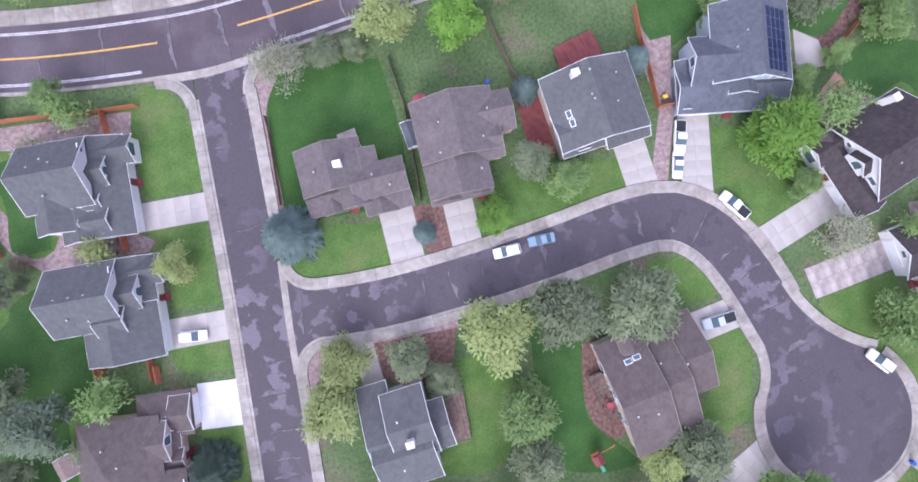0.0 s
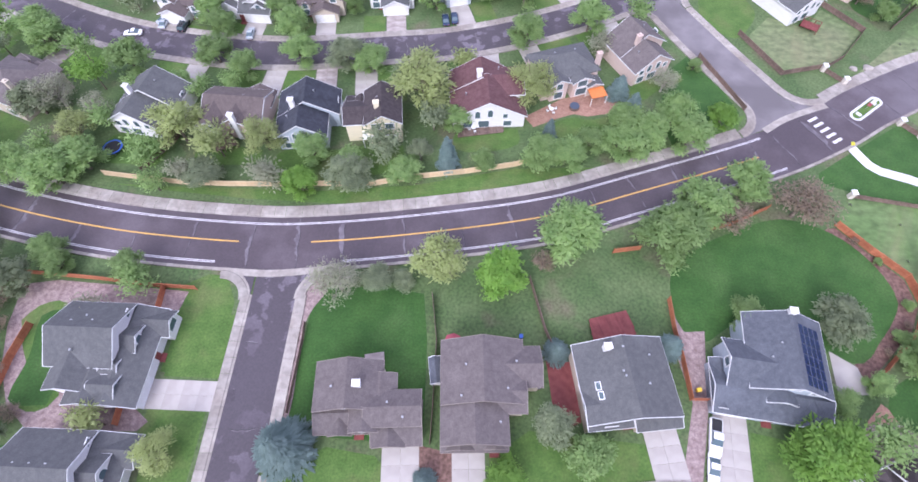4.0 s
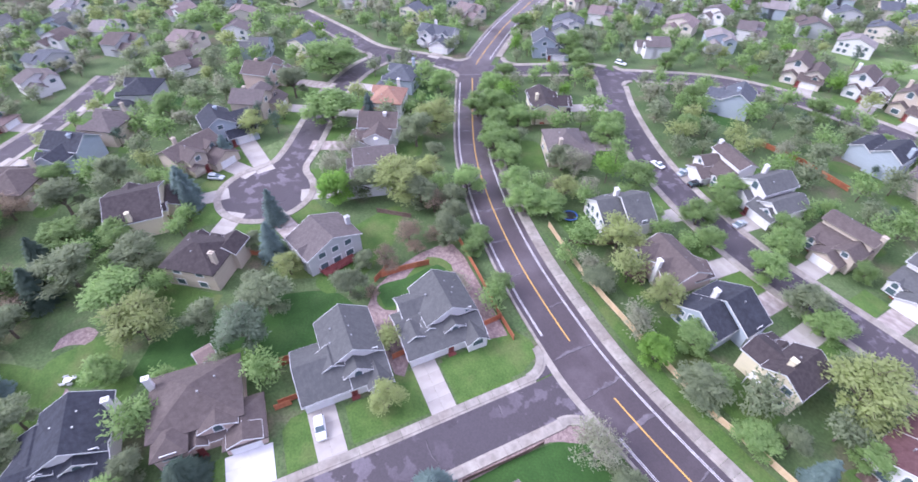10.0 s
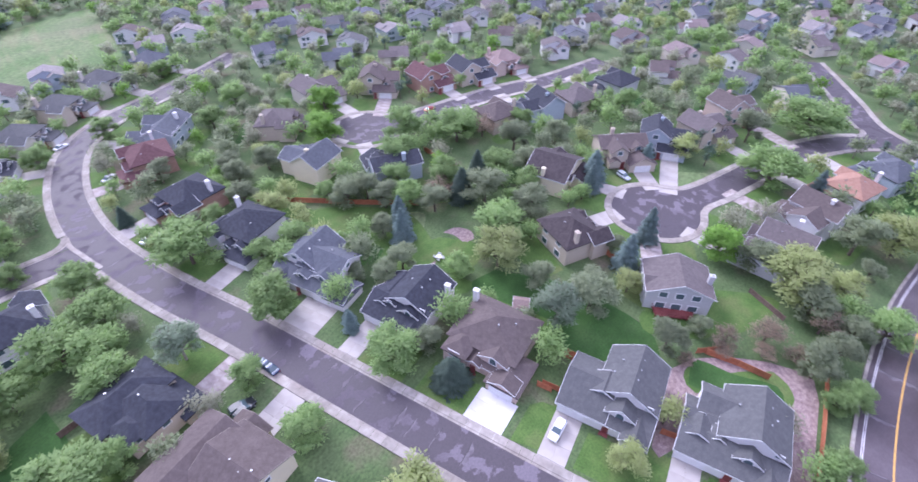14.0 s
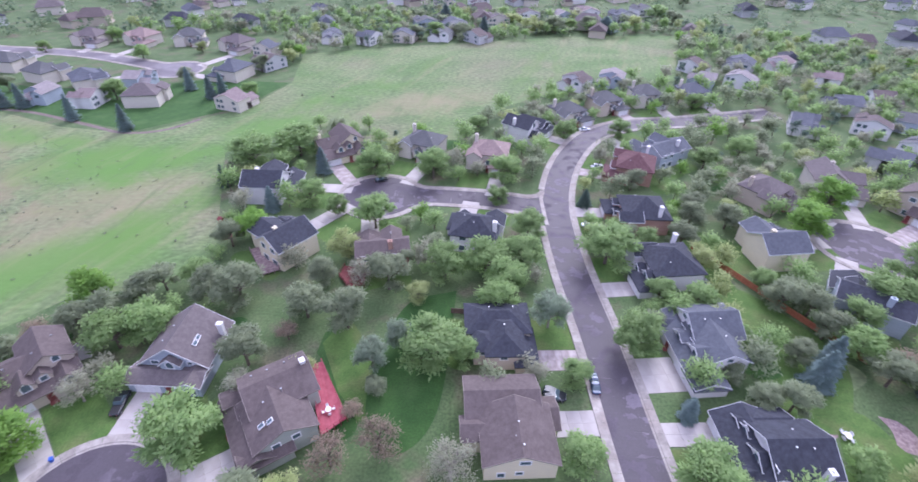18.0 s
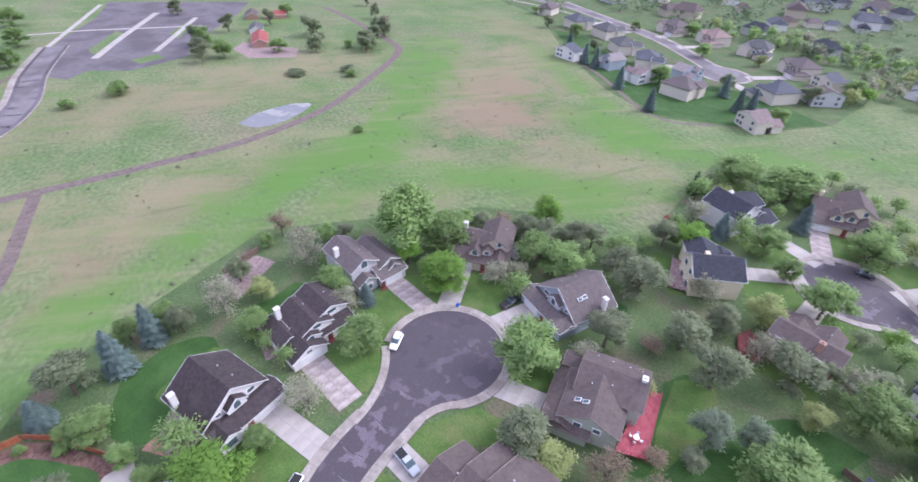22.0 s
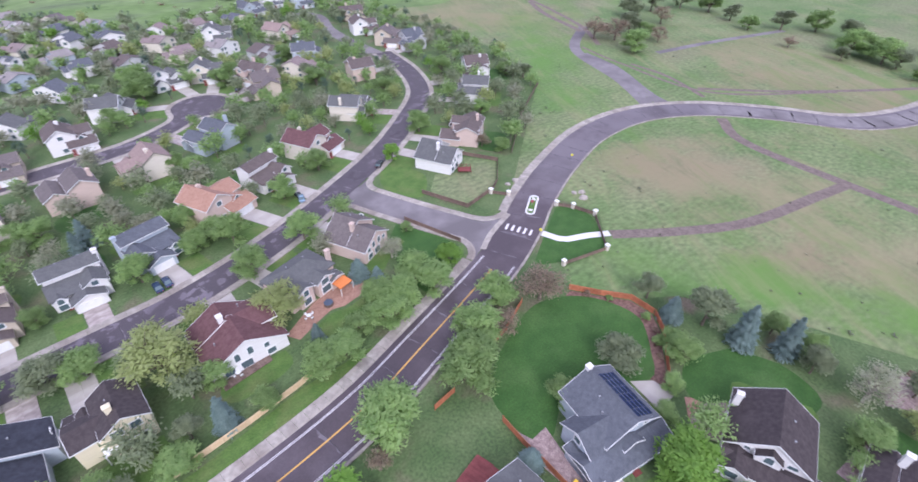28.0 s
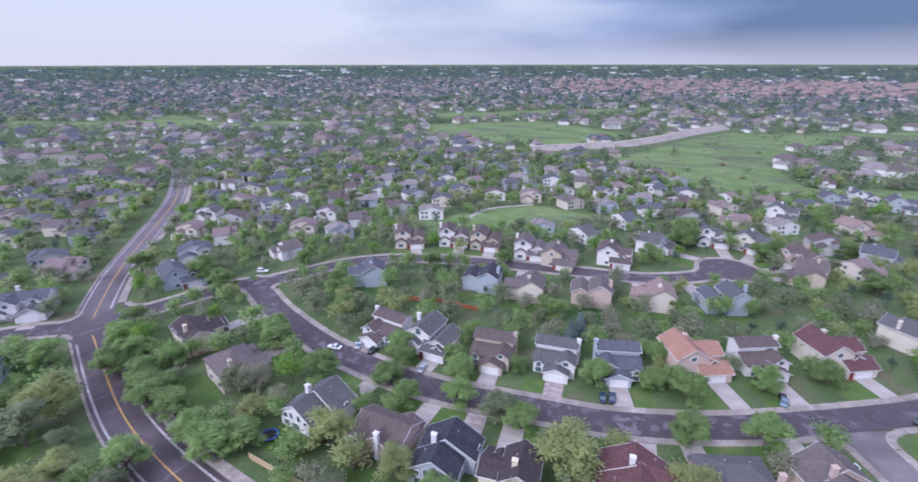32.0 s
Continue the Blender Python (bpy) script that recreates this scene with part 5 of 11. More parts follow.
def tree(kind, x, y, across, tall, seed=None):
    """A tree of that crown width and height; across and tall in metres."""
    n = len(PLANTED) if seed is None else seed
    wood, crown = TREES[kind][n % len(TREES[kind])]
    name = "conifer_tree" if kind in ("spruce", "pine") else "tree"
    t = thing(name, x, y, 0, (n * 137.5) % 360)
    base = 3.7 if kind in ("spruce", "pine") else 5.0
    t.scale = (across / base, across / base, tall / 6.8)
    piece("trunk", wood, t)
    piece("crown", crown, t)
    PLANTED.append((x, y, across / 2))
    return tagged(t, *TREE_WORDS[kind], group="trees of the neighbourhood")


# ---- vehicles ----
PAINTS = {k: material(k + "_car_paint", c, rough=0.25, metal=0.1) for k, c in {"white": (0.78, 0.79, 0.81), "silver": (0.42, 0.46, 0.50), "blue": (0.20, 0.30, 0.40), "black": (0.025, 0.028, 0.035), "red": (0.40, 0.03, 0.03), "navy": (0.03, 0.05, 0.10)}.items()}
COLOUR_WORDS = {"white": "white", "silver": "silver grey", "blue": "pale blue", "black": "black", "red": "red", "navy": "dark blue"}


def loft(rings, name, mat, parent, smooth=False):
    """A closed skin through rings of equal count."""
    n = len(rings[0])
    v = [p for r in rings for p in r]
    f = [(i * n + j, i * n + (j + 1) % n, (i + 1) * n + (j + 1) % n, (i + 1) * n + j) for i in range(len(rings) - 1) for j in range(n)]
    f += [tuple(reversed(range(n))), tuple(range((len(rings) - 1) * n, len(rings) * n))]
    return mesh_ob(name, v, f, mat, parent, smooth)


CARS = {}


def car(kind, paint, x, y, yaw, where="parked beside the kerb"):
    """A parked car, van-like wagon or pickup; it points along +y before it is turned."""
    key = (kind, paint)
    at = pose(x, y, 0.02, 0, 0, yaw)
    if key in CARS:
        c = copy_thing(CARS[key], at)
    else:
        c = thing("car" if kind != "pickup" else "pickup_truck", 0, 0)
        CARS[key] = c
        L, Wd, H = {"sedan": (4.7, 1.82, 1.45), "wagon": (4.8, 1.92, 1.75), "pickup": (5.9, 2.0, 1.85)}[kind]
        h, w = L / 2, Wd / 2

        def ring(y, half, z0, z1, r=0.12):
            return [(-half + r, y, z0), (half - r, y, z0), (half, y, z0 + r), (half, y, z1 - r), (half - r * 1.3, y, z1), (-half + r * 1.3, y, z1), (-half, y, z1 - r), (-half, y, z0 + r)]

        waist = 0.92 if kind == "sedan" else 1.08
        loft([ring(-h, w * 0.86, 0.45, waist - 0.12), ring(-h + 0.25, w, 0.3, waist), ring(0, w, 0.28, waist), ring(h - 1.1, w, 0.3, waist - 0.03), ring(h - 0.2, w * 0.94, 0.35, waist - 0.16), ring(h, w * 0.8, 0.45, waist - 0.3)], "body", PAINTS[paint], c)
        c0, c1 = {"sedan": (-h + 0.75, h - 1.35), "wagon": (-h + 0.12, h - 1.4), "pickup": (-0.75, h - 1.5)}[kind]
        loft([ring(c0, w * 0.92, waist - 0.05, waist + 0.02, 0.02), ring(c0 + (0.75 if kind == "sedan" else 0.25), w * 0.78, waist - 0.05, H - 0.03), ring((c0 + c1) / 2, w * 0.8, waist - 0.05, H), ring(c1 - 0.75, w * 0.77, waist - 0.05, H - 0.04), ring(c1, w * 0.9, waist - 0.05, waist + 0.02, 0.02)], "cabin_glass", M["glass"], c)
        loft([ring(c0 + (0.85 if kind == "sedan" else 0.3), w * 0.74, H - 0.07, H + 0.0, 0.02), ring((c0 + c1) / 2, w * 0.77, H - 0.06, H + 0.035, 0.02), ring(c1 - 0.85, w * 0.73, H - 0.07, H - 0.01, 0.02)], "roof", PAINTS[paint], c)
        if kind == "pickup":
            Shape().box(-w * 0.82, -h + 0.2, waist - 0.3, w * 0.82, -0.85, waist + 0.012).to("cargo_bed", M["tyre"], c)
        for sy in (-h + 0.85, h - 0.9):
            for sx in (-1, 1):
                t = Shape().tube((sx * (w - 0.2), sy, 0.32), (sx * (w + 0.01), sy, 0.32), 0.33, 0.33, 12).to("wheel", M["tyre"], c)
                Shape().tube((sx * (w - 0.01), sy, 0.32), (sx * (w + 0.025), sy, 0.32), 0.2, 0.18, 10).to("rim", M["metal"], t)
        for sx in (-1, 1):
            Shape().box(sx * w * 0.55 - 0.2, h - 0.12, waist - 0.42, sx * w * 0.55 + 0.2, h - 0.02, waist - 0.26).to("headlight", M["white_trim"], c)
            Shape().box(sx * w * 0.6 - 0.15, -h - 0.02, waist - 0.35, sx * w * 0.6 + 0.15, -h + 0.1, waist - 0.2).to("tail_light", M["red_deck"], c)
        c.matrix_basis = at
    word = {"sedan": "saloon car", "wagon": "sport utility car", "pickup": "pickup truck with open bed"}[kind]
    return tagged(c, "%s %s %s" % (COLOUR_WORDS[paint], word, where), "pickup truck" if kind == "pickup" else "car", "parked cars")


# ---- fences ----
def fence(pts, mat="cedar", high=1.8, label="red-brown cedar board fence round a back yard", boards=True, step=2.4):
    """A board fence along a line, post by post and panel by panel."""
    line = [Vector((*p, 0)) for p in pts]
    base = thing("fence", line[0].x, line[0].y)
    post = shared(MESHES, ("post", mat, high), lambda: data_of(Shape().box(-0.06, -0.06, 0, 0.06, 0.06, high + 0.08), "post", M[mat]))
    for a, b in zip(line, line[1:]):
        d = b - a
        n = max(1, round(d.length / step))
        yaw = math.degrees(math.atan2(d.y, d.x))
        ln = round(d.length / n, 1)

        def panel():
            n_b = max(3, int(ln / 0.3))
            front = []
            for i in range(n_b):
                y0 = -0.035 if i % 2 else -0.01
                front += [(ln / n_b * i, y0), (ln / n_b * (i + 1), y0)]
            return data_of(Shape().slab(front + [(ln, 0.03), (0, 0.03)], 0.04, high), "panel", M[mat])

        me = shared(MESHES, ("panel", mat, high, ln), panel)
        for i in range(n):
            p = a + d * (i / n) - line[0]
            piece("panel", me, base, pose(p.x, p.y, 0, 0, 0, yaw))
            piece("post", post, base, pose(p.x, p.y, 0, 0, 0, yaw))
        p = b - line[0]
        piece("post", post, base, pose(p.x, p.y, 0, 0, 0, yaw))
    return tagged(base, label, "fence")


# ---- yard things ----
def deck(pts, z, mat, label, rail=True, boards=True):
    """A timber deck on posts, board by board, with a rail along all but its first side."""
    d = thing("deck", 0, 0)
    xs = [Vector((*p, 0)) for p in pts]
    Shape().slab(pts, z - 0.15, z - 0.03).to("platform", M[mat], d)
    a, b = xs[0], xs[1]
    u = (b - a).normalized()
    w = Vector((-u.y, u.x, 0))
    if sum((p - a).dot(w) for p in xs) < 0:
        w = -w
    far = max((p - a).dot(w) for p in xs)
    lo, hi = min((p - a).dot(u) for p in xs), max((p - a).dot(u) for p in xs)
    n = max(4, int((hi - lo) / 0.35)) if boards else 0
    for i in range(n):
        x = lo + (hi - lo) * (i + 0.5) / n
        # clip each board to the outline
        cut = []
        for p, q in zip(xs, xs[1:] + xs[:1]):
            s, t = (p - a).dot(u) - x, (q - a).dot(u) - x
            if s * t < 0:
                cut.append((p + (q - p) * (s / (s - t)) - a).dot(w))
        if len(cut) >= 2:
            g = (hi - lo) / n / 2 - 0.015
            c = [a + u * (x + o) + w * e for o, e in ((-g, min(cut)), (g, min(cut)), (g, max(cut)), (-g, max(cut)))]
            Shape().slab([(p.x, p.y) for p in c], z - 0.03, z).to("board", M[mat], d)
    if rail:
        for p, q in zip(xs[1:], xs[2:] + xs[:1]):
            Shape().beam((p.x, p.y, z + 0.95), (q.x, q.y, z + 0.95), 0.12, 0.07).to("handrail", M[mat], d)
            m = max(2, int((q - p).length / 1.2))
            for i in range(m):
                c = p + (q - p) * i / m
                Shape().box(c.x - 0.06, c.y - 0.06, 0, c.x + 0.06, c.y + 0.06, z + 0.95).to("post", M[mat], d)
    return tagged(d, label, "deck")


def patio_table(x, y, z=0.0, mat="white_trim", label="white garden table with four chairs round it"):
    t = thing("garden_table", x, y, z)
    Shape().tube((0, 0, 0.70), (0, 0, 0.75), 0.6, 0.6, 14).to("tabletop", M[mat], t)
    Shape().tube((0, 0, 0), (0, 0, 0.7), 0.06, 0.06, 6).to("leg", M["metal"], t)
    tagged(t, label, "table")
    for i in range(4):
        c = thing("garden_chair", x + 1.0 * math.cos(i * 1.57 + 0.4), y + 1.0 * math.sin(i * 1.57 + 0.4), z, math.degrees(i * 1.57 + 0.4) - 90)
        Shape().box(-0.25, -0.25, 0.40, 0.25, 0.25, 0.45).to("seat", M[mat], c)
        Shape().box(-0.25, 0.22, 0.45, 0.25, 0.27, 0.9).to("backrest", M[mat], c)
        for sx in (-0.22, 0.22):
            for sy in (-0.22, 0.22):
                Shape().box(sx - 0.02, sy - 0.02, 0, sx + 0.02, sy + 0.02, 0.4).to("leg", M["metal"], c)
        tagged(c, "light garden chair beside a round table", "chair", "garden chairs")


def umbrella(x, y, mat, label):
    u = thing("garden_umbrella", x, y)
    Shape().tube((0, 0, 0), (0, 0, 2.5), 0.03, 0.03, 6).to("pole", M["metal"], u)
    n, s = 8, Shape()
    ring = [(1.6 * math.cos(2 * math.pi * i / n), 1.6 * math.sin(2 * math.pi * i / n), 2.1) for i in range(n)]
    s.add([(0, 0, 2.7)] + ring + [(x0, y0, 1.98) for x0, y0, _ in ring], [(0, 1 + i, 1 + (i + 1) % n) for i in range(n)] + [(1 + i, n + 1 + i, n + 1 + (i + 1) % n, 1 + (i + 1) % n) for i in range(n)])
    s.to("canopy", M[mat], u)
    tagged(u, label, "umbrella")


def trampoline(x, y):
    t = thing("trampoline", x, y)
    Shape().tube((0, 0, 0.78), (0, 0, 0.81), 1.75, 1.75, 20).to("mat", M["tyre"], t)
    pad, n = Shape(), 24
    for i in range(n):
        a, b = 2 * math.pi * i / n, 2 * math.pi * (i + 1) / n
        pad.add([(r * math.cos(w), r * math.sin(w), z) for r, w, z in ((1.75, a, 0.86), (2.15, a, 0.86), (2.15, b, 0.86), (1.75, b, 0.86), (2.15, a, 0.78), (2.15, b, 0.78))], [(0, 1, 2, 3), (1, 4, 5, 2)])
    pad.to("pad", M["blue_plastic"], t)
    for i in range(6):
        a = math.pi * i / 3
        Shape().tube((2.0 * math.cos(a), 2.0 * math.sin(a), 0), (2.0 * math.cos(a), 2.0 * math.sin(a), 0.8), 0.04, 0.04, 6).to("leg", M["metal"], t)
    tagged(t, "round trampoline with blue pad on a lawn", "trampoline")


def playset(x, y, yaw, slide):
    p = thing("playset", x, y, 0, yaw)
    for sx in (-0.7, 0.7):
        for sy in (-0.7, 0.7):
            Shape().box(sx - 0.06, sy - 0.06, 0, sx + 0.06, sy + 0.06, 2.6).to("post", M["cedar"], p)
    Shape().box(-0.8, -0.8, 1.3, 0.8, 0.8, 1.4).to("platform", M["cedar"], p)
    Shape().add([(-0.9, -0.9, 2.5), (0.9, -0.9, 2.5), (0.9, 0.9, 2.5), (-0.9, 0.9, 2.5), (0, -0.9, 3.2), (0, 0.9, 3.2)], [(0, 4, 5, 3), (1, 2, 5, 4), (0, 1, 4), (2, 3, 5)]).to("roof", M["maroon_deck"], p)
    s = Shape()
    for i in range(6):
        y0, y1 = 0.8 + 0.45 * i, 0.8 + 0.45 * (i + 1)
        z0, z1 = 1.35 - 0.22 * i, 1.35 - 0.22 * (i + 1)
        s.add([(-0.3, y0, z0), (0.3, y0, z0), (0.3, y1, z1), (-0.3, y1, z1), (-0.34, y0, z0 + 0.18), (0.34, y0, z0 + 0.18), (0.34, y1, z1 + 0.18), (-0.34, y1, z1 + 0.18)], [(0, 1, 2, 3), (0, 3, 7, 4), (1, 5, 6, 2)])
    s.to("slide", M[slide], p)
    Shape().beam((-0.7, -0.7, 2.3), (-3.6, -0.7, 2.3), 0.12, 0.12).to("swing_beam", M["cedar"], p)
    for q in (-0.35, 0.35):
        Shape().beam((-3.6, -0.7, 2.3), (-3.8, -0.7 + q * 3, 0), 0.1, 0.1).to("swing_leg", M["cedar"], p)
    tagged(p, "wooden climbing frame with slide and swing beam", "playset")


def bin_(x, y, yaw, mat, label):
    b = thing("wheelie_bin", x, y, 0, yaw)
    s = Shape()
    s.add([(-0.22, -0.25, 0.05), (0.22, -0.25, 0.05), (0.22, 0.25, 0.05), (-0.22, 0.25, 0.05), (-0.3, -0.35, 1.0), (0.3, -0.35, 1.0), (0.3, 0.35, 1.0), (-0.3, 0.35, 1.0)], [(3, 2, 1, 0), (4, 5, 6, 7), (0, 1, 5, 4), (1, 2, 6, 5), (2, 3, 7, 6), (3, 0, 4, 7)])
    s.to("tub", M[mat], b)
    Shape().box(-0.32, -0.38, 1.0, 0.32, 0.38, 1.08).to("lid", M[mat], b)
    for sx in (-0.25, 0.25):
        Shape().tube((sx - 0.03, 0.28, 0.12), (sx + 0.03, 0.28, 0.12), 0.12, 0.12, 8).to("wheel", M["tyre"], b)
    tagged(b, label, "bin")


def pillar(x, y):
    p = thing("gate_pillar", x, y)
    Shape().box(-0.45, -0.45, 0, 0.45, 0.45, 1.7).to("shaft", M["wall_beige"], p)
    Shape().box(-0.58, -0.58, 1.7, 0.58, 0.58, 1.88).to("cap", M["white_trim"], p)
    tagged(p, "pale stone entry pillar with white cap", "pillar", "entry pillars")


def road_sign(x, y, yaw=0.0):
    s = thing("road_sign", x, y, 0, yaw)
    Shape().tube((0, 0, 0), (0, 0, 2.3), 0.035, 0.035, 6).to("post", M["metal"], s)
    Shape().add([(0.04 * k, a, 2.35 + b) for k in (-1, 1) for a, b in ((0, -0.55), (0.55, 0), (0, 0.55), (-0.55, 0))], [(0, 1, 2, 3), (7, 6, 5, 4), (0, 4, 5, 1), (1, 5, 6, 2), (2, 6, 7, 3), (3, 7, 4, 0)]).to("plate", M["sign_yellow"], s)
    tagged(s, "yellow diamond warning sign on a post", "sign", "warning signs")


def shed(x, y, yaw, w, d, wall, roof, label, name="shed"):
    s = thing(name, x, y, 0, yaw)
    TRIM[0] = M["white_trim"]
    block(s, -w / 2, w / 2, -d / 2, d / 2, 2.4, "y", 0.5, M[wall], M[roof], over=0.25)
    tagged(s, label, "shed" if name == "shed" else "building")


def canopy(pts, z, label, mat="white_trim"):
    c = thing("patio_cover", 0, 0)
    Shape().slab(pts, z, z + 0.18).to("roof_panel", M[mat], c)
    for x, y in pts:
        Shape().box(x - 0.07, y - 0.07, 0, x + 0.07, y + 0.07, z).to("post", M["white_trim"], c)
    tagged(c, label, "patio cover")


def hot_tub(x, y):
    h = thing("hot_tub", x, y)
    Shape().tube((0, 0, 0), (0, 0, 0.85), 1.1, 1.1, 16).to("shell", M["old_wood"], h)
    Shape().tube((0, 0, 0.85), (0, 0, 0.93), 1.14, 1.1, 16).to("cover", M["blue_cover"], h)
    tagged(h, "round hot tub with dark cover on a terrace", "hot tub")


def boulder(x, y, r, seed):
    bm = bmesh.new()
    bmesh.ops.create_icosphere(bm, subdivisions=2, radius=r)
    for v in bm.verts:
        v.co *= 1 + 0.35 * noise.noise(v.co * (1.3 / r) + Vector((seed * 7.1, 0, 0)))
        v.co.z = max(v.co.z * 0.7, -0.1)
    me = bpy.data.meshes.new("boulder")
    bm.to_mesh(me)
    bm.free()
    me.materials.append(M["concrete"])
    b = new("boulder", me)
    b.location = (x, y, 0.05)
    tagged(b, "pale weathered boulder on the grass", "boulder", "boulders")


def boat(x, y, yaw):
    """A small boat on its trailer."""
    b = thing("boat", x, y, 0, yaw)
    rings = []
    for s, wide, keel in ((-2.6, 0.95, 0.75), (-1.2, 1.05, 0.62), (0.6, 1.0, 0.62), (1.9, 0.7, 0.75), (2.9, 0.08, 1.1)):
        rings.append([(-wide, s, 1.35), (-wide * 0.75, s, 0.9), (0, s, keel), (wide * 0.75, s, 0.9), (wide, s, 1.35), (wide * 0.5, s, 1.5), (-wide * 0.5, s, 1.5)])
    loft(rings, "hull", M["white_trim"], b)
    Shape().box(-0.55, -0.6, 1.45, 0.55, 0.5, 1.9).to("cabin", M["glass"], b)
    Shape().beam((0, -2.4, 0.5), (0, 4.0, 0.5), 0.12, 0.1).to("trailer_beam", M["metal"], b)
    for s in (-1, 1):
        Shape().tube((s * 0.9, -0.8, 0.33), (s * 1.08, -0.8, 0.33), 0.32, 0.32, 12).to("wheel", M["tyre"], b)
    tagged(b, "small white boat on a trailer behind a house", "boat")


def embankment(foot, run, rise):
    """An earth dam: a pale stone-faced slope, a level crest and a grassy back."""
    line = curve(foot, 8.0)
    side = sides(line)
    if (line[0] + side[0]).length < line[0].length:
        side = [-s for s in side]
    rows = []
    for off, high in ((0, 0.0), (run, rise), (run + 5, rise), (run + 5 + 2.2 * run, 0.0)):
        rows.append([(p.x + s.x * off, p.y + s.y * off, high + ground_height(math.hypot(p.x, p.y))) for p, s in zip(line, side)])
    e = thing("embankment", line[0].x, line[0].y)
    base = Vector((line[0].x, line[0].y, 0))
    for name, mat, a, b in (("stone_face", M["concrete"], 0, 1), ("crest", M["drive_worn"], 1, 2), ("grass_back", M["pasture"], 2, 3)):
        n = len(line)
        v = [Vector(p) - base for p in rows[a]] + [Vector(p) - base for p in rows[b]]
        mesh_ob(name, v, [(i, i + 1, n + i + 1, n + i) for i in range(n - 1)], mat, e)
    for i, order in ((0, (0, 1, 2, 3)), (-1, (3, 2, 1, 0))):
        mesh_ob("grass_end", [Vector(rows[j][i]) - base for j in order], [(0, 1, 2, 3)], M["pasture"], e)
    return tagged(e, "long pale embankment across the green land", "embankment")


# ---- ground: one sheet that rises gently towards the far horizon ----
rings = [0, 40, 80, 130, 200, 300, 450, 650, 900, 1200, 1600, 2000, 2500, 3000, 3500, 4000, 4500, 4950]
heights = [0.0 if r < 900 else 66.0 * ((r - 900) / 4000) ** 2 for r in rings]


def ground_height(r):
    return float(np.interp(r, rings, heights))


gv, gf = [(0, 0, 0)], []
SEG = 96
for r in rings[1:]:
    gv += [(r * math.cos(2 * math.pi * i / SEG), r * math.sin(2 * math.pi * i / SEG), ground_height(r)) for i in range(SEG)]
gf += [(0, 1 + i, 1 + (i + 1) % SEG) for i in range(SEG)]
for k in range(len(rings) - 2):
    a, b = 1 + k * SEG, 1 + (k + 1) * SEG
    gf += [(a + i, b + i, b + (i + 1) % SEG, a + (i + 1) % SEG) for i in range(SEG)]
tagged(mesh_ob("ground", gv, gf, M["yard"], smooth=True), "grassy ground of yards and open land", "ground", kind="structure")

# ---- roads ----
road_a = Road([(-385.4, 273.3), (-303.1, 206.7), (-247.9, 149.0), (-214.7, 113.7), (-179.6, 82.9), (-166.3, 76.0), (-126.4, 58.7), (-100.5, 51.0), (-72.5, 46.3), (-45.7, 45.0), (-29.5, 46.1), (-8.5, 49.5), (15.3, 54.8), (34.2, 61.8), (63.8, 73.7), (80.8, 82.9), (92.4, 90.6), (113.8, 102.0), (142.1, 112.5), (171.2, 113.3), (197.3, 101.9), (218.0, 81.5), (237.4, 57.4), (269.7, 45.3), (312.0, 41.9), (361.2, 32.7)], 11.8)
road_b = Road([(-37.8, 43.6), (-37.0, 35.1), (-36.4, 16.5), (-35.9, -0.2), (-35.7, -21.8), (-35.5, -47.8), (-35.3, -74.4), (-34.2, -102.0), (-35.3, -128.6), (-40.7, -150.9), (-49.4, -170.0), (-61.1, -185.4), (-79.7, -195.5), (-103.1, -198.7), (-148.8, -208.2)], 8.2)
road_c = Road([(-34.0, -6.3), (-16.3, -6.6), (0.5, -4.9), (16.4, -2.3), (29.8, 0.3), (37.7, 0.2), (44.1, -4.2), (48.8, -12.0), (52.6, -21.8), (57.4, -33.0)], 8.2, (59.6, -38.3, 12.6))
road_d = Road([(-178.5, 80.8), (-170.0, 97.8), (-161.5, 119.0), (-153.2, 129.1), (-126.4, 116.3), (-97.8, 105.7), (-72.2, 100.9), (-49.9, 100.1), (-25.5, 103.4), (-5.8, 106.8), (18.1, 115.8), (43.0, 129.6), (69.1, 146.5), (91.1, 165.8), (110.4, 187.3), (120.1, 215.7), (123.2, 246.5)], 8.6)
road_e = Road([(46.8, 128.6), (58.4, 106.2), (70.2, 85.5), (72.2, 80.8)], 9.0)
road_f = Road([(-151.9, 128.6), (-144.2, 143.4), (-129.6, 165.8), (-108.8, 180.6), (-82.7, 189.2), (-56.2, 193.8), (-31.3, 198.1), (-7.8, 202.1), (10.0, 211.4), (21.2, 223.1)], 8.2, (25.0, 227.4, 12.0))
road_g = Road([(-129.6, -3.7), (-142.9, 5.3), (-155.1, 11.7), (-178.5, 23.9), (-195.5, 38.2), (-205.1, 53.1)], 8.2, (-124.8, -7.2, 12.2))
road_h = Road([(-178.5, 79.7), (-193.6, 68.7), (-205.6, 56.3), (-216.8, 47.8), (-239.0, 40.9), (-276.2, 27.6)], 8.2)
road_i = Road([(-35.1, -130.2), (-27.6, -131.8), (-11.2, -136.1), (7.9, -138.1), (17.0, -138.1)], 8.2, (21.2, -138.1, 12.2))
road_j = Road([(-125.4, -106.2), (-133.9, -100.4), (-145.1, -95.6), (-172.1, -83.4), (-197.6, -68.0), (-228.4, -55.2)], 8.2, (-121.7, -109.4, 12.2))
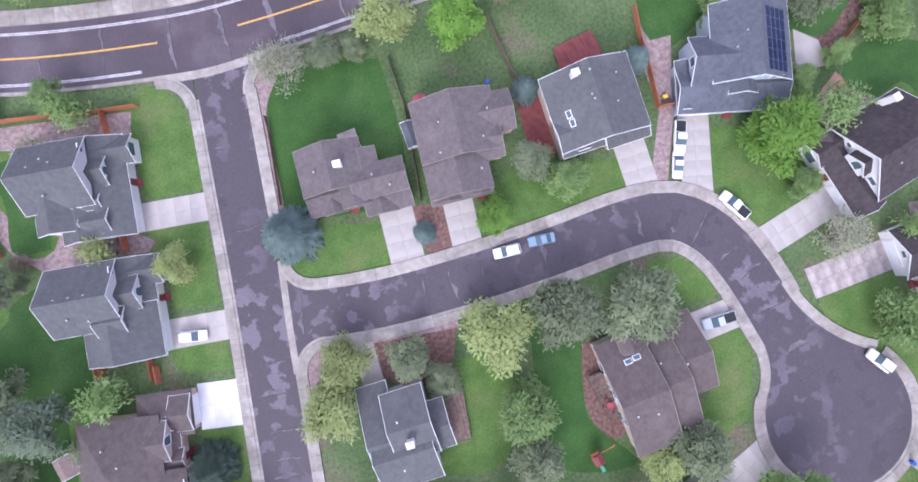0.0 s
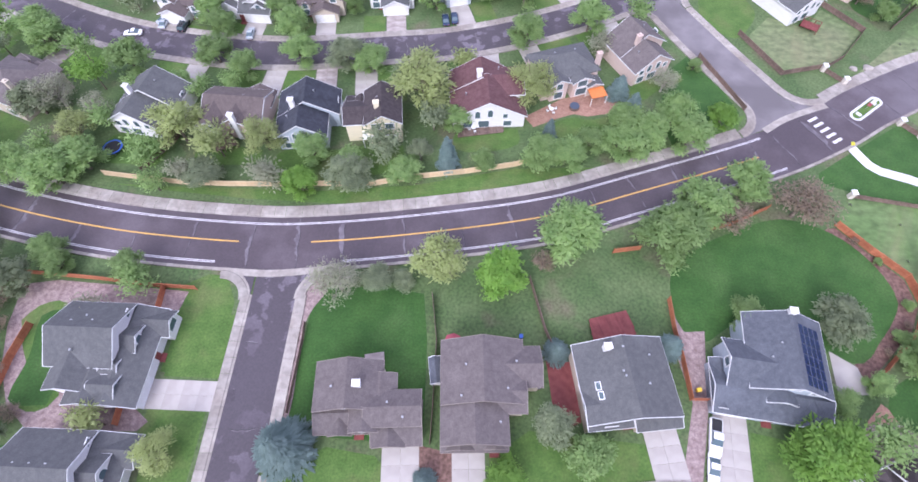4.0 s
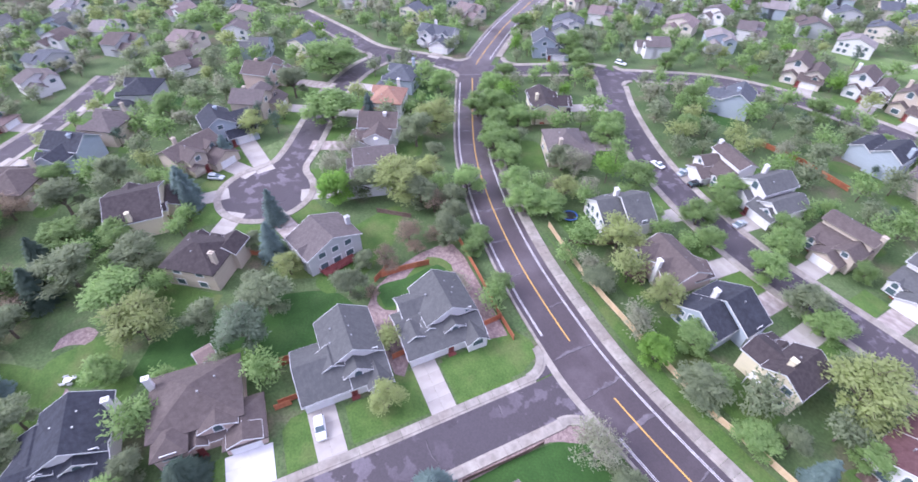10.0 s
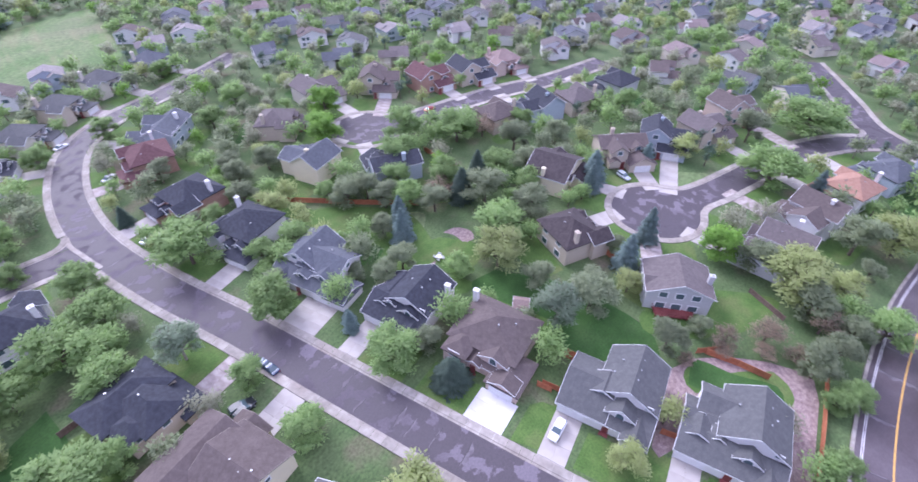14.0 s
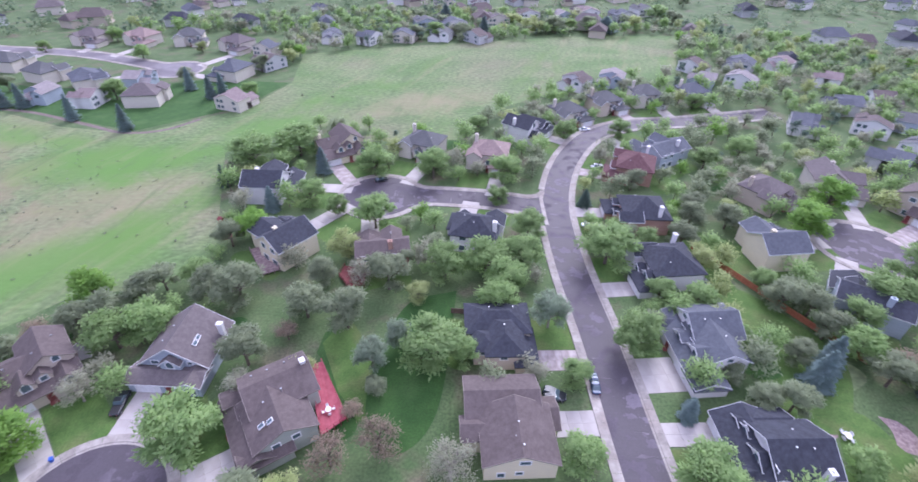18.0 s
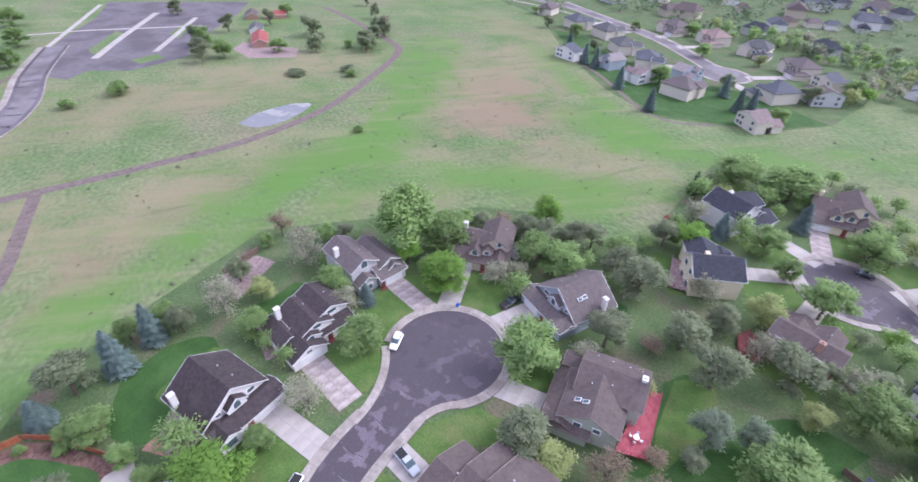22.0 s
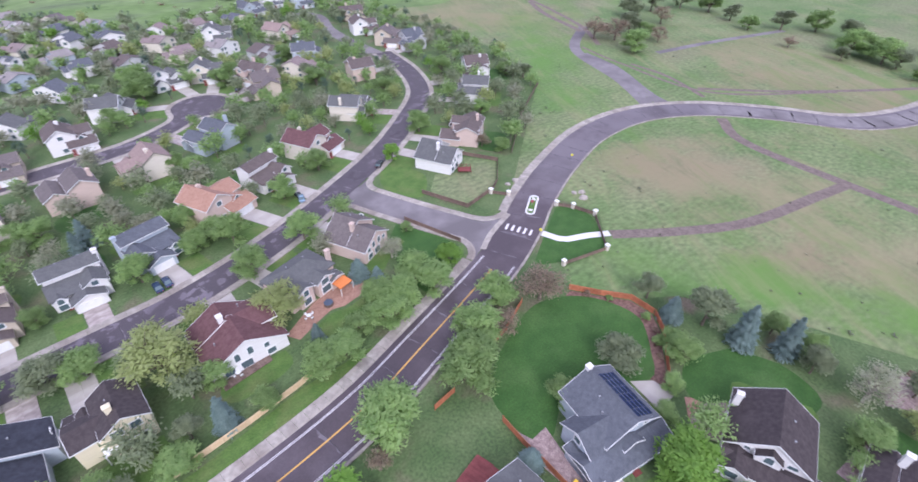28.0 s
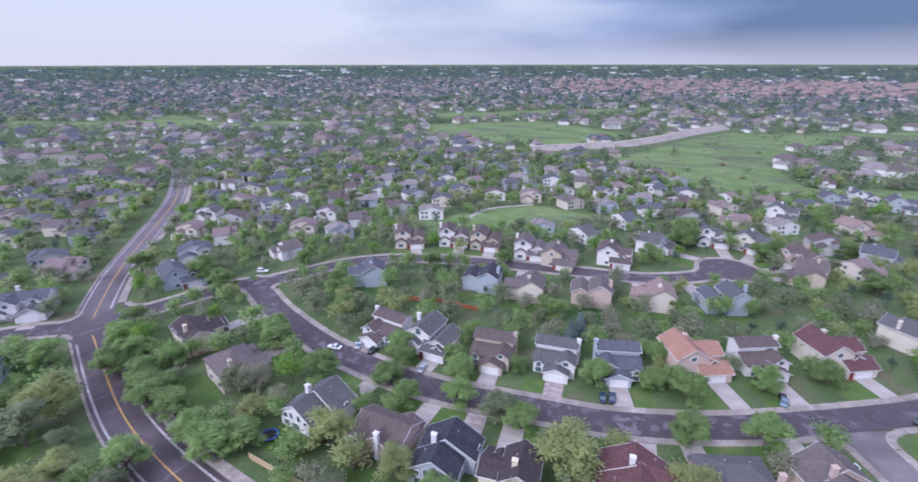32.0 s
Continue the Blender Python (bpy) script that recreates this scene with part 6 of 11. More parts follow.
road_k = Road([(318.8, -310.2), (253.1, -299.6), (204.1, -291.5), (148.8, -268.8)], 8.2, (141.3, -265.6, 12))


CORNERS = []


def corner(joint, u, v, hu, hv, z, mat, r=6.0, walk=1.5):
    """A rounded street corner: asphalt out to the arc, and kerb and footway round it. u and v: the ways of the two streets from their joint."""
    j, u, v = Vector((*joint, 0)), Vector((*u, 0)).normalized(), Vector((*v, 0)).normalized()
    s = abs(u.x * v.y - u.y * v.x)
    at = lambda k: j + u * ((hv + k) / s) + v * ((hu + k) / s)
    tip, c = at(0), at(r)
    p, q = tip + u * ((c - tip).dot(u)), tip + v * ((c - tip).dot(v))
    a, b = math.atan2(p.y - c.y, p.x - c.x), math.atan2(q.y - c.y, q.x - c.x)
    b += 2 * math.pi * round((a - b) / (2 * math.pi))
    n = 10
    way = [a + (b - a) * i / n for i in range(n + 1)]
    arc = lambda rr, zz: [(c.x + rr * math.cos(w), c.y + rr * math.sin(w), zz) for w in way]
    tagged(mesh_ob("road", [(tip.x, tip.y, z - 0.003)] + arc(r, z - 0.003), [(0, i + 1, i + 2) for i in range(n)], mat), "asphalt at a rounded street corner", "road", kind="structure")
    sh = Shape()
    prof = [(0.0, z + 0.006), (0.42, z + 0.03), (0.52, z + 0.13), (0.55 + walk, z + 0.14), (0.58 + walk, z - 0.1)]
    rows = [arc(r - o, zz) for o, zz in prof]
    for x, y in zip(rows, rows[1:]):
        sh.add(x + y, [(i, i + 1, n + 2 + i, n + 1 + i) for i in range(n)])
    tagged(sh.to("pavement", M["concrete"]), "pale concrete footway round a street corner", "pavement", kind="structure")
    CORNERS.append((tip, (p - tip).length))


def neck(road, z, mat, bends=(11.0, 11.0), walk=1.5):
    """Widens a street smoothly into its turning circle, with kerb and footway round both sides."""
    b, rad = Vector((road.bulb[0], road.bulb[1], 0)), road.bulb[2]
    u = (min(road.line, key=lambda p: abs((p - b).length - 17.0)) - b).normalized()
    for k, r in zip((-1, 1), bends):
        s = Vector((-u.y, u.x, 0)) * k
        far = math.sqrt((rad + r) ** 2 - (road.half + r) ** 2)
        c, tip = b + u * far + s * (road.half + r), b + u * math.sqrt(rad ** 2 - road.half ** 2) + s * road.half
        p, q = b + u * far + s * road.half, b + (c - b) * (rad / (rad + r))
        a0, a1 = math.atan2(p.y - c.y, p.x - c.x), math.atan2(q.y - c.y, q.x - c.x)
        a1 += 2 * math.pi * round((a0 - a1) / (2 * math.pi))
        n = 9
        turn = 0.12 if a1 > a0 else -0.12
        way = [a0 - turn * 0.3 + (a1 - a0 + turn * 1.3) * i / n for i in range(n + 1)]
        arc = lambda rr, zz: [(c.x + rr * math.cos(w), c.y + rr * math.sin(w), zz) for w in way]
        inner = tip - s * 1.5
        tagged(mesh_ob("road", [(inner.x, inner.y, z - 0.003)] + arc(r, z - 0.003), [(0, i + 1, i + 2) for i in range(n)], mat), "asphalt where a street widens into its turning circle", "road", kind="structure")
        sh = Shape()
        rows = [arc(r - o, zz) for o, zz in ((0.0, z + 0.003), (0.42, z + 0.026), (0.52, z + 0.126), (0.55 + walk, z + 0.136), (0.58 + walk, z - 0.1))]
        for x, y in zip(rows, rows[1:]):
            sh.add(x + y, [(i, i + 1, n + 2 + i, n + 1 + i) for i in range(n)])
        tagged(sh.to("pavement", M["concrete"]), "pale concrete footway round a turning circle", "pavement", kind="structure")
        CORNERS.append((tip, max((p - tip).length, (q - tip).length) * 0.86))


corner((-37.9, 45.5), (0.052, -0.999), (0.998, 0.068), 4.1, 5.9, 0.14, M["asphalt"], 6.5, 1.5)
corner((-37.9, 45.5), (0.052, -0.999), (-0.998, -0.068), 4.1, 5.9, 0.14, M["asphalt"], 6.5, 1.5)
corner((-35.8, -6.3), (1.0, -0.017), (0.009, -1.0), 4.1, 4.1, 0.128, M["asphalt"], 6, 1.5)
corner((-35.8, -6.3), (1.0, -0.017), (-0.009, 1.0), 4.1, 4.1, 0.128, M["asphalt"], 6, 1.5)
corner((-35.7, -130.1), (0.971, -0.24), (-0.235, -0.972), 4.1, 4.1, 0.056, M["asphalt"], 6, 1.5)
corner((-35.7, -130.1), (0.971, -0.24), (0.235, 0.972), 4.1, 4.1, 0.056, M["asphalt"], 6, 1.5)
corner((45.5, 131.0), (0.477, -0.879), (0.875, 0.485), 4.5, 4.3, 0.104, M["asphalt_dry"], 6, 1.5)
corner((45.5, 131.0), (0.477, -0.879), (-0.875, -0.485), 4.5, 4.3, 0.104, M["asphalt_dry"], 6, 1.5)
corner((73.7, 79.1), (-0.477, 0.879), (0.879, 0.476), 4.5, 5.9, 0.104, M["asphalt_dry"], 8, 1.5)
corner((73.7, 79.1), (-0.477, 0.879), (-0.879, -0.476), 4.5, 5.9, 0.104, M["asphalt_dry"], 8, 1.5)
corner((-174.7, 82.5), (-0.808, -0.589), (0.789, -0.615), 4.1, 5.9, 0.068, M["asphalt"], 6, 1.5)
corner((-174.7, 82.5), (-0.808, -0.589), (-0.789, 0.615), 4.1, 5.9, 0.068, M["asphalt"], 6, 1.5)
corner((-177.0, 84.3), (0.407, 0.914), (0.789, -0.615), 4.3, 5.9, 0.116, M["asphalt"], 6, 1.5)
corner((-177.0, 84.3), (0.407, 0.914), (-0.789, 0.615), 4.3, 5.9, 0.116, M["asphalt"], 6, 1.5)
corner((-206.6, 55.5), (0.542, -0.841), (-0.797, -0.605), 4.1, 4.1, 0.08, M["asphalt"], 5, 1.5)
corner((-206.6, 55.5), (0.542, -0.841), (0.797, 0.605), 4.1, 4.1, 0.08, M["asphalt"], 5, 1.5)
corner((-152.0, 128.5), (0.462, 0.887), (0.902, -0.431), 4.1, 4.3, 0.092, M["asphalt"], 5, 1.5)
corner((-152.0, 128.5), (0.462, 0.887), (-0.902, 0.431), 4.1, 4.3, 0.092, M["asphalt"], 5, 1.5)
neck(road_c, 0.128, M["asphalt"], (24.0, 12.0), 1.2)
neck(road_f, 0.092, M["asphalt"], (10.0, 10.0))
neck(road_g, 0.08, M["asphalt"], (10.0, 10.0))
neck(road_i, 0.056, M["asphalt"], (10.0, 10.0))
neck(road_j, 0.044, M["asphalt"], (10.0, 10.0))
neck(road_k, 0.032, M["asphalt_dry"], (10.0, 10.0))


def pavement(road, z, name, label, mat, kerb=True, walk=1.5, right_walk=None):
    """Carriageway with gutters, kerbs and attached footways, left out where another road passes."""
    others = [r for r in ROADS if r is not road]
    me_line, side, half = road.line, road.side, road.half
    car_way = ribbon(me_line, side, half, -half, z, name, mat)
    tagged(car_way, label, "road", kind="structure")
    if road.bulb:
        bx, by, br = road.bulb
        n = 48
        ring = [(bx + br * math.cos(2 * math.pi * i / n), by + br * math.sin(2 * math.pi * i / n)) for i in range(n)]
        disc = mesh_ob("road", [(x, y, z + 0.004) for x, y in ring], [tuple(range(n))], mat)
        tagged(disc, "round wet asphalt turning circle at the end of a street", "road", kind="structure")
    if not kerb:
        return
    v, f, k = [], [], 0

    def strip(line, sd, h0, sign, own, walk=walk):
        prof = [(0.0, z + 0.006), (0.42, z + 0.03), (0.52, z + 0.13), (0.55 + walk, z + 0.14), (0.58 + walk, z - 0.1)]
        for i in range(len(line) - 1):
            mid = (line[i] + line[i + 1]) / 2 + (sd[i] + sd[i + 1]) / 2 * sign * (h0 + walk * 0.6)
            if any(o.near(mid) < 0.3 for o in others) or any((mid - tip).length < cut for tip, cut in CORNERS):
                continue
            if own and road.bulb and math.hypot(mid.x - road.bulb[0], mid.y - road.bulb[1]) < road.bulb[2] + walk:
                continue
            if not own and min((a.x - mid.x) ** 2 + (a.y - mid.y) ** 2 for a in me_line) ** 0.5 < half + walk * 0.6:
                continue
            a0, b0 = line[i], line[i + 1]
            gap = (b0 - a0).normalized() * 0.02
            base = len(v)
            for p, s in ((a0 + gap, sd[i]), (b0 - gap, sd[i + 1])):
                for o, zz in prof:
                    q = p + s * sign * (h0 + o)
                    v.append((q.x, q.y, zz))
            m = len(prof)
            for j in range(m - 1):
                quad = (base + j, base + j + 1, base + m + j + 1, base + m + j)
                f.append(quad if sign > 0 else tuple(reversed(quad)))

    strip(me_line, side, half, 1, True)
    strip(me_line, side, half, -1, True, walk if right_walk is None else right_walk)
    if road.bulb:
        n = int(2 * math.pi * road.bulb[2] / 2.0)
        cl = [Vector((road.bulb[0] + road.bulb[2] * math.cos(2 * math.pi * i / n), road.bulb[1] + road.bulb[2] * math.sin(2 * math.pi * i / n), 0)) for i in range(n + 1)]
        cs = [Vector((math.cos(2 * math.pi * i / n), math.sin(2 * math.pi * i / n), 0)) for i in range(n + 1)]
        strip(cl, cs, 0.0, 1, False)
    tagged(mesh_ob("pavement", v, f, M["concrete"]), "pale concrete footway slabs with kerb and gutter", "pavement", kind="structure")


pavement(road_a, 0.152, "road", "dark wet asphalt road with yellow centre line", M["asphalt_main"], walk=2.2, right_walk=0.12)
pavement(road_b, 0.140, "road", "residential street of dark wet asphalt, partly dried", M["asphalt"])
pavement(road_c, 0.128, "road", "residential street of dark wet asphalt, partly dried", M["asphalt"])
pavement(road_d, 0.116, "road", "residential street of dark wet asphalt, partly dried", M["asphalt"])
pavement(road_e, 0.104, "road", "residential street of pale dry asphalt", M["asphalt_dry"])
pavement(road_f, 0.092, "road", "residential street of dark wet asphalt, partly dried", M["asphalt"])
pavement(road_g, 0.080, "road", "residential street of dark wet asphalt, partly dried", M["asphalt"])
pavement(road_h, 0.068, "road", "residential street of dark wet asphalt, partly dried", M["asphalt"])
pavement(road_i, 0.056, "road", "residential street of dark wet asphalt, partly dried", M["asphalt"])
pavement(road_j, 0.044, "road", "residential street of dark wet asphalt, partly dried", M["asphalt"])
pavement(road_k, 0.032, "road", "residential street of pale dry asphalt", M["asphalt_dry"])


def mouth_pan(pts, width, z):
    """A shallow concrete channel across the mouth of a side street."""
    line = curve(pts, 2.0)
    tagged(ribbon(line, sides(line), width / 2, -width / 2, z, "gutter", M["concrete"]), "pale concrete drainage channel across a street mouth", "gutter", kind="structure")


mouth_pan([(-48.4, 38.4), (-42.0, 38.3), (-37.6, 38.5), (-32.0, 39.3), (-26.8, 40.3)], 1.5, 0.158)
mouth_pan([(-31.2, 3.6), (-31.3, -2.0), (-31.4, -8.0), (-31.3, -16.2)], 1.2, 0.149)
mouth_pan([(-31.0, -121.0), (-31.2, -128.0), (-31.6, -136.0), (-33.0, -140.0)], 1.2, 0.149)
mouth_pan([(65.0, 80.6), (70.0, 84.2), (75.5, 87.0), (81.5, 89.6)], 1.6, 0.162)


def cracks(road, z, seed, gap=(2.2, 6.5), full=False):
    """Pale dried bands beside the cracks that cross the wet asphalt, and the dark sealed cracks themselves."""
    rng = random.Random(seed)
    pale, dark = Shape(), Shape()
    far, nxt = 0.0, 3.0
    for i in range(1, len(road.line)):
        far += (road.line[i] - road.line[i - 1]).length
        if far < nxt:
            continue
        nxt = far + rng.uniform(*gap)
        d = (road.line[i] - road.line[i - 1]).normalized() * rng.choice((-1, 1))
        a, b = sorted((rng.uniform(-1, 1), rng.choice((-1, 1)) * rng.uniform(0.5, 1.0)))
        if full:
            a, b = rng.choice(((-1, 1), (-1, 1), (-1, 0.1), (-0.1, 1)))
        n, off = max(9, int((b - a) * road.half / 0.45)), rng.uniform(-0.3, 0.3)
        wide = rng.uniform(0.2, 1.2)
        pts, w = [], wide * 0.5
        for k in range(n + 1):
            t = a + (b - a) * k / n
            off += rng.uniform(-0.13, 0.13)
            w = min(wide, max(0.05, w + rng.uniform(-0.45, 0.45) * wide))
            pts.append((road.line[i] + road.side[i] * road.half * 0.97 * t + d * off, w * min(1.0, 4 * min(k + 0.2, n - k + 0.2) / n)))
        for (p, u), (q, w) in zip(pts, pts[1:]):
            pale.add([(p.x, p.y, z), (q.x, q.y, z), (q.x + d.x * w, q.y + d.y * w, z), (p.x + d.x * u, p.y + d.y * u, z)], [(0, 1, 2, 3) if d.cross(q - p).z < 0 else (3, 2, 1, 0)])
            g = d * 0.11
            dark.add([(p.x - g.x, p.y - g.y, z + 0.003), (q.x - g.x, q.y - g.y, z + 0.003), (q.x, q.y, z + 0.003), (p.x, p.y, z + 0.003)], [(0, 1, 2, 3) if d.cross(q - p).z < 0 else (3, 2, 1, 0)])
    tagged(pale.to("road_stains", M["asphalt_pale"]), "pale dried bands across the wet asphalt", "road", kind="stuff")
    tagged(dark.to("road_cracks", M["tar"]), "dark sealed cracks across the asphalt", "road", kind="stuff")


cracks(road_a, 0.158, 0, (5.0, 11.0), True)
cracks(road_b, 0.146, 1)
cracks(road_c, 0.134, 2)
cracks(road_d, 0.122, 3)
cracks(road_f, 0.098, 5)
cracks(road_g, 0.086, 6)
cracks(road_h, 0.074, 7)
cracks(road_i, 0.062, 8)
cracks(road_j, 0.050, 9)


# ---- houses, each with the length of its driveway ----
DRIVES = []


def home(length, worn, x, y, yaw, w, d, style, roof, wall, flip, **more):
    if style not in PLANS and math.hypot(x, y) > 110:
        w, d = w * 1.14, d * 1.14
    h = house(x, y, yaw, w, d, style, roof, wall, flip, **more)
    if length:
        DRIVES.append((h, style, w, d, flip, length, worn))
    return h


home(13.2, 0, -61.2, 20.2, 91, 16, 16.5, "corner_gables", "grey", "white", 1, seed=0)
home(12.6, 0, -59.7, -0.7, 91, 15, 16, "twin_gables", "grey", "white", 1, seed=1)
home(11.1, 2, -57.4, -25.1, 88, 15, 15, "hipped_porch", "brown", "pink", 1, seed=2)
home(13.2, 0, -59.7, -46.0, 90, 14.5, 15.5, "steep_gable", "navy", "white", 1, seed=3)
home(10.1, 0, -56.1, -71.3, 93, 15, 15, "broad_wings", "slate", "white", 1, seed=4)
home(11.4, 0, -56.6, -97.0, 94, 14, 15, "hip", "navy", "white", 1, seed=5)
home(12.0, 0, -57.8, -122.8, 86, 14, 15, "hip", "navy", "brick", -1, seed=6)
home(11.5, 1, -65.0, -151.9, 67, 14, 14, "hip", "red", "brick", 1, seed=7)
home(16.2, 0, -79.6, -165.4, 29, 14, 14, "cross", "slate", "blue", 1, seed=8)
home(11.1, 0, -15.6, 15.0, 5, 17, 13, "stepped_gables", "taupe", "beige", 1, seed=9)
home(11.4, 0, 2.8, 18.4, 4, 13.5, 16, "cross_ridge", "taupe", "tan", 1, seed=10)
home(9.3, 0, 26.4, 20.5, 9, 14, 16, "broad_gable", "grey", "tan", 1, seed=11)
home(15.2, 0, 49.8, 23.7, -6, 17, 16, "blue_gables", "slate", "blue", 1, seed=12)
home(16.9, 0, 71.3, 5.0, -67, 14.5, 16, "tall", "dark", "white", 1, seed=13)
home(14.8, 1, 81.5, -14.5, -78, 14, 15, "three_gables", "dark", "white", 1, seed=14)
home(16.9, 1, 93.7, -34.5, -80, 13.5, 16, "split", "taupe", "grey", 1, seed=15)
home(18.8, 0, 83.2, -65.1, -137, 14, 14, "deep", "brown", "tan", 1, seed=16)
home(12.7, 0, 55.8, -70.0, 176, 15, 16, "tall", "taupe", "blue", -1, seed=17)
home(12.1, 0, 33.2, -55.3, 121, 19.5, 13.4, "long_ridge", "brown", "sage", 1, seed=18)
home(14.0, 0, 27.2, -26.8, 103, 13, 15, "west_gables", "brown", "tan", 1, seed=19)
home(11.4, 0, -13.4, -27.0, -172, 13, 12, "stacked_blocks", "grey", "grey", 1, seed=20)
home(12.7, 0, -12.0, -51.4, -89, 16, 15, "cream_gable", "brown", "cream", 1, seed=21, stack="cream")
home(12.8, 1, -12.3, -74.3, -90, 14, 14, "navy_hips", "navy", "tan", 1, seed=22, stack="tan")
home(11.6, 0, -8.7, -114.7, -12, 14, 13, "hip", "navy", "white", 1, seed=23)
home(15.1, 0, 17.3, -105.9, 7, 14, 13, "cross", "brown", "brick", 1, seed=24, stack="brick")
home(18.5, 0, 44.1, -110.5, -40, 14, 13, "gable", "navy", "cream", 1, seed=25, two=6.4, stack="cream")
home(17.3, 0, 55.7, -140.6, -94, 14, 13, "gable", "navy", "white", 1, seed=26, two=6.4)
home(17.3, 1, 38.9, -167.8, -149, 14, 13, "deep", "brown", "cream", 1, seed=27, stack="cream")
home(15.1, 0, 7.8, -167.6, 156, 14, 13, "hip", "grey", "beige", 1, seed=28, stack="beige")
home(14.6, 0, -16.6, -159.8, 167, 14, 13, "hip", "pink", "beige", 1, seed=29, stack="beige")
home(11.4, 0, -33.8, -184.3, -127, 14, 13, "split", "navy", "white", 1, seed=30)
home(5.6, 0, -53.8, -198.9, -152, 13, 13, "hip", "grey", "beige", 1, seed=31, near=False, stack="beige")
home(7.6, 1, -73.0, -211.5, -157, 13, 13, "hip", "grey", "tan", 1, seed=32, near=False, stack="tan")
home(12.6, 0, -94.1, -220.0, -173, 13, 13, "hip", "grey", "beige", 1, seed=33, near=False, stack="beige")
home(10.7, 0, -117.6, -222.6, -171, 13, 13, "hip", "slate", "beige", 1, seed=34, near=False, stack="beige")
home(13.8, 0, -75.2, 77.6, 173, 14, 13, "clerestory_rear", "grey", "white", 1, seed=35)
home(14.2, 0, -54.7, 76.3, 178, 14, 13, "stepped_rear", "brown", "pink", 1, seed=36, stack="white")
home(15.5, 1, -38.5, 76.2, -173, 14, 13, "clerestory_rear", "navy", "blue", 1, seed=37, stack="white")
home(16.4, 0, -23.8, 77.8, -172, 12, 12, "gable", "dark", "cream", 1, seed=38, two=6.4, stack="cream")
home(12.6, 0, 0.9, 85.2, -174, 14, 14, "white_rear", "red", "white", 1, seed=39)
home(11.8, 0, 19.5, 93.9, -159, 14, 12, "patio_bays", "grey", "pink", 1, seed=40, stack="pink")
home(10.6, 0, 38.2, 102.2, -150, 14, 12, "clerestory_rear", "taupe", "pink", 1, seed=41, stack="pink")
home(15.3, 1, -108.1, 82.9, 160, 14, 13, "hip", "taupe", "tan", 1, seed=42, stack="tan")
home(16.3, 0, -133.3, 91.1, 160, 13, 13, "cross", "dark", "cream", 1, seed=43, stack="cream")
home(4.7, 0, -80.1, 117.0, -8, 13, 13, "clerestory_front", "brown", "white", -1, seed=44)
home(8.6, 0, -63.6, 118.6, -2, 12.5, 12.5, "split", "grey", "white", 1, seed=45)
home(9.2, 0, -44.1, 119.9, 7, 12.5, 13, "clerestory_front", "brown", "tan", 1, seed=46, stack="tan")
home(10.4, 1, -25.9, 124.0, 7, 13, 13.5, "clerestory_front", "grey", "white", 1, seed=47)
home(12.2, 0, -8.8, 129.2, 18, 13, 13.5, "clerestory_front", "slate", "blue", -1, seed=48, stack="blue")
home(15.0, 0, 11.1, 140.1, 30, 13, 13, "gable", "orange", "pink", 1, seed=49, two=6.4, stack="pink")
home(13.9, 0, 28.4, 148.5, 28, 13.5, 13, "clerestory_front", "brown", "white", 1, seed=50)
home(12.3, 0, 49.0, 159.7, 31, 13, 13, "gable", "red", "beige", 1, seed=51, two=6.4, stack="beige")
home(13.4, 1, 75.1, 182.5, 49, 13, 13, "split", "grey", "beige", 1, seed=52, stack="beige")
home(12.0, 0, 81.7, 127.2, -148, 16, 14, "clerestory_rear", "grey", "white", 1, seed=53)
home(16.8, 0, 99.4, 138.5, -137, 13, 12, "cross", "brown", "pink", 1, seed=54, stack="pink")
home(14.9, 0, 125.5, 168.0, -132, 13, 12, "split", "grey", "white", 1, seed=55)
home(20.1, 0, 141.9, 188.8, -110, 13, 12, "gable", "brown", "white", 1, seed=56, two=6.4)
home(12.2, 1, -111.8, 152.2, -144, 12.5, 12, "gable", "slate", "blue", 1, seed=57, two=6.3, near=False, stack="blue")
home(15.4, 0, -66.5, 167.1, -171, 12.5, 12, "split", "navy", "blue", 1, seed=58, two=6.3, near=False, stack="blue")
home(18.9, 0, -48.6, 166.6, -169, 12.5, 12, "gable", "taupe", "beige", 1, seed=59, two=6.3, near=False, stack="beige")
home(16.9, 0, -24.6, 172.8, -170, 12.5, 12, "split", "taupe", "pink", 1, seed=60, two=6.3, near=False, stack="pink")
home(14.6, 0, -3.3, 178.8, -169, 12.5, 12, "gable", "pink", "beige", 1, seed=61, two=6.3, near=False, stack="beige")
home(17.5, 1, 19.9, 186.5, -154, 12.5, 12, "split", "slate", "blue", 1, seed=62, two=6.3, near=False, stack="blue")
home(9.4, 0, -117.8, 196.8, 29, 12.5, 12, "split", "brown", "beige", 1, seed=63, two=6.3, near=False, stack="beige")
home(13.4, 0, -98.8, 207.7, 21, 12.5, 12, "split", "brown", "white", 1, seed=64, two=6.3, near=False)
home(10.5, 0, -82.0, 209.3, 10, 12.5, 12, "split", "brown", "tan", 1, seed=65, two=6.3, near=False, stack="tan")
home(4.0, 0, -58.7, 206.8, 11, 12.5, 12, "split", "taupe", "white", 1, seed=66, two=6.3, near=False)
home(0, 1, -43.9, 201.8, 1, 12.5, 12, "gable", "taupe", "tan", 1, seed=67, two=6.3, near=False, stack="tan")
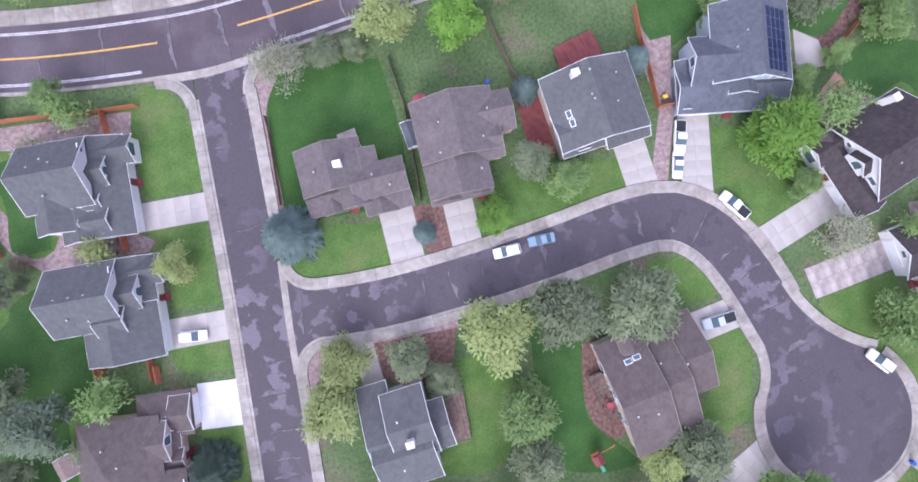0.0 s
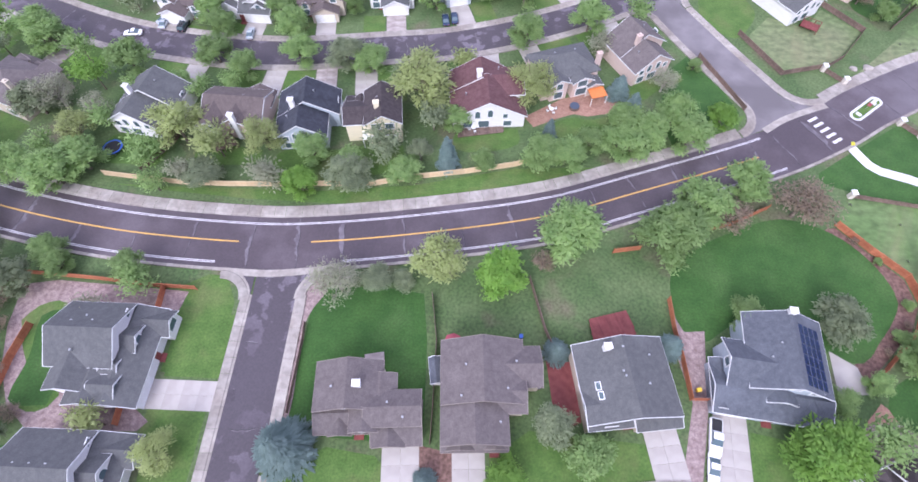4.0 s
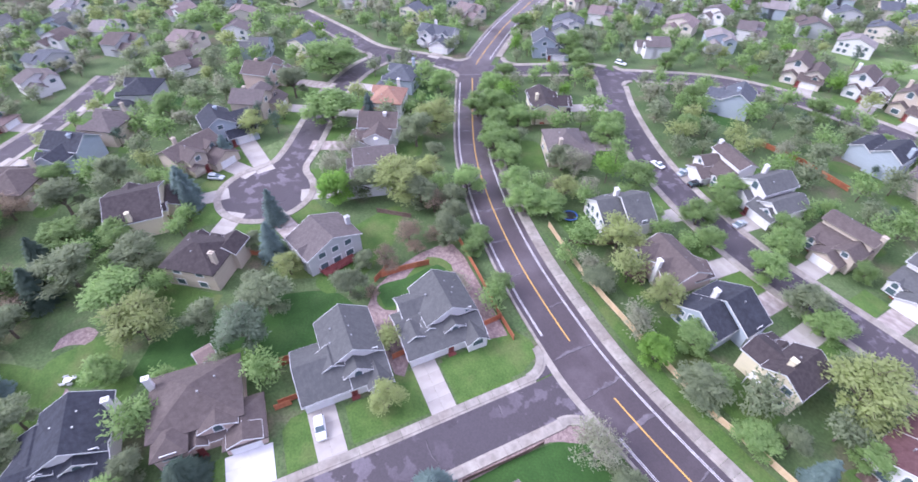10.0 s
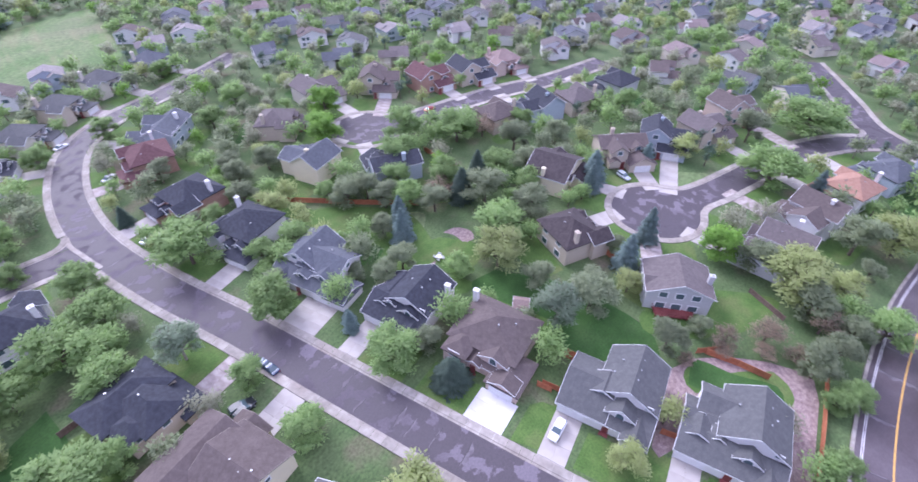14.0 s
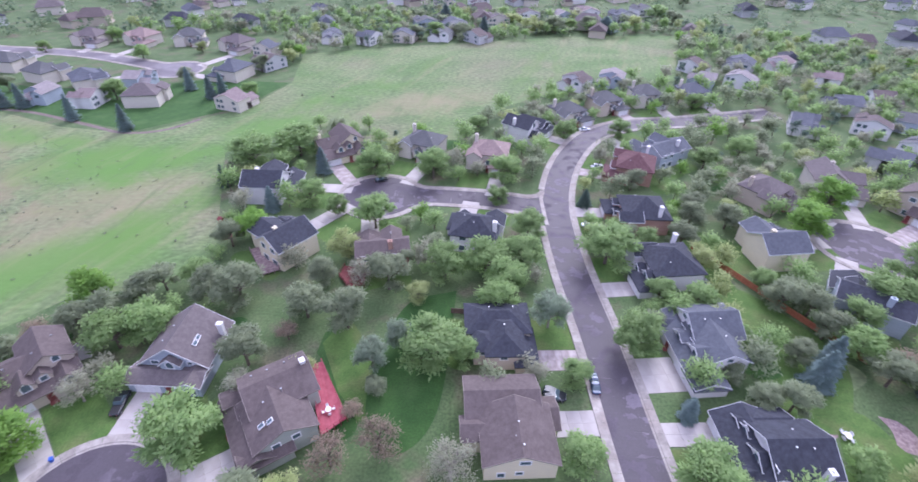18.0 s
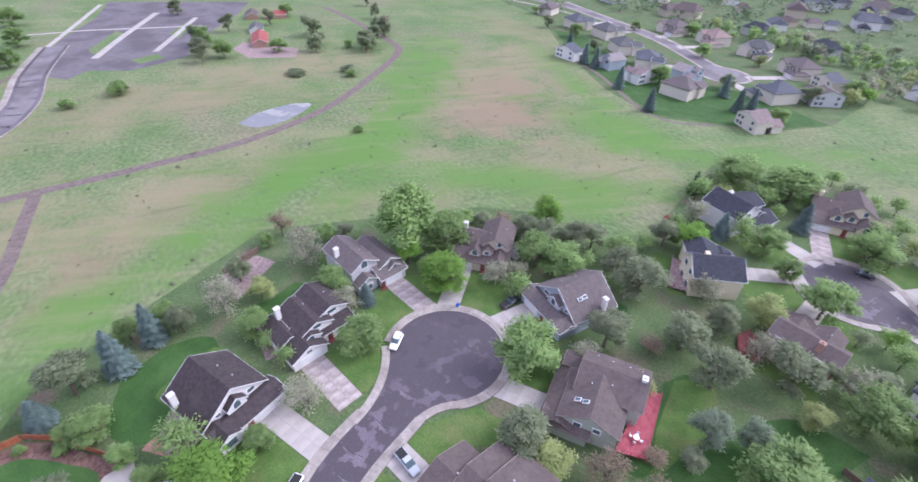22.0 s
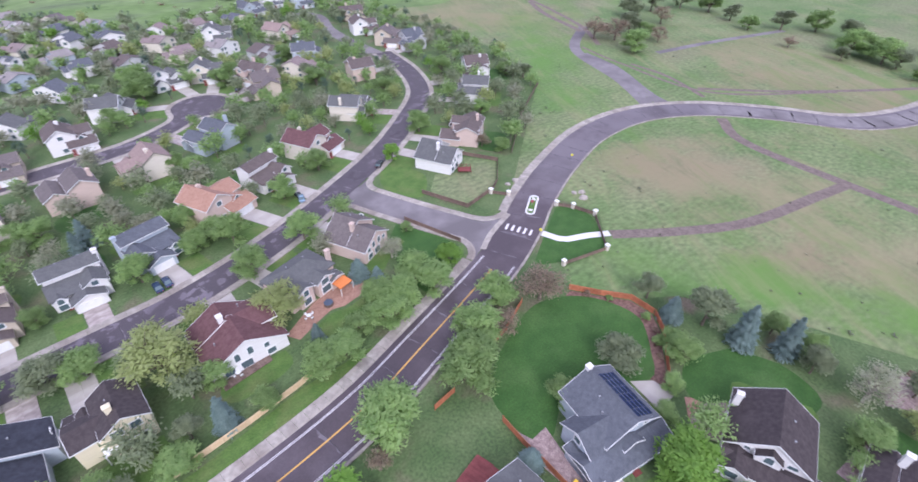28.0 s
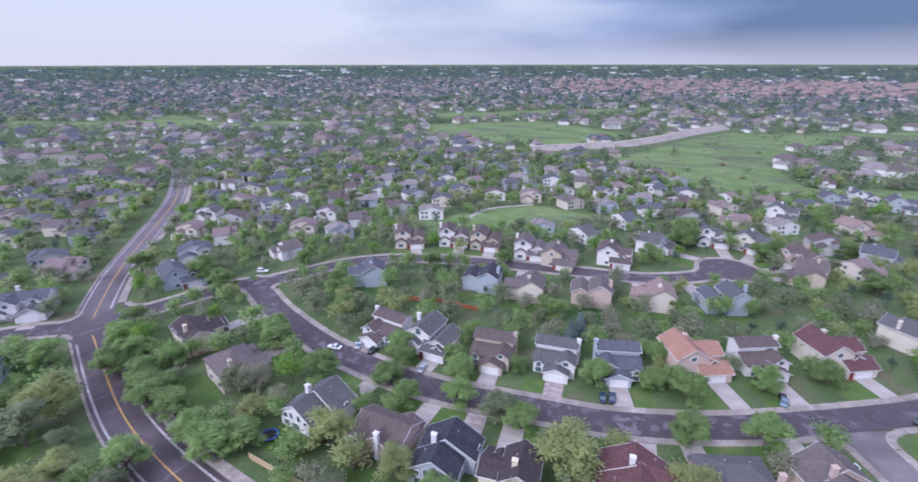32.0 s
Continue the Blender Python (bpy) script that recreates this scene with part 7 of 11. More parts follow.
home(4.7, 0, -22.1, 213.8, 6, 12.5, 12, "gable", "brown", "white", 1, seed=68, two=6.3, near=False)
home(16.0, 0, -6.1, 237.2, 72, 12.5, 12, "gable", "grey", "white", 1, seed=69, two=6.3, near=False)
home(16.5, 0, 17.9, 259.8, 12, 12.5, 12, "split", "grey", "white", 1, seed=70, two=6.3, near=False)
home(15.6, 0, 35.6, 257.8, -19, 12.5, 12, "gable", "grey", "beige", 1, seed=71, two=6.3, near=False, stack="beige")
home(10.9, 1, 52.5, 226.3, -92, 12.5, 12, "gable", "taupe", "tan", 1, seed=72, two=6.3, near=False, stack="tan")
home(13.4, 0, 98.0, 221.3, 86, 12.5, 12, "gable", "brown", "pink", 1, seed=73, two=6.3, near=False, stack="pink")
home(8.5, 0, 140.9, 246.0, -91, 12.5, 12, "gable", "slate", "grey", 1, seed=74, two=6.3, near=False, stack="grey")
home(6.8, 0, -179.0, 118.1, 65, 13, 12, "gable", "slate", "blue", 1, seed=75, two=6.4, stack="blue")
home(5.6, 0, -207.1, 76.8, 43, 15, 13, "cross", "slate", "white", 1, seed=76)
home(14.7, 1, -94.6, 3.4, -71, 14, 13, "wide", "taupe", "grey", 1, seed=77, stack="grey")
home(11.7, 0, -100.0, -23.0, -124, 16, 15, "hip", "dark", "tan", 1, seed=78, stack="tan")
home(12.0, 0, -124.8, -37.0, -180, 14, 14, "wide", "dark", "cream", 1, seed=79, stack="cream")
home(9.9, 0, -146.8, -23.3, 126, 14, 13, "cross", "brown", "tan", 1, seed=80, stack="tan")
home(12.9, 0, -118.6, 22.3, -12, 14, 13, "split", "taupe", "white", 1, seed=81)
home(13.3, 1, -138.9, 29.1, -26, 13, 13, "gable", "brown", "white", 1, seed=82, two=6.4)
home(13.0, 0, -158.4, 38.4, -30, 13, 12, "hip", "orange", "white", 1, seed=83)
home(12.6, 0, -174.2, 48.8, -38, 13, 12, "hip", "slate", "blue", 1, seed=84, stack="blue")
home(19.8, 0, -160.8, -14.0, 101, 13, 12, "gable", "navy", "blue", 1, seed=85, two=6.4, stack="blue")
home(12.6, 0, -175.1, -2.5, 150, 13, 12, "gable", "taupe", "tan", 1, seed=86, two=6.4, stack="tan")
home(18.3, 1, -197.1, 3.7, 142, 13, 12, "gable", "brown", "pink", 1, seed=87, two=6.4, stack="pink")
home(12.4, 0, -92.1, -106.6, -85, 13.5, 13, "gable", "slate", "cream", 1, seed=88, two=6.4, near=False, stack="cream")
home(13.2, 0, -103.7, -84.8, -36, 13.5, 13, "cross", "navy", "blue", 1, seed=89, near=False, stack="blue")
home(11.9, 0, -105.3, -133.5, -146, 13.5, 13, "hip", "taupe", "tan", 1, seed=90, near=False, stack="tan")
home(14.4, 0, -131.0, -139.7, 163, 13.5, 13, "gable", "taupe", "beige", 1, seed=91, two=6.4, near=False, stack="beige")
home(15.4, 1, -150.6, -124.7, 118, 13.5, 13, "gable", "brown", "tan", 1, seed=92, two=6.4, near=False, stack="tan")
home(9.8, 0, -164.2, -108.4, 157, 13.5, 13, "gable", "red", "brick", 1, seed=93, two=6.4, near=False, stack="brick")
home(6.4, 0, -179.3, -97.8, 153, 13.5, 13, "gable", "navy", "tan", 1, seed=94, two=6.4, near=False, stack="tan")
home(8.7, 0, -196.2, -90.3, 149, 13.5, 13, "hip", "pink", "pink", 1, seed=95, near=False, stack="pink")
home(14.1, 0, -162.9, -61.1, -33, 13.5, 13, "gable", "navy", "blue", 1, seed=96, two=6.4, near=False, stack="blue")
home(15.5, 1, -176.5, -51.3, -33, 13.5, 13, "hip", "taupe", "tan", 1, seed=97, near=False, stack="tan")
home(13.3, 0, -199.2, -42.4, -20, 13.5, 13, "hip", "navy", "grey", 1, seed=98, near=False, stack="grey")
home(10.4, 0, -148.9, -71.9, -23, 13.5, 13, "hip", "brown", "tan", 1, seed=99, near=False, stack="tan")
home(22.5, 0, 253.3, -266.5, -11, 16, 14, "hip", "slate", "beige", 1, seed=100, near=False, stack=None)
home(18.3, 0, 226.5, -266.4, -8, 16, 14, "hip", "grey", "beige", 1, seed=101, near=False, stack=None)
home(0, 1, 197.4, -250.2, -24, 16, 14, "hip", "grey", "beige", 1, seed=102, near=False, stack=None)
home(21.3, 0, 171.0, -240.5, -50, 16, 14, "hip", "slate", "beige", 1, seed=103, near=False, stack=None)
home(0, 0, 135.6, -220.2, 7, 16, 14, "hip", "taupe", "beige", 1, seed=104, near=False, stack=None)
home(17.1, 0, 108.7, -253.9, 70, 16, 14, "hip", "slate", "beige", 1, seed=105, near=False, stack=None)
home(23.0, 0, 121.5, -301.0, 151, 16, 14, "hip", "taupe", "beige", 1, seed=106, near=False, stack=None)
home(0, 1, 153.0, -314.2, -166, 16, 14, "hip", "grey", "beige", 1, seed=107, near=False, stack=None)
home(18.4, 0, 181.8, -313.2, 158, 16, 14, "hip", "pink", "beige", 1, seed=108, near=False, stack=None)
home(9.1, 0, 211.4, -312.2, 171, 16, 14, "hip", "taupe", "beige", 1, seed=109, near=False, stack=None)
home(0, 0, 55.7, 319.5, -18, 13, 12.5, "gable", "grey", "white", 1, seed=110, two=6.3, near=False)
home(0, 0, 88.2, 365.3, 16, 13, 12.5, "gable", "slate", "blue", 1, seed=111, two=6.3, near=False, stack="blue")
home(0, 1, 107.2, 380.5, 7, 13, 12.5, "split", "slate", "white", 1, seed=112, two=6.3, near=False)
home(0, 0, 123.8, 369.6, 0, 13, 12.5, "gable", "slate", "blue", 1, seed=113, two=6.3, near=False, stack="blue")
home(0, 0, 87.4, 303.3, 32, 13, 12.5, "gable", "pink", "beige", 1, seed=114, two=6.3, near=False, stack="beige")
home(0, 0, 150.7, 364.2, -13, 13, 12.5, "gable", "taupe", "beige", 1, seed=115, two=6.3, near=False, stack="beige")
home(0, 0, 138.8, 316.4, -13, 13, 12.5, "cross", "brown", "tan", 1, seed=116, two=6.3, near=False, stack="tan")
home(0, 1, 132.1, 286.6, -12, 13, 12.5, "gable", "brown", "white", 1, seed=117, two=6.3, near=False)
home(0, 0, 85.9, 260.0, 70, 13, 12.5, "gable", "slate", "blue", 1, seed=118, two=6.3, near=False, stack="blue")
home(6.4, 0, 133.9, 258.2, -43, 13, 12.5, "gable", "taupe", "tan", 1, seed=119, two=6.3, near=False, stack="tan")
home(14.9, 0, 52.4, 243.3, -60, 13, 12.5, "cross", "brown", "pink", 1, seed=120, two=6.3, near=False, stack="pink")

# ---- yards, fences, cars ----
patch([(171.1, 357.9), (164.5, 306.3), (176.6, 258.4), (177.2, 209.5), (158.2, 161.4), (88.7, 97.4), (100.4, 102.7), (99.7, 86.2), (104.5, 75.0), (94.3, 61.8), (78.1, 62.5), (74.4, 57.5), (83.1, 44.6), (93.2, 38.8), (105.4, 22.3), (126.3, -16.8), (103.6, -78.0), (91.9, -91.0), (74.5, -93.6), (61.0, -99.4), (82.6, -168.8), (54.2, -193.5), (28.1, -188.9), (36.7, -179.4), (-5.3, -180.1), (-29.1, -216.4), (-61.9, -239.7), (-90.4, -253.2), (-120.7, -252.8), (-158.7, -343.4), (-76.7, -337.1), (28.9, -311.2), (82.0, -294.8), (76.6, -246.1), (89.4, -211.6), (123.5, -185.4), (157.3, -192.0), (211.6, -215.8), (287.8, -262.2), (348.6, -268.9), (520.0, -330.0), (700.0, -150.0), (720.0, 120.0), (560.0, 330.0), (380.0, 470.0), (260.0, 440.0)], 0.02, M["meadow"], "meadow", "open prairie meadow of mixed green and dry grass", "meadow", smooth=False)
patch([(205.5, -28.6), (211.3, -36.3), (214.3, -45.2), (215.0, -55.2), (211.0, -61.3), (203.0, -53.4), (198.1, -43.5), (198.0, -34.1)], 0.05, M["pond"], "pond", "shallow grey pond lying in the meadow", "pond")
ribbon_thing([(99.0, 65.0), (116.7, 54.4), (137.0, 45.5), (167.7, 40.7), (183.7, 38.3)], 3.9, 0.06, M["dirt"], "footpath", "brown crushed-rock footpath through the meadow", "path")
ribbon_thing([(196.5, 91.8), (184.4, 75.1), (183.4, 39.5), (184.7, 5.9), (188.2, -28.9), (203.1, -65.1), (230.8, -100.2), (260.3, -130.1), (282.9, -136.7), (346.6, -137.1), (387.8, -134.2)], 4.4, 0.07, M["dirt"], "footpath", "brown crushed-rock footpath through the meadow", "path")
ribbon_thing([(251.5, 220.0), (213.3, 189.9), (196.7, 144.6), (180.6, 113.0)], 6.0, 0.065, M["asphalt_dry"], "track", "paved track joining the road", "track")
ribbon_thing([(268.9, 291.2), (252.6, 256.8), (242.0, 212.9)], 4.0, 0.06, M["dirt"], "footpath", "brown dirt track in the meadow", "path")
ribbon_thing([(219.4, 191.1), (215.6, 159.4), (218.0, 111.1), (265.6, 77.4)], 2.0, 0.062, M["dirt"], "footpath", "faint dirt path in the meadow", "path")
ribbon_thing([(271.9, 294.0), (263.2, 260.7), (249.2, 219.2), (230.0, 188.3)], 3.0, 0.06, M["dirt"], "footpath", "brown dirt path in the meadow", "path")
patch([(96.6, 84.6), (101.2, 76.0), (96.3, 66.0), (91.6, 62.0), (79.6, 64.4), (73.3, 67.4), (76.6, 71.1)], 0.05, M["lawn_dark"], "lawn", "mown grass round the entry path", "lawn")
ribbon_thing([(83.3, 76.9), (86.3, 71.2), (92.7, 68.7), (99.1, 65.6)], 2.4, 0.08, M["drive_white"], "footpath", "curved white concrete footpath beside the crossing", "path")
patch([(313.2, 43.7), (338.1, 35.6), (370.9, 32.1), (425.0, 10.1), (474.2, 0.3), (429.7, -90.1), (392.2, -72.5), (337.3, -36.1), (309.7, -27.3), (301.4, -11.3), (297.3, 2.5), (306.8, 19.7), (297.1, 28.5)], 0.06, M["asphalt_lot"], "parking_lot", "grey asphalt car park at the end of the road", "car park", smooth=False)
patch([(345.3, 18.2), (383.6, 1.3), (369.4, -2.6), (327.0, 13.1)], 0.06, M["meadow"], "lawn", "dry grass island between parking bays", "lawn", smooth=False)
patch([(315.5, 0.4), (321.0, -13.2), (311.2, -15.9), (306.6, -3.7)], 0.06, M["meadow"], "lawn", "dry grass island at the end of the bays", "lawn", smooth=False)
patch([(360.5, -25.2), (385.8, -38.6), (377.5, -41.5), (347.2, -28.1)], 0.06, M["meadow"], "lawn", "dry grass island between parking bays", "lawn", smooth=False)
ribbon_thing([(329.1, 47.1), (388.8, 28.6), (465.9, 5.6)], 3.0, 0.1, M["drive"], "footpath", "pale concrete footway beside the car park", "path")
ribbon_thing([(327.3, 15.7), (365.1, 0.2), (421.7, -25.7)], 4.0, 0.1, M["drive"], "footpath", "pale concrete footway between parking bays", "path")
ribbon_thing([(325.9, -13.2), (356.1, -27.8), (396.0, -46.5)], 3.4, 0.1, M["drive"], "footpath", "pale concrete footway between parking bays", "path")
ribbon_thing([(395.8, 47.4), (393.3, 31.5), (391.5, 16.4), (381.5, -14.7), (371.9, -45.8)], 2.4, 0.1, M["drive"], "footpath", "pale concrete crossing over the car park", "path")
patch([(28.5, -72.2), (26.8, -79.3), (20.7, -72.8), (16.0, -61.9), (16.3, -54.9), (18.8, -55.4), (25.4, -67.9)], 0.04, M["lawn_dark"], "lawn", "deep green back lawn beside a red deck", "lawn")
patch([(73.0, 55.4), (77.8, 49.5), (82.5, 44.3), (82.9, 38.6), (80.1, 34.0), (71.6, 26.4), (68.7, 24.2), (67.5, 27.0), (73.0, 33.0), (77.0, 40.0), (74.0, 48.0), (68.0, 54.0)], 0.036, M["mulch"], "flower_bed", "strip of reddish bark mulch along a cedar fence", "flower bed", smooth=False)
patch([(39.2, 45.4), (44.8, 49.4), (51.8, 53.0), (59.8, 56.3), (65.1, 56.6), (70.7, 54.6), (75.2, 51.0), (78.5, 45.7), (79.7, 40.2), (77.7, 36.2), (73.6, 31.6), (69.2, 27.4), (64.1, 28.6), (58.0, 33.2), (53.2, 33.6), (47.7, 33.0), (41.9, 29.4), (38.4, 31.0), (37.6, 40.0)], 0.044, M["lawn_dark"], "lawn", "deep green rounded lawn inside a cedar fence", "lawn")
patch([(17.7, -19.3), (21.9, -18.4), (23.6, -25.2), (24.6, -33.5), (21.0, -36.1), (17.6, -32.0), (16.7, -25.2)], 0.05, M["mulch"], "planting_bed", "brown bark mulch bed behind a house", "planting bed")
patch([(63.8, 29.3), (67.9, 26.6), (68.6, 22.0), (63.1, 21.6)], 0.06, M["drive"], "patio", "pale paved strip beside a blue house", "patio", smooth=False)
patch([(69.8, 20.6), (75.4, 14.9), (74.8, 11.5), (67.7, 12.5), (66.2, 17.2)], 0.055, M["terracotta"], "patio", "reddish paved terrace behind a dark-roofed house", "patio", smooth=False)
patch([(-29.4, 32.0), (-26.4, 36.2), (-18.0, 37.0), (-8.8, 36.0), (-7.4, 27.0), (-6.6, 12.0), (-8.0, 9.5), (-27.0, 10.0), (-29.7, 13.2)], 0.04, M["lawn_dark"], "lawn", "deep green back lawn", "lawn", smooth=False)
patch([(-30.8, 2.5), (-22.2, 8.4), (-14.0, 7.5), (-12.7, 6.3), (-11.7, -0.6), (-19.6, -1.4), (-27.8, -1.1)], 0.04, M["lawn"], "lawn", "green front lawn on the corner", "lawn", smooth=False)
patch([(-55.1, 34.7), (-50.5, 37.6), (-46.8, 37.5), (-44.0, 32.3), (-43.5, 18.1), (-53.3, 18.7), (-53.0, 27.5), (-55.3, 29.5)], 0.04, M["lawn"], "lawn", "mown green side lawn of the corner house", "lawn", smooth=False)
patch([(-53.1, 12.9), (-43.2, 13.2), (-42.9, -2.0), (-50.6, -1.7), (-50.9, 3.2), (-53.1, 7.7)], 0.04, M["lawn"], "lawn", "mown green front lawn", "lawn", smooth=False)
patch([(-52.6, -7.8), (-42.8, -8.4), (-42.1, -13.6), (-50.3, -13.3), (-52.1, -11.5)], 0.04, M["lawn"], "lawn", "mown strip of front lawn", "lawn", smooth=False)
patch([(-47.1, -22.5), (-42.4, -22.3), (-42.0, -33.3), (-45.0, -32.8)], 0.04, M["lawn"], "lawn", "mown front lawn", "lawn", smooth=False)
patch([(4.2, 8.2), (10.7, 12.8), (29.7, 11.8), (30.5, 6.0), (17.3, 2.9), (4.7, 1.4)], 0.04, M["lawn"], "lawn", "green front lawn with small trees", "lawn", smooth=False)
patch([(46.8, 14.7), (58.4, 12.8), (63.7, 2.1), (55.6, -2.8), (51.3, 2.0), (45.1, 5.1)], 0.04, M["lawn"], "lawn", "green front lawn inside the bend", "lawn", smooth=False)
patch([(31.7, -6.7), (37.3, -7.3), (42.4, -10.5), (44.2, -13.8), (36.4, -15.1), (31.8, -9.2)], 0.045, M["lawn"], "lawn", "green lawn inside the bend of the street", "lawn")
patch([(39.7, -22.9), (47.0, -22.2), (46.3, -29.0), (44.4, -35.8), (38.5, -38.4), (34.9, -35.3), (39.0, -29.9)], 0.04, M["lawn"], "lawn", "green front lawn beside the turning circle", "lawn", smooth=False)
patch([(9.7, -14.9), (17.7, -16.2), (17.2, -25.3), (17.5, -32.5), (24.3, -40.7), (11.2, -39.6), (8.9, -29.1)], 0.04, M["lawn_dark"], "lawn", "deep green back lawn", "lawn")
patch([(-7.0, -19.3), (3.5, -18.0), (5.9, -28.6), (0.2, -37.8), (-10.7, -36.0), (-3.4, -29.1)], 0.035, M["lawn"], "lawn", "green back lawn", "lawn")
patch([(59.4, -18.9), (70.8, -15.6), (75.1, -25.6), (65.6, -27.1)], 0.04, M["lawn"], "lawn", "green front lawn", "lawn", smooth=False)
patch([(88.2, 22.5), (93.3, 13.3), (91.6, 4.5), (84.6, 4.5), (82.5, 9.9), (76.0, 13.8), (70.7, 19.8), (77.2, 25.6)], 0.05, M["lawn_dark"], "lawn", "green back lawn", "lawn")
patch([(73.8, -18.0), (88.4, -39.4), (80.5, -57.6), (71.8, -49.8), (73.8, -36.8), (66.2, -25.3), (60.0, -19.3)], 0.04, M["lawn"], "lawn", "green lawn beside the turning circle", "lawn", smooth=False)
patch([(47.1, -22.3), (44.7, -36.0), (38.7, -39.0), (38.6, -28.2), (37.0, -21.8), (38.6, -16.9)], 0.04, M["lawn"], "lawn", "green lawn inside the bend", "lawn", smooth=False)
patch([(57.7, -52.8), (58.3, -62.3), (48.3, -61.5), (42.8, -50.6), (46.1, -44.6)], 0.04, M["lawn"], "lawn", "green front lawn", "lawn", smooth=False)
patch([(-83.9, 33.7), (-78.8, 34.7), (-57.5, 34.0), (-53.2, 33.8), (-54.0, 28.8), (-58.8, 26.9), (-57.8, 14.2), (-52.3, 10.5), (-53.6, 8.9), (-65.8, 8.1), (-71.9, 8.1), (-77.1, 11.7), (-81.3, 18.1), (-84.0, 25.1), (-84.7, 30.4)], 0.035, M["gravel"], "gravel_bed", "pinkish rock mulch yard round the corner house", "gravel", smooth=False)
patch([(-82.0, 26.4), (-80.1, 29.3), (-76.9, 30.6), (-74.6, 29.6), (-75.4, 26.2), (-73.5, 21.1), (-70.4, 16.3), (-68.9, 13.0), (-71.7, 10.9), (-74.7, 11.3), (-76.4, 13.9), (-76.7, 17.8), (-79.5, 21.9)], 0.06, M["lawn"], "lawn", "kidney-shaped green back lawn in rock mulch", "lawn")
patch([(-32.5, 38.8), (-29.7, 40.0), (-27.2, 35.8), (-29.9, 28.9), (-29.2, 13.2), (-31.5, 8.3), (-33.4, 15.9), (-32.9, 29.4)], 0.035, M["gravel"], "gravel_bed", "pinkish rock mulch strip beside the street", "gravel")
patch([(-31.2, -16.4), (-28.6, -12.7), (-17.1, -12.1), (-11.0, -12.0), (-2.5, -10.8), (-2.3, -12.9), (-11.3, -14.0), (-21.6, -13.9), (-27.9, -18.0), (-31.0, -21.6)], 0.035, M["gravel"], "gravel_bed", "pinkish rock mulch strip beside the street", "gravel")
patch([(-17.3, -13.1), (-2.8, -12.8), (-5.1, -20.7), (-13.5, -21.3), (-18.2, -18.5)], 0.03, M["mulch"], "planting_bed", "dark bark mulch bed with shrubs", "planting bed", smooth=False)
patch([(13.7, 24.9), (18.4, 24.6), (19.3, 14.6), (17.6, 13.8), (14.6, 17.4)], 0.04, M["maroon_deck"], "patio", "maroon stained patio boards beside the house", "patio", smooth=False)
patch([(37.3, 34.7), (38.8, 31.3), (42.5, 31.7), (40.5, 17.3), (37.6, 6.3), (34.6, 6.8), (38.2, 18.8), (36.9, 26.3)], 0.035, M["gravel"], "gravel_bed", "pinkish gravel strip between two houses", "gravel", smooth=False)
patch([(-7.5, 9.6), (-1.4, 8.6), (-1.2, 0.3), (-5.4, -0.1), (-6.8, 4.3)], 0.04, M["mulch"], "planting_bed", "bark mulch bed with shrubs between driveways", "planting bed", smooth=False)
patch([(111.5, -2.2), (115.8, -11.9), (110.1, -15.4), (100.4, -3.4), (104.4, -1.8)], 0.04, M["gravel"], "patio", "paved pinkish terrace by the meadow edge", "patio", smooth=False)
patch([(92.0, -4.7), (96.0, -14.5), (89.9, -19.2), (78.0, -10.7), (78.2, -4.0)], 0.04, M["gravel"], "patio", "brick-paved terrace behind the house", "patio", smooth=False)
patch([(71.5, 17.5), (78.0, 12.6), (73.6, 9.2), (66.5, 10.9), (65.4, 16.5)], 0.04, M["gravel"], "patio", "stone terrace behind the house", "patio")
patch([(10.2, 81.8), (14.8, 85.0), (19.0, 88.0), (28.8, 91.6), (33.0, 87.6), (29.8, 84.0), (25.0, 82.8), (21.8, 83.4), (17.6, 81.6), (12.4, 78.8)], 0.08, M["terracotta"], "patio", "terracotta-coloured paved terrace", "patio", smooth=False)
patch([(17.4, 80.6), (21.6, 82.4), (25.4, 81.8), (32.0, 83.4), (33.0, 79.0), (24.7, 75.7), (17.6, 76.3)], 0.042, M["lawn"], "lawn", "green back lawn curved round the terrace", "lawn")
patch([(-79.8, -82.3), (-82.4, -79.5), (-83.0, -75.4), (-77.6, -75.5), (-75.7, -79.5)], 0.05, M["red_deck"], "patio", "red sports pad in a back yard", "patio", smooth=False)
patch([(-73.9, -81.8), (-85.4, -71.5), (-90.2, -63.5), (-78.1, -58.8), (-69.5, -62.2), (-67.7, -72.4)], 0.035, M["meadow"], "lawn", "dry patchy lawn", "lawn")
patch([(-81.1, -56.2), (-86.3, -47.8), (-84.8, -43.1), (-78.7, -44.5), (-76.2, -51.3)], 0.036, M["lawn"], "lawn", "bright green lawn", "lawn")
patch([(-145.3, -17.7), (-152.6, 1.2), (-160.9, 8.6), (-145.2, 2.8), (-138.2, -8.8), (-139.2, -18.5)], 0.035, M["meadow"], "lawn", "dry front lawn beside the turning circle", "lawn")
patch([(69.4, 114.2), (75.9, 121.6), (84.8, 117.6), (91.0, 126.0), (99.1, 116.9), (90.0, 106.5), (85.4, 103.4), (73.8, 100.0), (68.3, 110.8)], 0.04, M["meadow"], "lawn", "dry straw-coloured lawn behind a white house", "lawn", smooth=False)
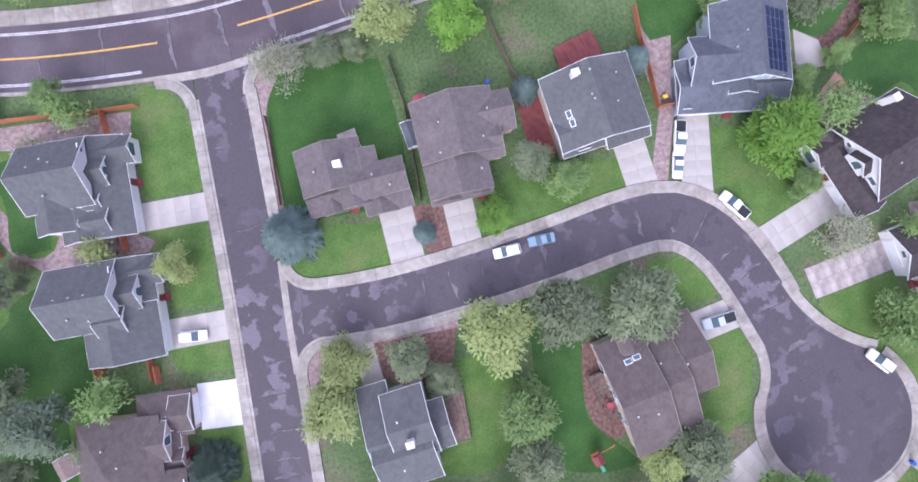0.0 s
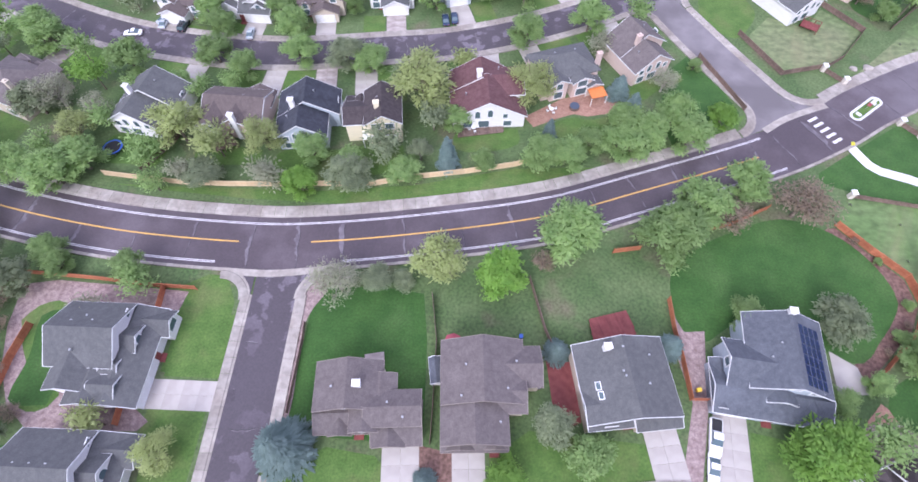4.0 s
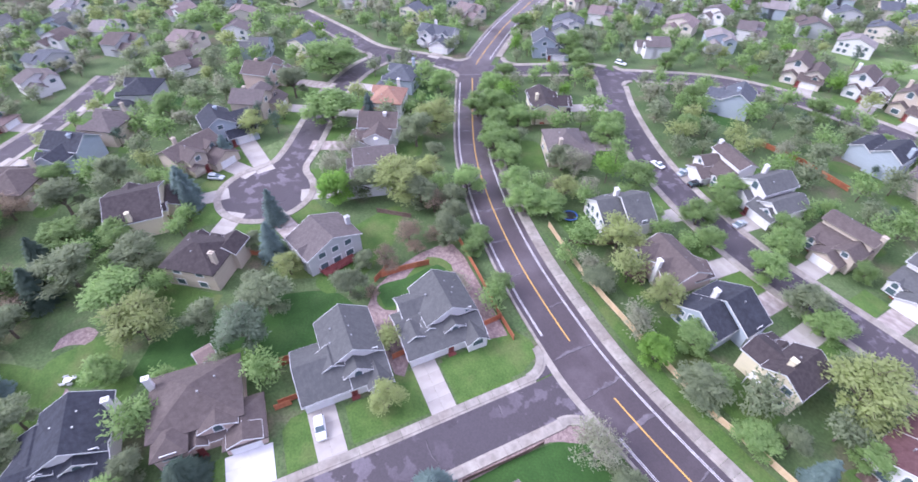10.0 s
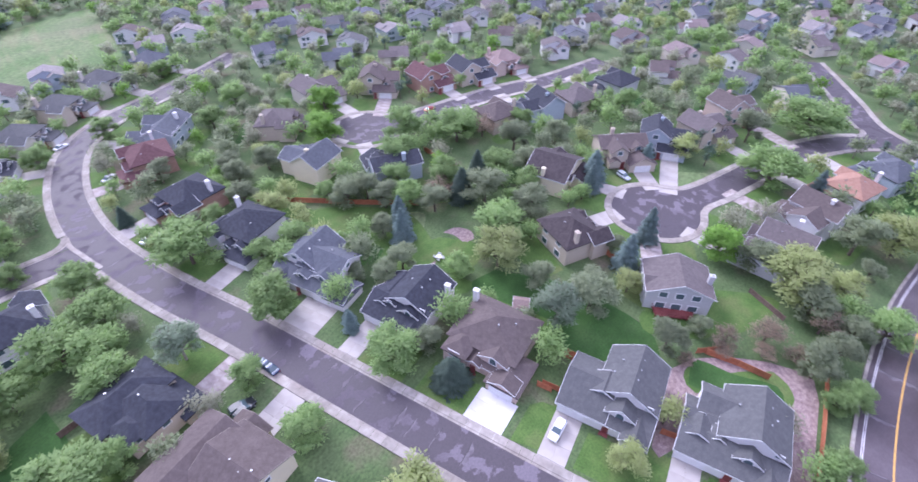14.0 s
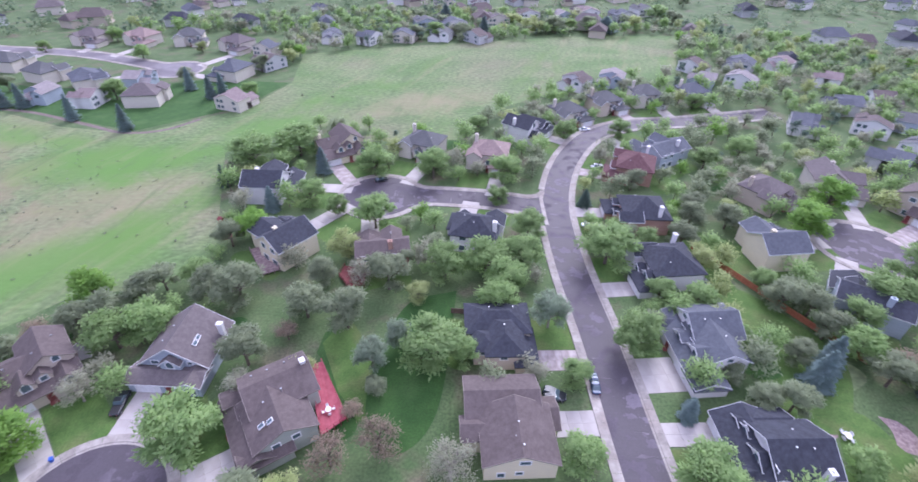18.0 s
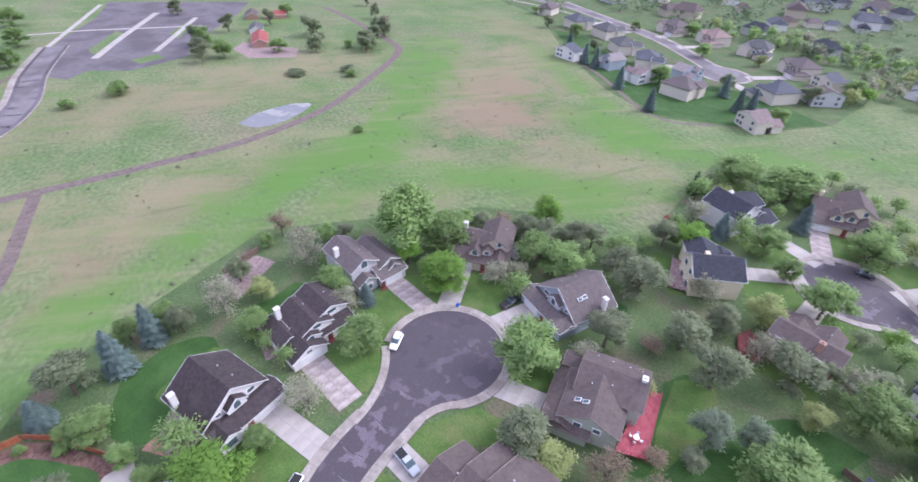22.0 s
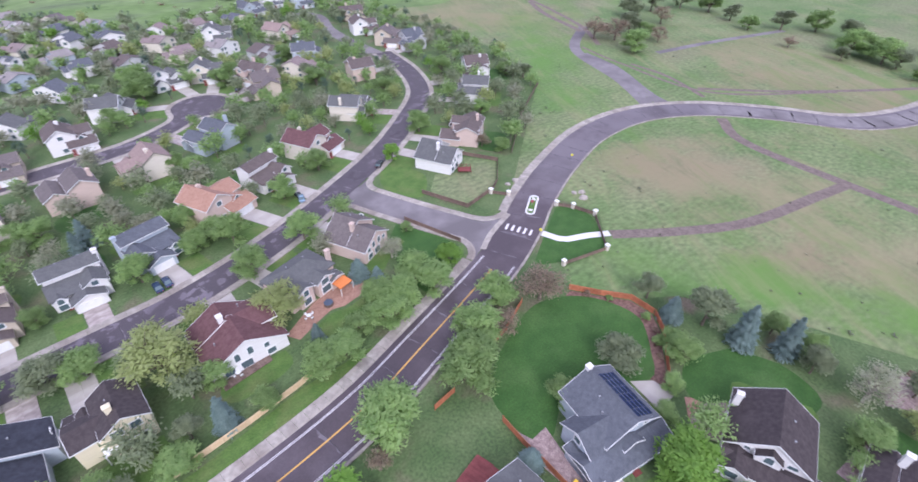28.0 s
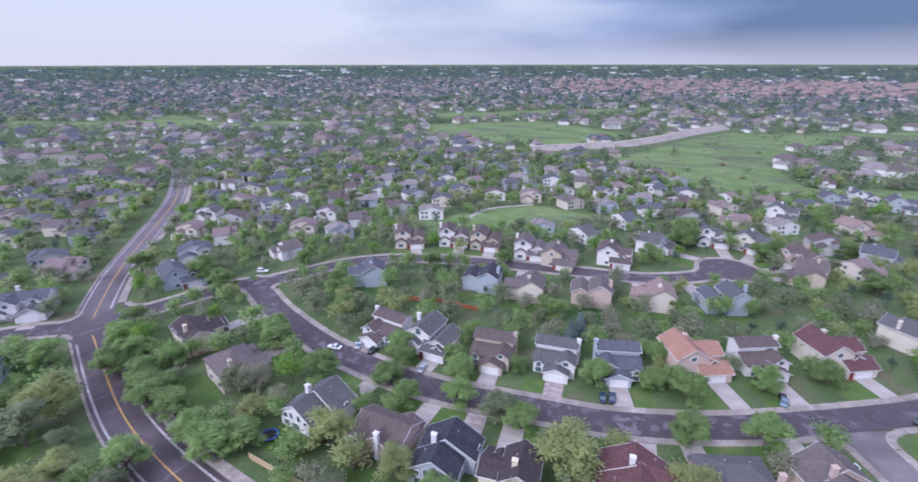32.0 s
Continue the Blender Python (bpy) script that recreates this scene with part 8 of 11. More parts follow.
patch([(57.8, 122.4), (59.0, 129.0), (65.0, 136.5), (73.0, 124.6), (66.2, 112.9), (61.0, 115.5)], 0.04, M["lawn"], "lawn", "green corner lawn", "lawn")
patch([(53.6, 107.0), (60.6, 86.0), (57.2, 80.4), (44.0, 72.4), (42.1, 81.3), (44.1, 97.2)], 0.04, M["lawn_dark"], "lawn", "deep green side lawn on the street corner", "lawn", smooth=False)
fence([(66.3, 114.2), (73.5, 99.4), (85.9, 102.8), (90.5, 106.2), (99.1, 116.7), (91.5, 127.5)], "old_wood", 1.5, label="dark board fence round a dry back yard")
deck([(82.6, 117.4), (86.2, 115.1), (87.8, 117.6), (84.2, 119.9)], 1.1, "maroon_deck", "dull red wooden deck behind a white house")
patch([(-78.2, -55.0), (-83.4, -54.7), (-85.7, -44.9), (-81.0, -40.8), (-73.2, -44.5)], 0.04, M["lawn"], "lawn", "bright green back lawn with garden chairs", "lawn")
patch([(-85.9, -54.6), (-89.5, -52.8), (-90.2, -48.4), (-87.2, -46.0), (-85.2, -48.4), (-86.4, -51.2)], 0.06, M["gravel"], "patio", "pinkish curved gravel terrace in a back yard", "patio")
patch([(-76.2, -80.4), (-82.7, -80.8), (-83.1, -76.1), (-76.3, -75.2)], 0.06, M["terracotta"], "patio", "reddish paved court below a board fence", "patio", smooth=False)
patch([(-71.6, -54.7), (-74.3, -54.3), (-75.6, -51.0), (-73.2, -49.5), (-70.5, -51.3)], 0.04, M["gravel"], "patio", "small pinkish paved terrace behind a house", "patio")
patch([(27.7, -74.8), (22.8, -81.9), (14.4, -66.8), (14.3, -57.2), (18.9, -56.2)], 0.04, M["lawn"], "lawn", "green back lawn beside a red deck", "lawn")
patch([(-78.7, 57.5), (-60.9, 57.5), (-31.6, 58.3), (-13.5, 60.8), (8.2, 66.5), (27.2, 68.0), (58.6, 80.4), (61.8, 85.5), (57.7, 83.1), (27.4, 66.6), (8.3, 59.8), (-19.4, 55.2), (-47.5, 55.3), (-68.3, 56.6)], 0.03, M["lawn"], "lawn", "long mown verge beside the road", "verge", smooth=False)
patch([(-70.0, -92.0), (-67.0, -58.0), (-76.0, -50.5), (-82.0, -56.0), (-88.0, -70.0), (-78.0, -90.0)], 0.04, M["lawn"], "lawn", "broad back lawn below a long board fence", "lawn")
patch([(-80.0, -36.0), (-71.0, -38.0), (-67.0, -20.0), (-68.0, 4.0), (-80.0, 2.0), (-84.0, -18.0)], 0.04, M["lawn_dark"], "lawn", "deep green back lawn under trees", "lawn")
patch([(-88.0, -8.0), (-84.0, 8.0), (-90.0, 20.0), (-104.0, 26.0), (-100.0, 12.0), (-92.0, -2.0)], 0.04, M["lawn"], "lawn", "green back lawn round a grey house", "lawn")
patch([(-84.0, -112.0), (-96.0, -92.0), (-104.0, -72.0), (-112.0, -62.0), (-106.0, -56.0), (-94.0, -66.0), (-86.0, -88.0)], 0.04, M["lawn"], "lawn", "long green back lawn beyond the board fence", "lawn")
patch([(-66.0, -118.0), (-66.0, -94.0), (-72.0, -92.0), (-78.0, -104.0), (-76.0, -118.0)], 0.04, M["lawn"], "lawn", "green back lawn behind navy-roofed houses", "lawn")
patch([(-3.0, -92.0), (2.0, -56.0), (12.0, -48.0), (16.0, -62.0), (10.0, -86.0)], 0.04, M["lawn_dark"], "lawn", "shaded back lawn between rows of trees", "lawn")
fence([(-80.3, 59.6), (-71.3, 58.8), (-63.0, 58.2)], "pine", 1.8, label="new pale pine board fence beside the road")
fence([(-63.0, 58.2), (-52.9, 58.3), (-42.0, 58.9), (-30.8, 59.7)], "pine", 1.8, label="new pale pine board fence beside the road")
fence([(-30.0, 59.5), (-21.4, 60.3)], "pine", 1.8, label="new pale pine board fence beside the road")
fence([(-21.4, 60.4), (-12.8, 62.6), (-2.8, 64.5), (8.0, 67.1), (12.0, 68.6)], "pine", 1.8, label="new pale pine board fence beside the road")
fence([(-57.3, 12.4), (-57.0, 9.6)], "cedar", 1.8)
fence([(-55.7, -9.6), (-55.6, -13.0)], "cedar", 1.8)
fence([(-64.9, -9.1), (-65.0, -11.4)], "cedar", 1.8)
fence([(-7.2, 35.7), (-5.7, 27.0), (-5.4, 14.5), (-5.4, 9.8)], "old_wood", 1.7, label="weathered dark board fence between two yards")
fence([(-29.9, 28.9), (-29.6, 25.7), (-29.5, 13.2)], "old_wood", 1.2, label="low weathered fence along the corner yard")
fence([(36.7, 37.4), (36.8, 31.6), (37.4, 26.2), (37.8, 19.3), (40.9, 19.4)], "cedar", 1.8)
fence([(11.0, 40.1), (13.6, 30.2), (15.8, 24.5)], "old_wood", 1.7, label="weathered dark board fence between two yards")
fence([(45.3, 52.6), (51.8, 54.6), (60.2, 59.0)], "cedar", 1.8)
fence([(73.0, 55.9), (77.8, 50.0), (82.7, 44.7), (83.3, 38.6)], "cedar", 1.8)
fence([(83.3, 38.2), (80.3, 33.6), (71.8, 26.0), (68.7, 23.7)], "cedar", 1.8)
fence([(27.4, 46.8), (32.8, 47.9)], "cedar", 1.8)
fence([(112.0, -2.8), (117.0, -13.1)], "old_wood", 1.7, label="weathered dark board fence at the meadow edge")
fence([(-84.7, 35.7), (-71.6, 35.2), (-59.2, 34.4), (-51.7, 34.3)], "cedar", 1.8)
fence([(-57.8, 34.4), (-57.3, 29.3)], "cedar", 1.8)
fence([(-82.8, 17.5), (-78.8, 12.0)], "cedar", 1.8)
fence([(-70.5, -109.1), (-77.0, -96.8), (-83.9, -83.3), (-92.6, -67.4)], "cedar", 1.8)
fence([(-119.4, -82.8), (-114.6, -67.9)], "cedar", 1.8)
fence([(-100.9, -16.3), (-98.1, -11.0)], "cedar", 1.8)
fence([(-103.6, 19.6), (-97.8, 27.3)], "old_wood", 1.5, label="weathered fence along a back yard")
fence([(-64.1, -13.1), (-64.2, -9.9)], "cedar", 1.8)
fence([(-54.8, -13.8), (-54.9, -10.8)], "cedar", 1.8)
fence([(-1.4, -84.0), (-12.4, -83.0)], "old_wood", 1.7, label="weathered board fence between yards")
fence([(-88.6, 143.3), (-75.3, 146.6), (-60.2, 146.6)], "cedar", 1.8)
fence([(54.3, 104.7), (59.0, 93.4), (61.8, 86.8)], "old_wood", 1.5, label="low dark fence beside the connecting street")
fence([(161.4, 163.8), (132.5, 142.1), (106.7, 118.2)], "old_wood", 1.6, label="dark fence at the meadow edge")
fence([(-72.7, 61.0), (-68.4, 69.3), (-67.1, 75.2)], "old_wood", 1.4, label="low dark fence between two yards")
fence([(-79.7, 13.8), (-79.9, 19.8), (-79.4, 25.7)], "cedar", 1.8)
car("wagon", "white", 7.9, -1.1, -265, "parked at the kerb")
car("sedan", "blue", 14.1, -0.1, -266, "parked at the kerb")
car("pickup", "white", 48.0, 0.4, 39, "parked at the kerb")
car("pickup", "silver", 41.9, -18.7, -262, "parked on a driveway")
car("wagon", "white", 67.8, -29.9, 42, "parked at the kerb")
car("wagon", "white", -47.8, -6.8, -94, "parked on a driveway")
car("pickup", "white", 40.7, 13.6, -192, "parked on a driveway")
car("sedan", "white", 39.5, 8.8, -191, "parked on a driveway")
car("pickup", "black", 64.2, -59.4, -175, "parked on a driveway")
car("sedan", "black", 22.0, -147.7, -245, "parked at the kerb")
car("wagon", "black", -21.9, -59.2, -263, "parked on a driveway")
car("sedan", "navy", -31.0, -62.3, -184, "parked at the kerb")
car("sedan", "silver", -44.5, -120.3, 67, "parked on a driveway")
car("sedan", "navy", -31.1, -63.1, -1, "parked at the kerb")
car("wagon", "black", -22.1, -60.3, 69, "parked on a driveway")
car("sedan", "white", -90.8, 98.2, 79, "parked at the kerb")
car("sedan", "white", -91.8, 104.9, -263, "parked at the kerb")
car("sedan", "silver", -85.2, 110.5, -45, "parked on a driveway")
car("sedan", "black", -79.8, 109.8, -7, "parked on a driveway")
car("sedan", "silver", -61.0, 106.4, 7, "parked on a driveway")
car("sedan", "navy", -10.5, 114.8, 9, "parked on a driveway")
car("sedan", "navy", -8.2, 115.7, 9, "parked on a driveway")
car("sedan", "blue", 33.5, 132.9, -13, "parked on a driveway")
car("wagon", "black", 63.5, 137.8, -43, "parked at the kerb")
car("wagon", "black", -79.4, 108.3, -2, "parked on a driveway")
car("sedan", "silver", -85.1, 109.2, 3, "parked on a driveway")
car("wagon", "silver", -137.0, -19.9, -29, "parked on a driveway")
car("sedan", "white", -55.5, -157.5, -252, "parked on a driveway")
car("sedan", "white", -58.4, -189.7, -260, "parked at the kerb")
car("sedan", "silver", -43.6, -120.2, -267, "parked on a driveway")
car("sedan", "red", -145.8, -97.5, 75, "parked on a driveway")
car("sedan", "red", -129.6, 85.4, -103, "parked on a driveway")
car("sedan", "black", 33.4, 134.2, -177, "parked on a driveway")
car("sedan", "black", 42.9, 235.5, -44, "parked at the kerb")
car("wagon", "white", -158.3, 140.4, -66, "parked at the kerb")
patch([(-153.7, 219.1), (-112.3, 256.7), (-86.1, 289.7), (-55.6, 286.5), (-31.3, 284.5), (-34.3, 262.0), (-70.6, 240.0), (-102.0, 233.4)], 0, M["pasture"], "field", "open green field among the houses", "field")
patch([(-71.6, 440.4), (-30.1, 550.1), (45.4, 713.6), (141.0, 746.8), (202.6, 741.3), (102.3, 599.6), (75.7, 498.6), (83.5, 417.1), (118.2, 411.0), (76.0, 374.1), (33.1, 367.6), (2.8, 393.7), (-33.1, 429.5)], 0, M["pasture"], "field", "open green field among the houses", "field")
patch([(142.2, 754.0), (288.8, 842.8), (407.8, 972.5), (430.1, 844.7), (560.2, 877.9), (460.9, 715.2), (357.8, 724.2), (193.1, 690.0)], 0, M["pasture"], "field", "open green field among the houses", "field")
patch([(84.9, 415.0), (157.4, 437.5), (219.8, 428.4), (276.0, 412.0), (224.1, 327.0), (171.6, 332.1), (134.4, 379.2), (100.0, 389.4)], 0, M["pasture"], "field", "open green field among the houses", "field")
patch([(-345.5, 647.9), (-279.1, 698.1), (-203.2, 746.1), (-111.4, 686.0), (-58.5, 644.1), (-107.5, 539.2), (-148.4, 517.0), (-211.5, 524.4), (-292.1, 544.3)], 0, M["pasture"], "field", "open green field among the houses", "field")
patch([(653.7, 1447.1), (970.1, 1758.0), (924.0, 1474.3), (680.5, 1075.2), (545.3, 1023.0), (535.9, 1153.3)], 0, M["pasture"], "field", "open green field among the houses", "field")
patch([(-417.6, 787.9), (-324.1, 871.1), (-152.9, 1015.4), (-61.5, 1069.4), (-55.8, 974.2), (-228.6, 841.0), (-348.1, 688.9)], 0, M["pasture"], "field", "open green field among the houses", "field")
patch([(-976.6, 411.3), (-853.2, 448.7), (-777.4, 508.8), (-819.8, 579.6), (-740.1, 563.1), (-630.4, 547.7), (-559.6, 596.5), (-449.3, 611.6), (-483.1, 535.9), (-647.4, 462.6), (-774.2, 420.5), (-865.5, 365.3)], 0, M["pasture"], "field", "open green field among the houses", "field")
embankment([(-138.4, 481.1), (-112.8, 502.8), (-79.8, 530.7), (-50.6, 560.1), (-19.8, 616.8), (13.0, 689.8), (52.4, 764.1)], 9.5, 4.2)
ribbon_thing([(119.7, 245.2), (117.0, 277.1), (117.3, 307.1), (123.4, 335.5), (117.2, 354.5)], 8.0, 0.06, M["asphalt_dry"], "road", "short grey side street between houses", "road")
ribbon_thing([(245.6, 160.4), (288.0, 154.3), (344.9, 142.6)], 4.0, 0.06, M["asphalt_dry"], "track", "grey track through the scrub beyond the meadow", "track")
ribbon_thing([(217.5, 116.5), (246.4, 92.2), (279.4, 70.5), (320.9, 46.7)], 2.6, 0.06, M["dirt"], "footpath", "faint dirt path in the meadow", "path")
ribbon_thing([(219.4, 156.8), (219.5, 134.7), (210.8, 108.9)], 2.4, 0.06, M["dirt"], "footpath", "faint dirt path in the meadow", "path")
ribbon_thing([(210.8, 182.6), (208.3, 162.5), (203.3, 148.1), (193.3, 127.0), (189.3, 111.8)], 6.5, 0.06, M["asphalt_dry"], "track", "wide paved track joining the road", "track")
ribbon_thing([(441.1, -269.3), (399.5, -278.4), (360.6, -291.0), (325.9, -300.6), (287.7, -304.7)], 9.0, 0.06, M["asphalt_dry"], "road", "grey street along the far edge of the meadow", "road")
ribbon_thing([(435.7, -256.0), (387.4, -266.4), (347.3, -277.4), (313.2, -286.7), (277.2, -290.8)], 2.0, 0.06, M["drive"], "footpath", "pale concrete pavement beside the far street", "path")
ribbon_thing([(275.4, 1026.6), (324.8, 984.6), (376.7, 917.3), (412.9, 842.5), (443.0, 754.1)], 4.0, 0.3, M["drive"], "footpath", "pale path across the distant field", "path")
ribbon_thing([(-493.7, 219.1), (-437.9, 252.2), (-387.7, 269.6), (-328.0, 288.9)], 10.0, 0.3, M["asphalt_dry"], "road", "distant grey cross street", "road")
ribbon_thing([(-387.7, 269.6), (-419.0, 310.9), (-438.9, 336.5), (-476.0, 359.3)], 12.0, 0.31, M["asphalt_dry"], "road", "distant grey street", "road")
ribbon_thing([(-221.3, 200.6), (-247.7, 223.9), (-266.0, 244.2)], 9.0, 0.31, M["asphalt_dry"], "road", "distant grey street", "road")
ribbon_thing([(-109.2, 233.5), (-105.9, 269.1), (-83.1, 292.6)], 3.0, 0.45, M["drive"], "footpath", "pale concrete path across the park", "path")
ribbon_thing([(51.4, 376.0), (63.3, 390.0), (82.5, 393.5)], 3.0, 0.45, M["drive"], "footpath", "pale concrete path across the field", "path")
deck([(23.6, -31.6), (21.7, -24.0), (17.9, -24.6), (20.8, -32.4)], 0.9, "old_wood", "weathered grey timber deck with railing behind a house")
deck([(29.4, -67.6), (26.5, -68.7), (19.0, -55.0), (23.2, -51.5), (26.7, -61.9)], 1.2, "red_deck", "long red-stained timber deck with railing behind a house")
deck([(-6.6, -23.1), (-3.6, -22.8), (-3.4, -31.7), (-6.6, -31.9)], 0.6, "old_wood", "brown weathered timber deck beside a grey house")
deck([(22.4, 27.4), (30.0, 30.2), (28.6, 34.7), (21.7, 32.6)], 0.6, "maroon_deck", "maroon timber deck behind a grey-roofed house", rail=False)
deck([(21.1, -100.0), (26.8, -101.1), (27.7, -97.3), (24.7, -92.9), (20.7, -93.4)], 0.9, "maroon_deck", "round dark red deck behind a brick house")
deck([(49.8, -110.8), (54.3, -108.5), (47.6, -97.7), (43.7, -99.8)], 0.8, "gravel", "weathered pinkish deck behind a house")
deck([(-91.0, 9.2), (-87.3, 9.7), (-84.5, 2.1), (-88.1, -0.1)], 0.7, "maroon_deck", "red-brown timber deck behind a house")
deck([(-57.3, 73.8), (-62.5, 69.4), (-57.4, 66.7), (-53.5, 68.8)], 1.2, "old_wood", "grey weathered raised deck behind a house")
deck([(-4.8, 77.0), (5.5, 79.1), (5.4, 76.7), (-4.8, 74.5)], 0.3, "old_wood", "low timber deck along a white house", rail=False)
deck([(-18.1, 23.7), (-14.8, 24.4), (-14.5, 22.1), (-17.6, 21.6)], 0.5, "drive_worn", "pale rear landing of a house", rail=False)
patio_table(22.7, -56.5, 1.2)
patio_table(-1.4, 77.1, 0.3)
patio_table(20.8, -29.8, 0.7, "red_deck", "red garden table with chairs on a deck")
patio_table(-76.5, -49.9)
patio_table(16.6, 84.1, 0.05)
canopy([(24.8, 89.2), (28.5, 90.3), (29.4, 87.3), (25.8, 86.1)], 2.4, "orange cloth garden canopy over a terrace", "orange_cloth")
umbrella(-2.7, 26.4, "red_deck", "dark red garden umbrella beside a house")
umbrella(61.8, -112.9, "maroon_deck", "dark garden umbrella at the meadow edge")
hot_tub(22.0, 85.3)
hot_tub(12.0, 20.5)
trampoline(-81.2, 66.7)
playset(66.2, -121.0, 60, "yellow_plastic")
playset(17.1, -38.0, 200, "green_plastic")
bin_(70.2, -47.8, 20, "blue_plastic", "blue wheelie bin standing at the kerb")
bin_(39.3, 20.9, 100, "yellow_plastic", "yellow tub beside a cedar fence")
bin_(9.3, 28.5, 0, "blue_plastic", "blue tub behind a house")
bin_(-49.7, -21.8, 0, "tyre", "black bin on a bright driveway")
pillar(96.4, 84.5)
pillar(99.6, 80.6)
pillar(102.3, 74.2)
pillar(92.6, 61.0)
pillar(78.4, 63.2)
pillar(84.2, 101.6)
pillar(87.9, 97.3)
fence([(96.4, 84.5), (99.6, 80.6), (102.3, 74.2), (92.6, 61.0), (78.4, 63.2)], "old_wood", 1.2, label="low dark fence between entry pillars")
fence([(84.2, 101.6), (87.9, 97.3)], "old_wood", 1.2, label="low dark fence between entry pillars")
road_sign(81.8, 76.0, 20)
road_sign(120.5, 101.9, 30)
boulder(106.2, 86.4, 0.9, 0)
boulder(108.4, 85.2, 1.15, 1)
boulder(106.4, 82.7, 1.4, 2)
boulder(92.1, 102.6, 0.9, 3)
boulder(95.7, 103.1, 1.15, 4)
canopy([(-26.0, 73.5), (-20.0, 75.5), (-19.8, 71.9), (-25.3, 70.5)], 2.6, "bright white patio cover behind a cream house")
shed(-71.1, -24.9, 20, 3.2, 3.2, "wall_beige", "roof_pink", "small garden pavilion with tan roof")
shed(-5.3, 21.2, 10, 1.6, 4.0, "wall_white", "roof_slate", "narrow white lean-to shed beside a house")
shed(78.4, -71.9, 30, 2.4, 2.0, "wall_white", "roof_grey", "small white garden shed")
shed(-66.0, -92.0, 10, 2.4, 2.4, "wall_blue", "roof_slate", "small blue garden shed")
patch([(311.3, -50.7), (322.0, -59.7), (294.0, -83.4), (279.4, -76.5), (289.9, -54.6)], 0, M["gravel"], "arena", "red-brown bare riding arena", "arena", smooth=False)
shed(317.0, -68.2, 75, 9, 22, "wall_brick", "barn_red", "long red-roofed barn far across the meadow", "barn")
shed(342.2, -72.8, 75, 8, 13, "wall_white", "roof_grey", "white-roofed farm building across the meadow", "barn")
shed(371.6, -93.2, 170, 8, 14, "wall_brick", "barn_red", "red-roofed farm building across the meadow", "barn")
shed(379.6, -79.7, 75, 8, 14, "wall_brick", "roof_brown", "long brown-roofed farm building across the meadow", "barn")
patio_table(-76.5, -50.3, 0.05)
boat(87.5, -85.7, 60)
SCRUB = [(258.5, -133.2), (250.6, -199.2), (197.9, -199.9), (142.5, -178.0), (95.9, -146.7), (113.6, -100.1), (158.8, -88.1)]
KEPT_CLEAR = [(-138.4, 481.1, 26), (-126.2, 493.5, 26), (-112.8, 502.8, 26), (-96.6, 516.5, 26), (-79.8, 530.7, 26), (-65.5, 545.1, 26), (-50.6, 560.1, 26), (-36.0, 589.7, 26), (-19.8, 616.8, 26), (-4.6, 651.5, 26), (13.0, 689.8, 26), (31.4, 725.3, 26), (52.4, 764.1, 26), (399.5, -278.4, 9), (379.3, -284.9, 9), (360.6, -291.0, 9), (343.4, -296.5, 9), (325.9, -300.6, 9), (305.8, -301.1, 9), (287.7, -304.7, 9), (119.7, 245.2, 8), (118.2, 260.4, 8), (117.0, 277.1, 8), (116.8, 291.5, 8), (117.3, 307.1, 8), (119.8, 322.4, 8), (123.4, 335.5, 8), (121.4, 346.5, 8)]

# ---- trees ----
tree("spruce", -77.5, -61.9, 5.8, 8.9)
tree("yellow", -81.2, -35.9, 11.6, 11.0)
tree("grey", -79.4, -24.6, 7.1, 7.3)
tree("sage", -71.6, -16.5, 9.4, 11.0)
tree("grey", -84.2, -13.1, 7.1, 7.3)
tree("yellow", -89.0, -5.6, 6.0, 6.2)
tree("grey", -79.0, -11.6, 10.5, 9.0)
tree("yellow", -112.8, 27.1, 10.5, 9.0)
tree("grey", -101.0, 31.4, 9.0, 9.0)
tree("grey", -90.1, 36.4, 7.4, 8.0)
tree("grey", -100.6, -12.8, 5.2, 5.0)
tree("spruce", -129.9, -27.8, 7.5, 9.0)
tree("spruce", -147.0, -16.0, 5.6, 7.0)
tree("green", -101.9, 45.6, 8.6, 8.0)
for x, y, across in ((-87.3, 30.2, 5.0), (-85.0, 24.0, 4.6), (-80.6, 16.6, 4.0), (-75.2, 10.4, 3.4)):
    tree("rust", x, y, across, across * 0.75)
tree("spruce", -109.8, -6.4, 5.6, 9.0)
tree("spruce", -96.7, -8.3, 6.2, 9.0)
tree("pine", -114.0, -59.5, 6.6, 8.0)
tree("green", -91.5, -41.0, 12.5, 10.0)
tree("green", -107.0, -84.0, 12.0, 10.0)
tree("grey", -104.7, -37.6, 11.0, 9.0)
tree("green", -119.3, -55.4, 9.5, 8.0)
tree("green", -116.2, -43.0, 8.0, 7.0)
tree("rust", -137.8, -70.4, 9.0, 8.0)
tree("green", -73.6, -42.6, 6.4, 6.0)
tree("grey", -104.0, -51.6, 12.5, 10.0)
tree("pine", -101.4, -57.8, 8.0, 9.0)
tree("grey", -68.6, -55.8, 7.2, 7.4)
tree("grey", -63.4, -56.6, 6.5, 6.5)
tree("grey", -76.3, 5.8, 7.6, 7.6)
tree("grey", -84.7, 11.3, 4.6, 4.6)
tree("grey", -84.2, 32.9, 7.4, 7.5)
tree("grey", -98.1, 39.5, 6.8, 6.9)
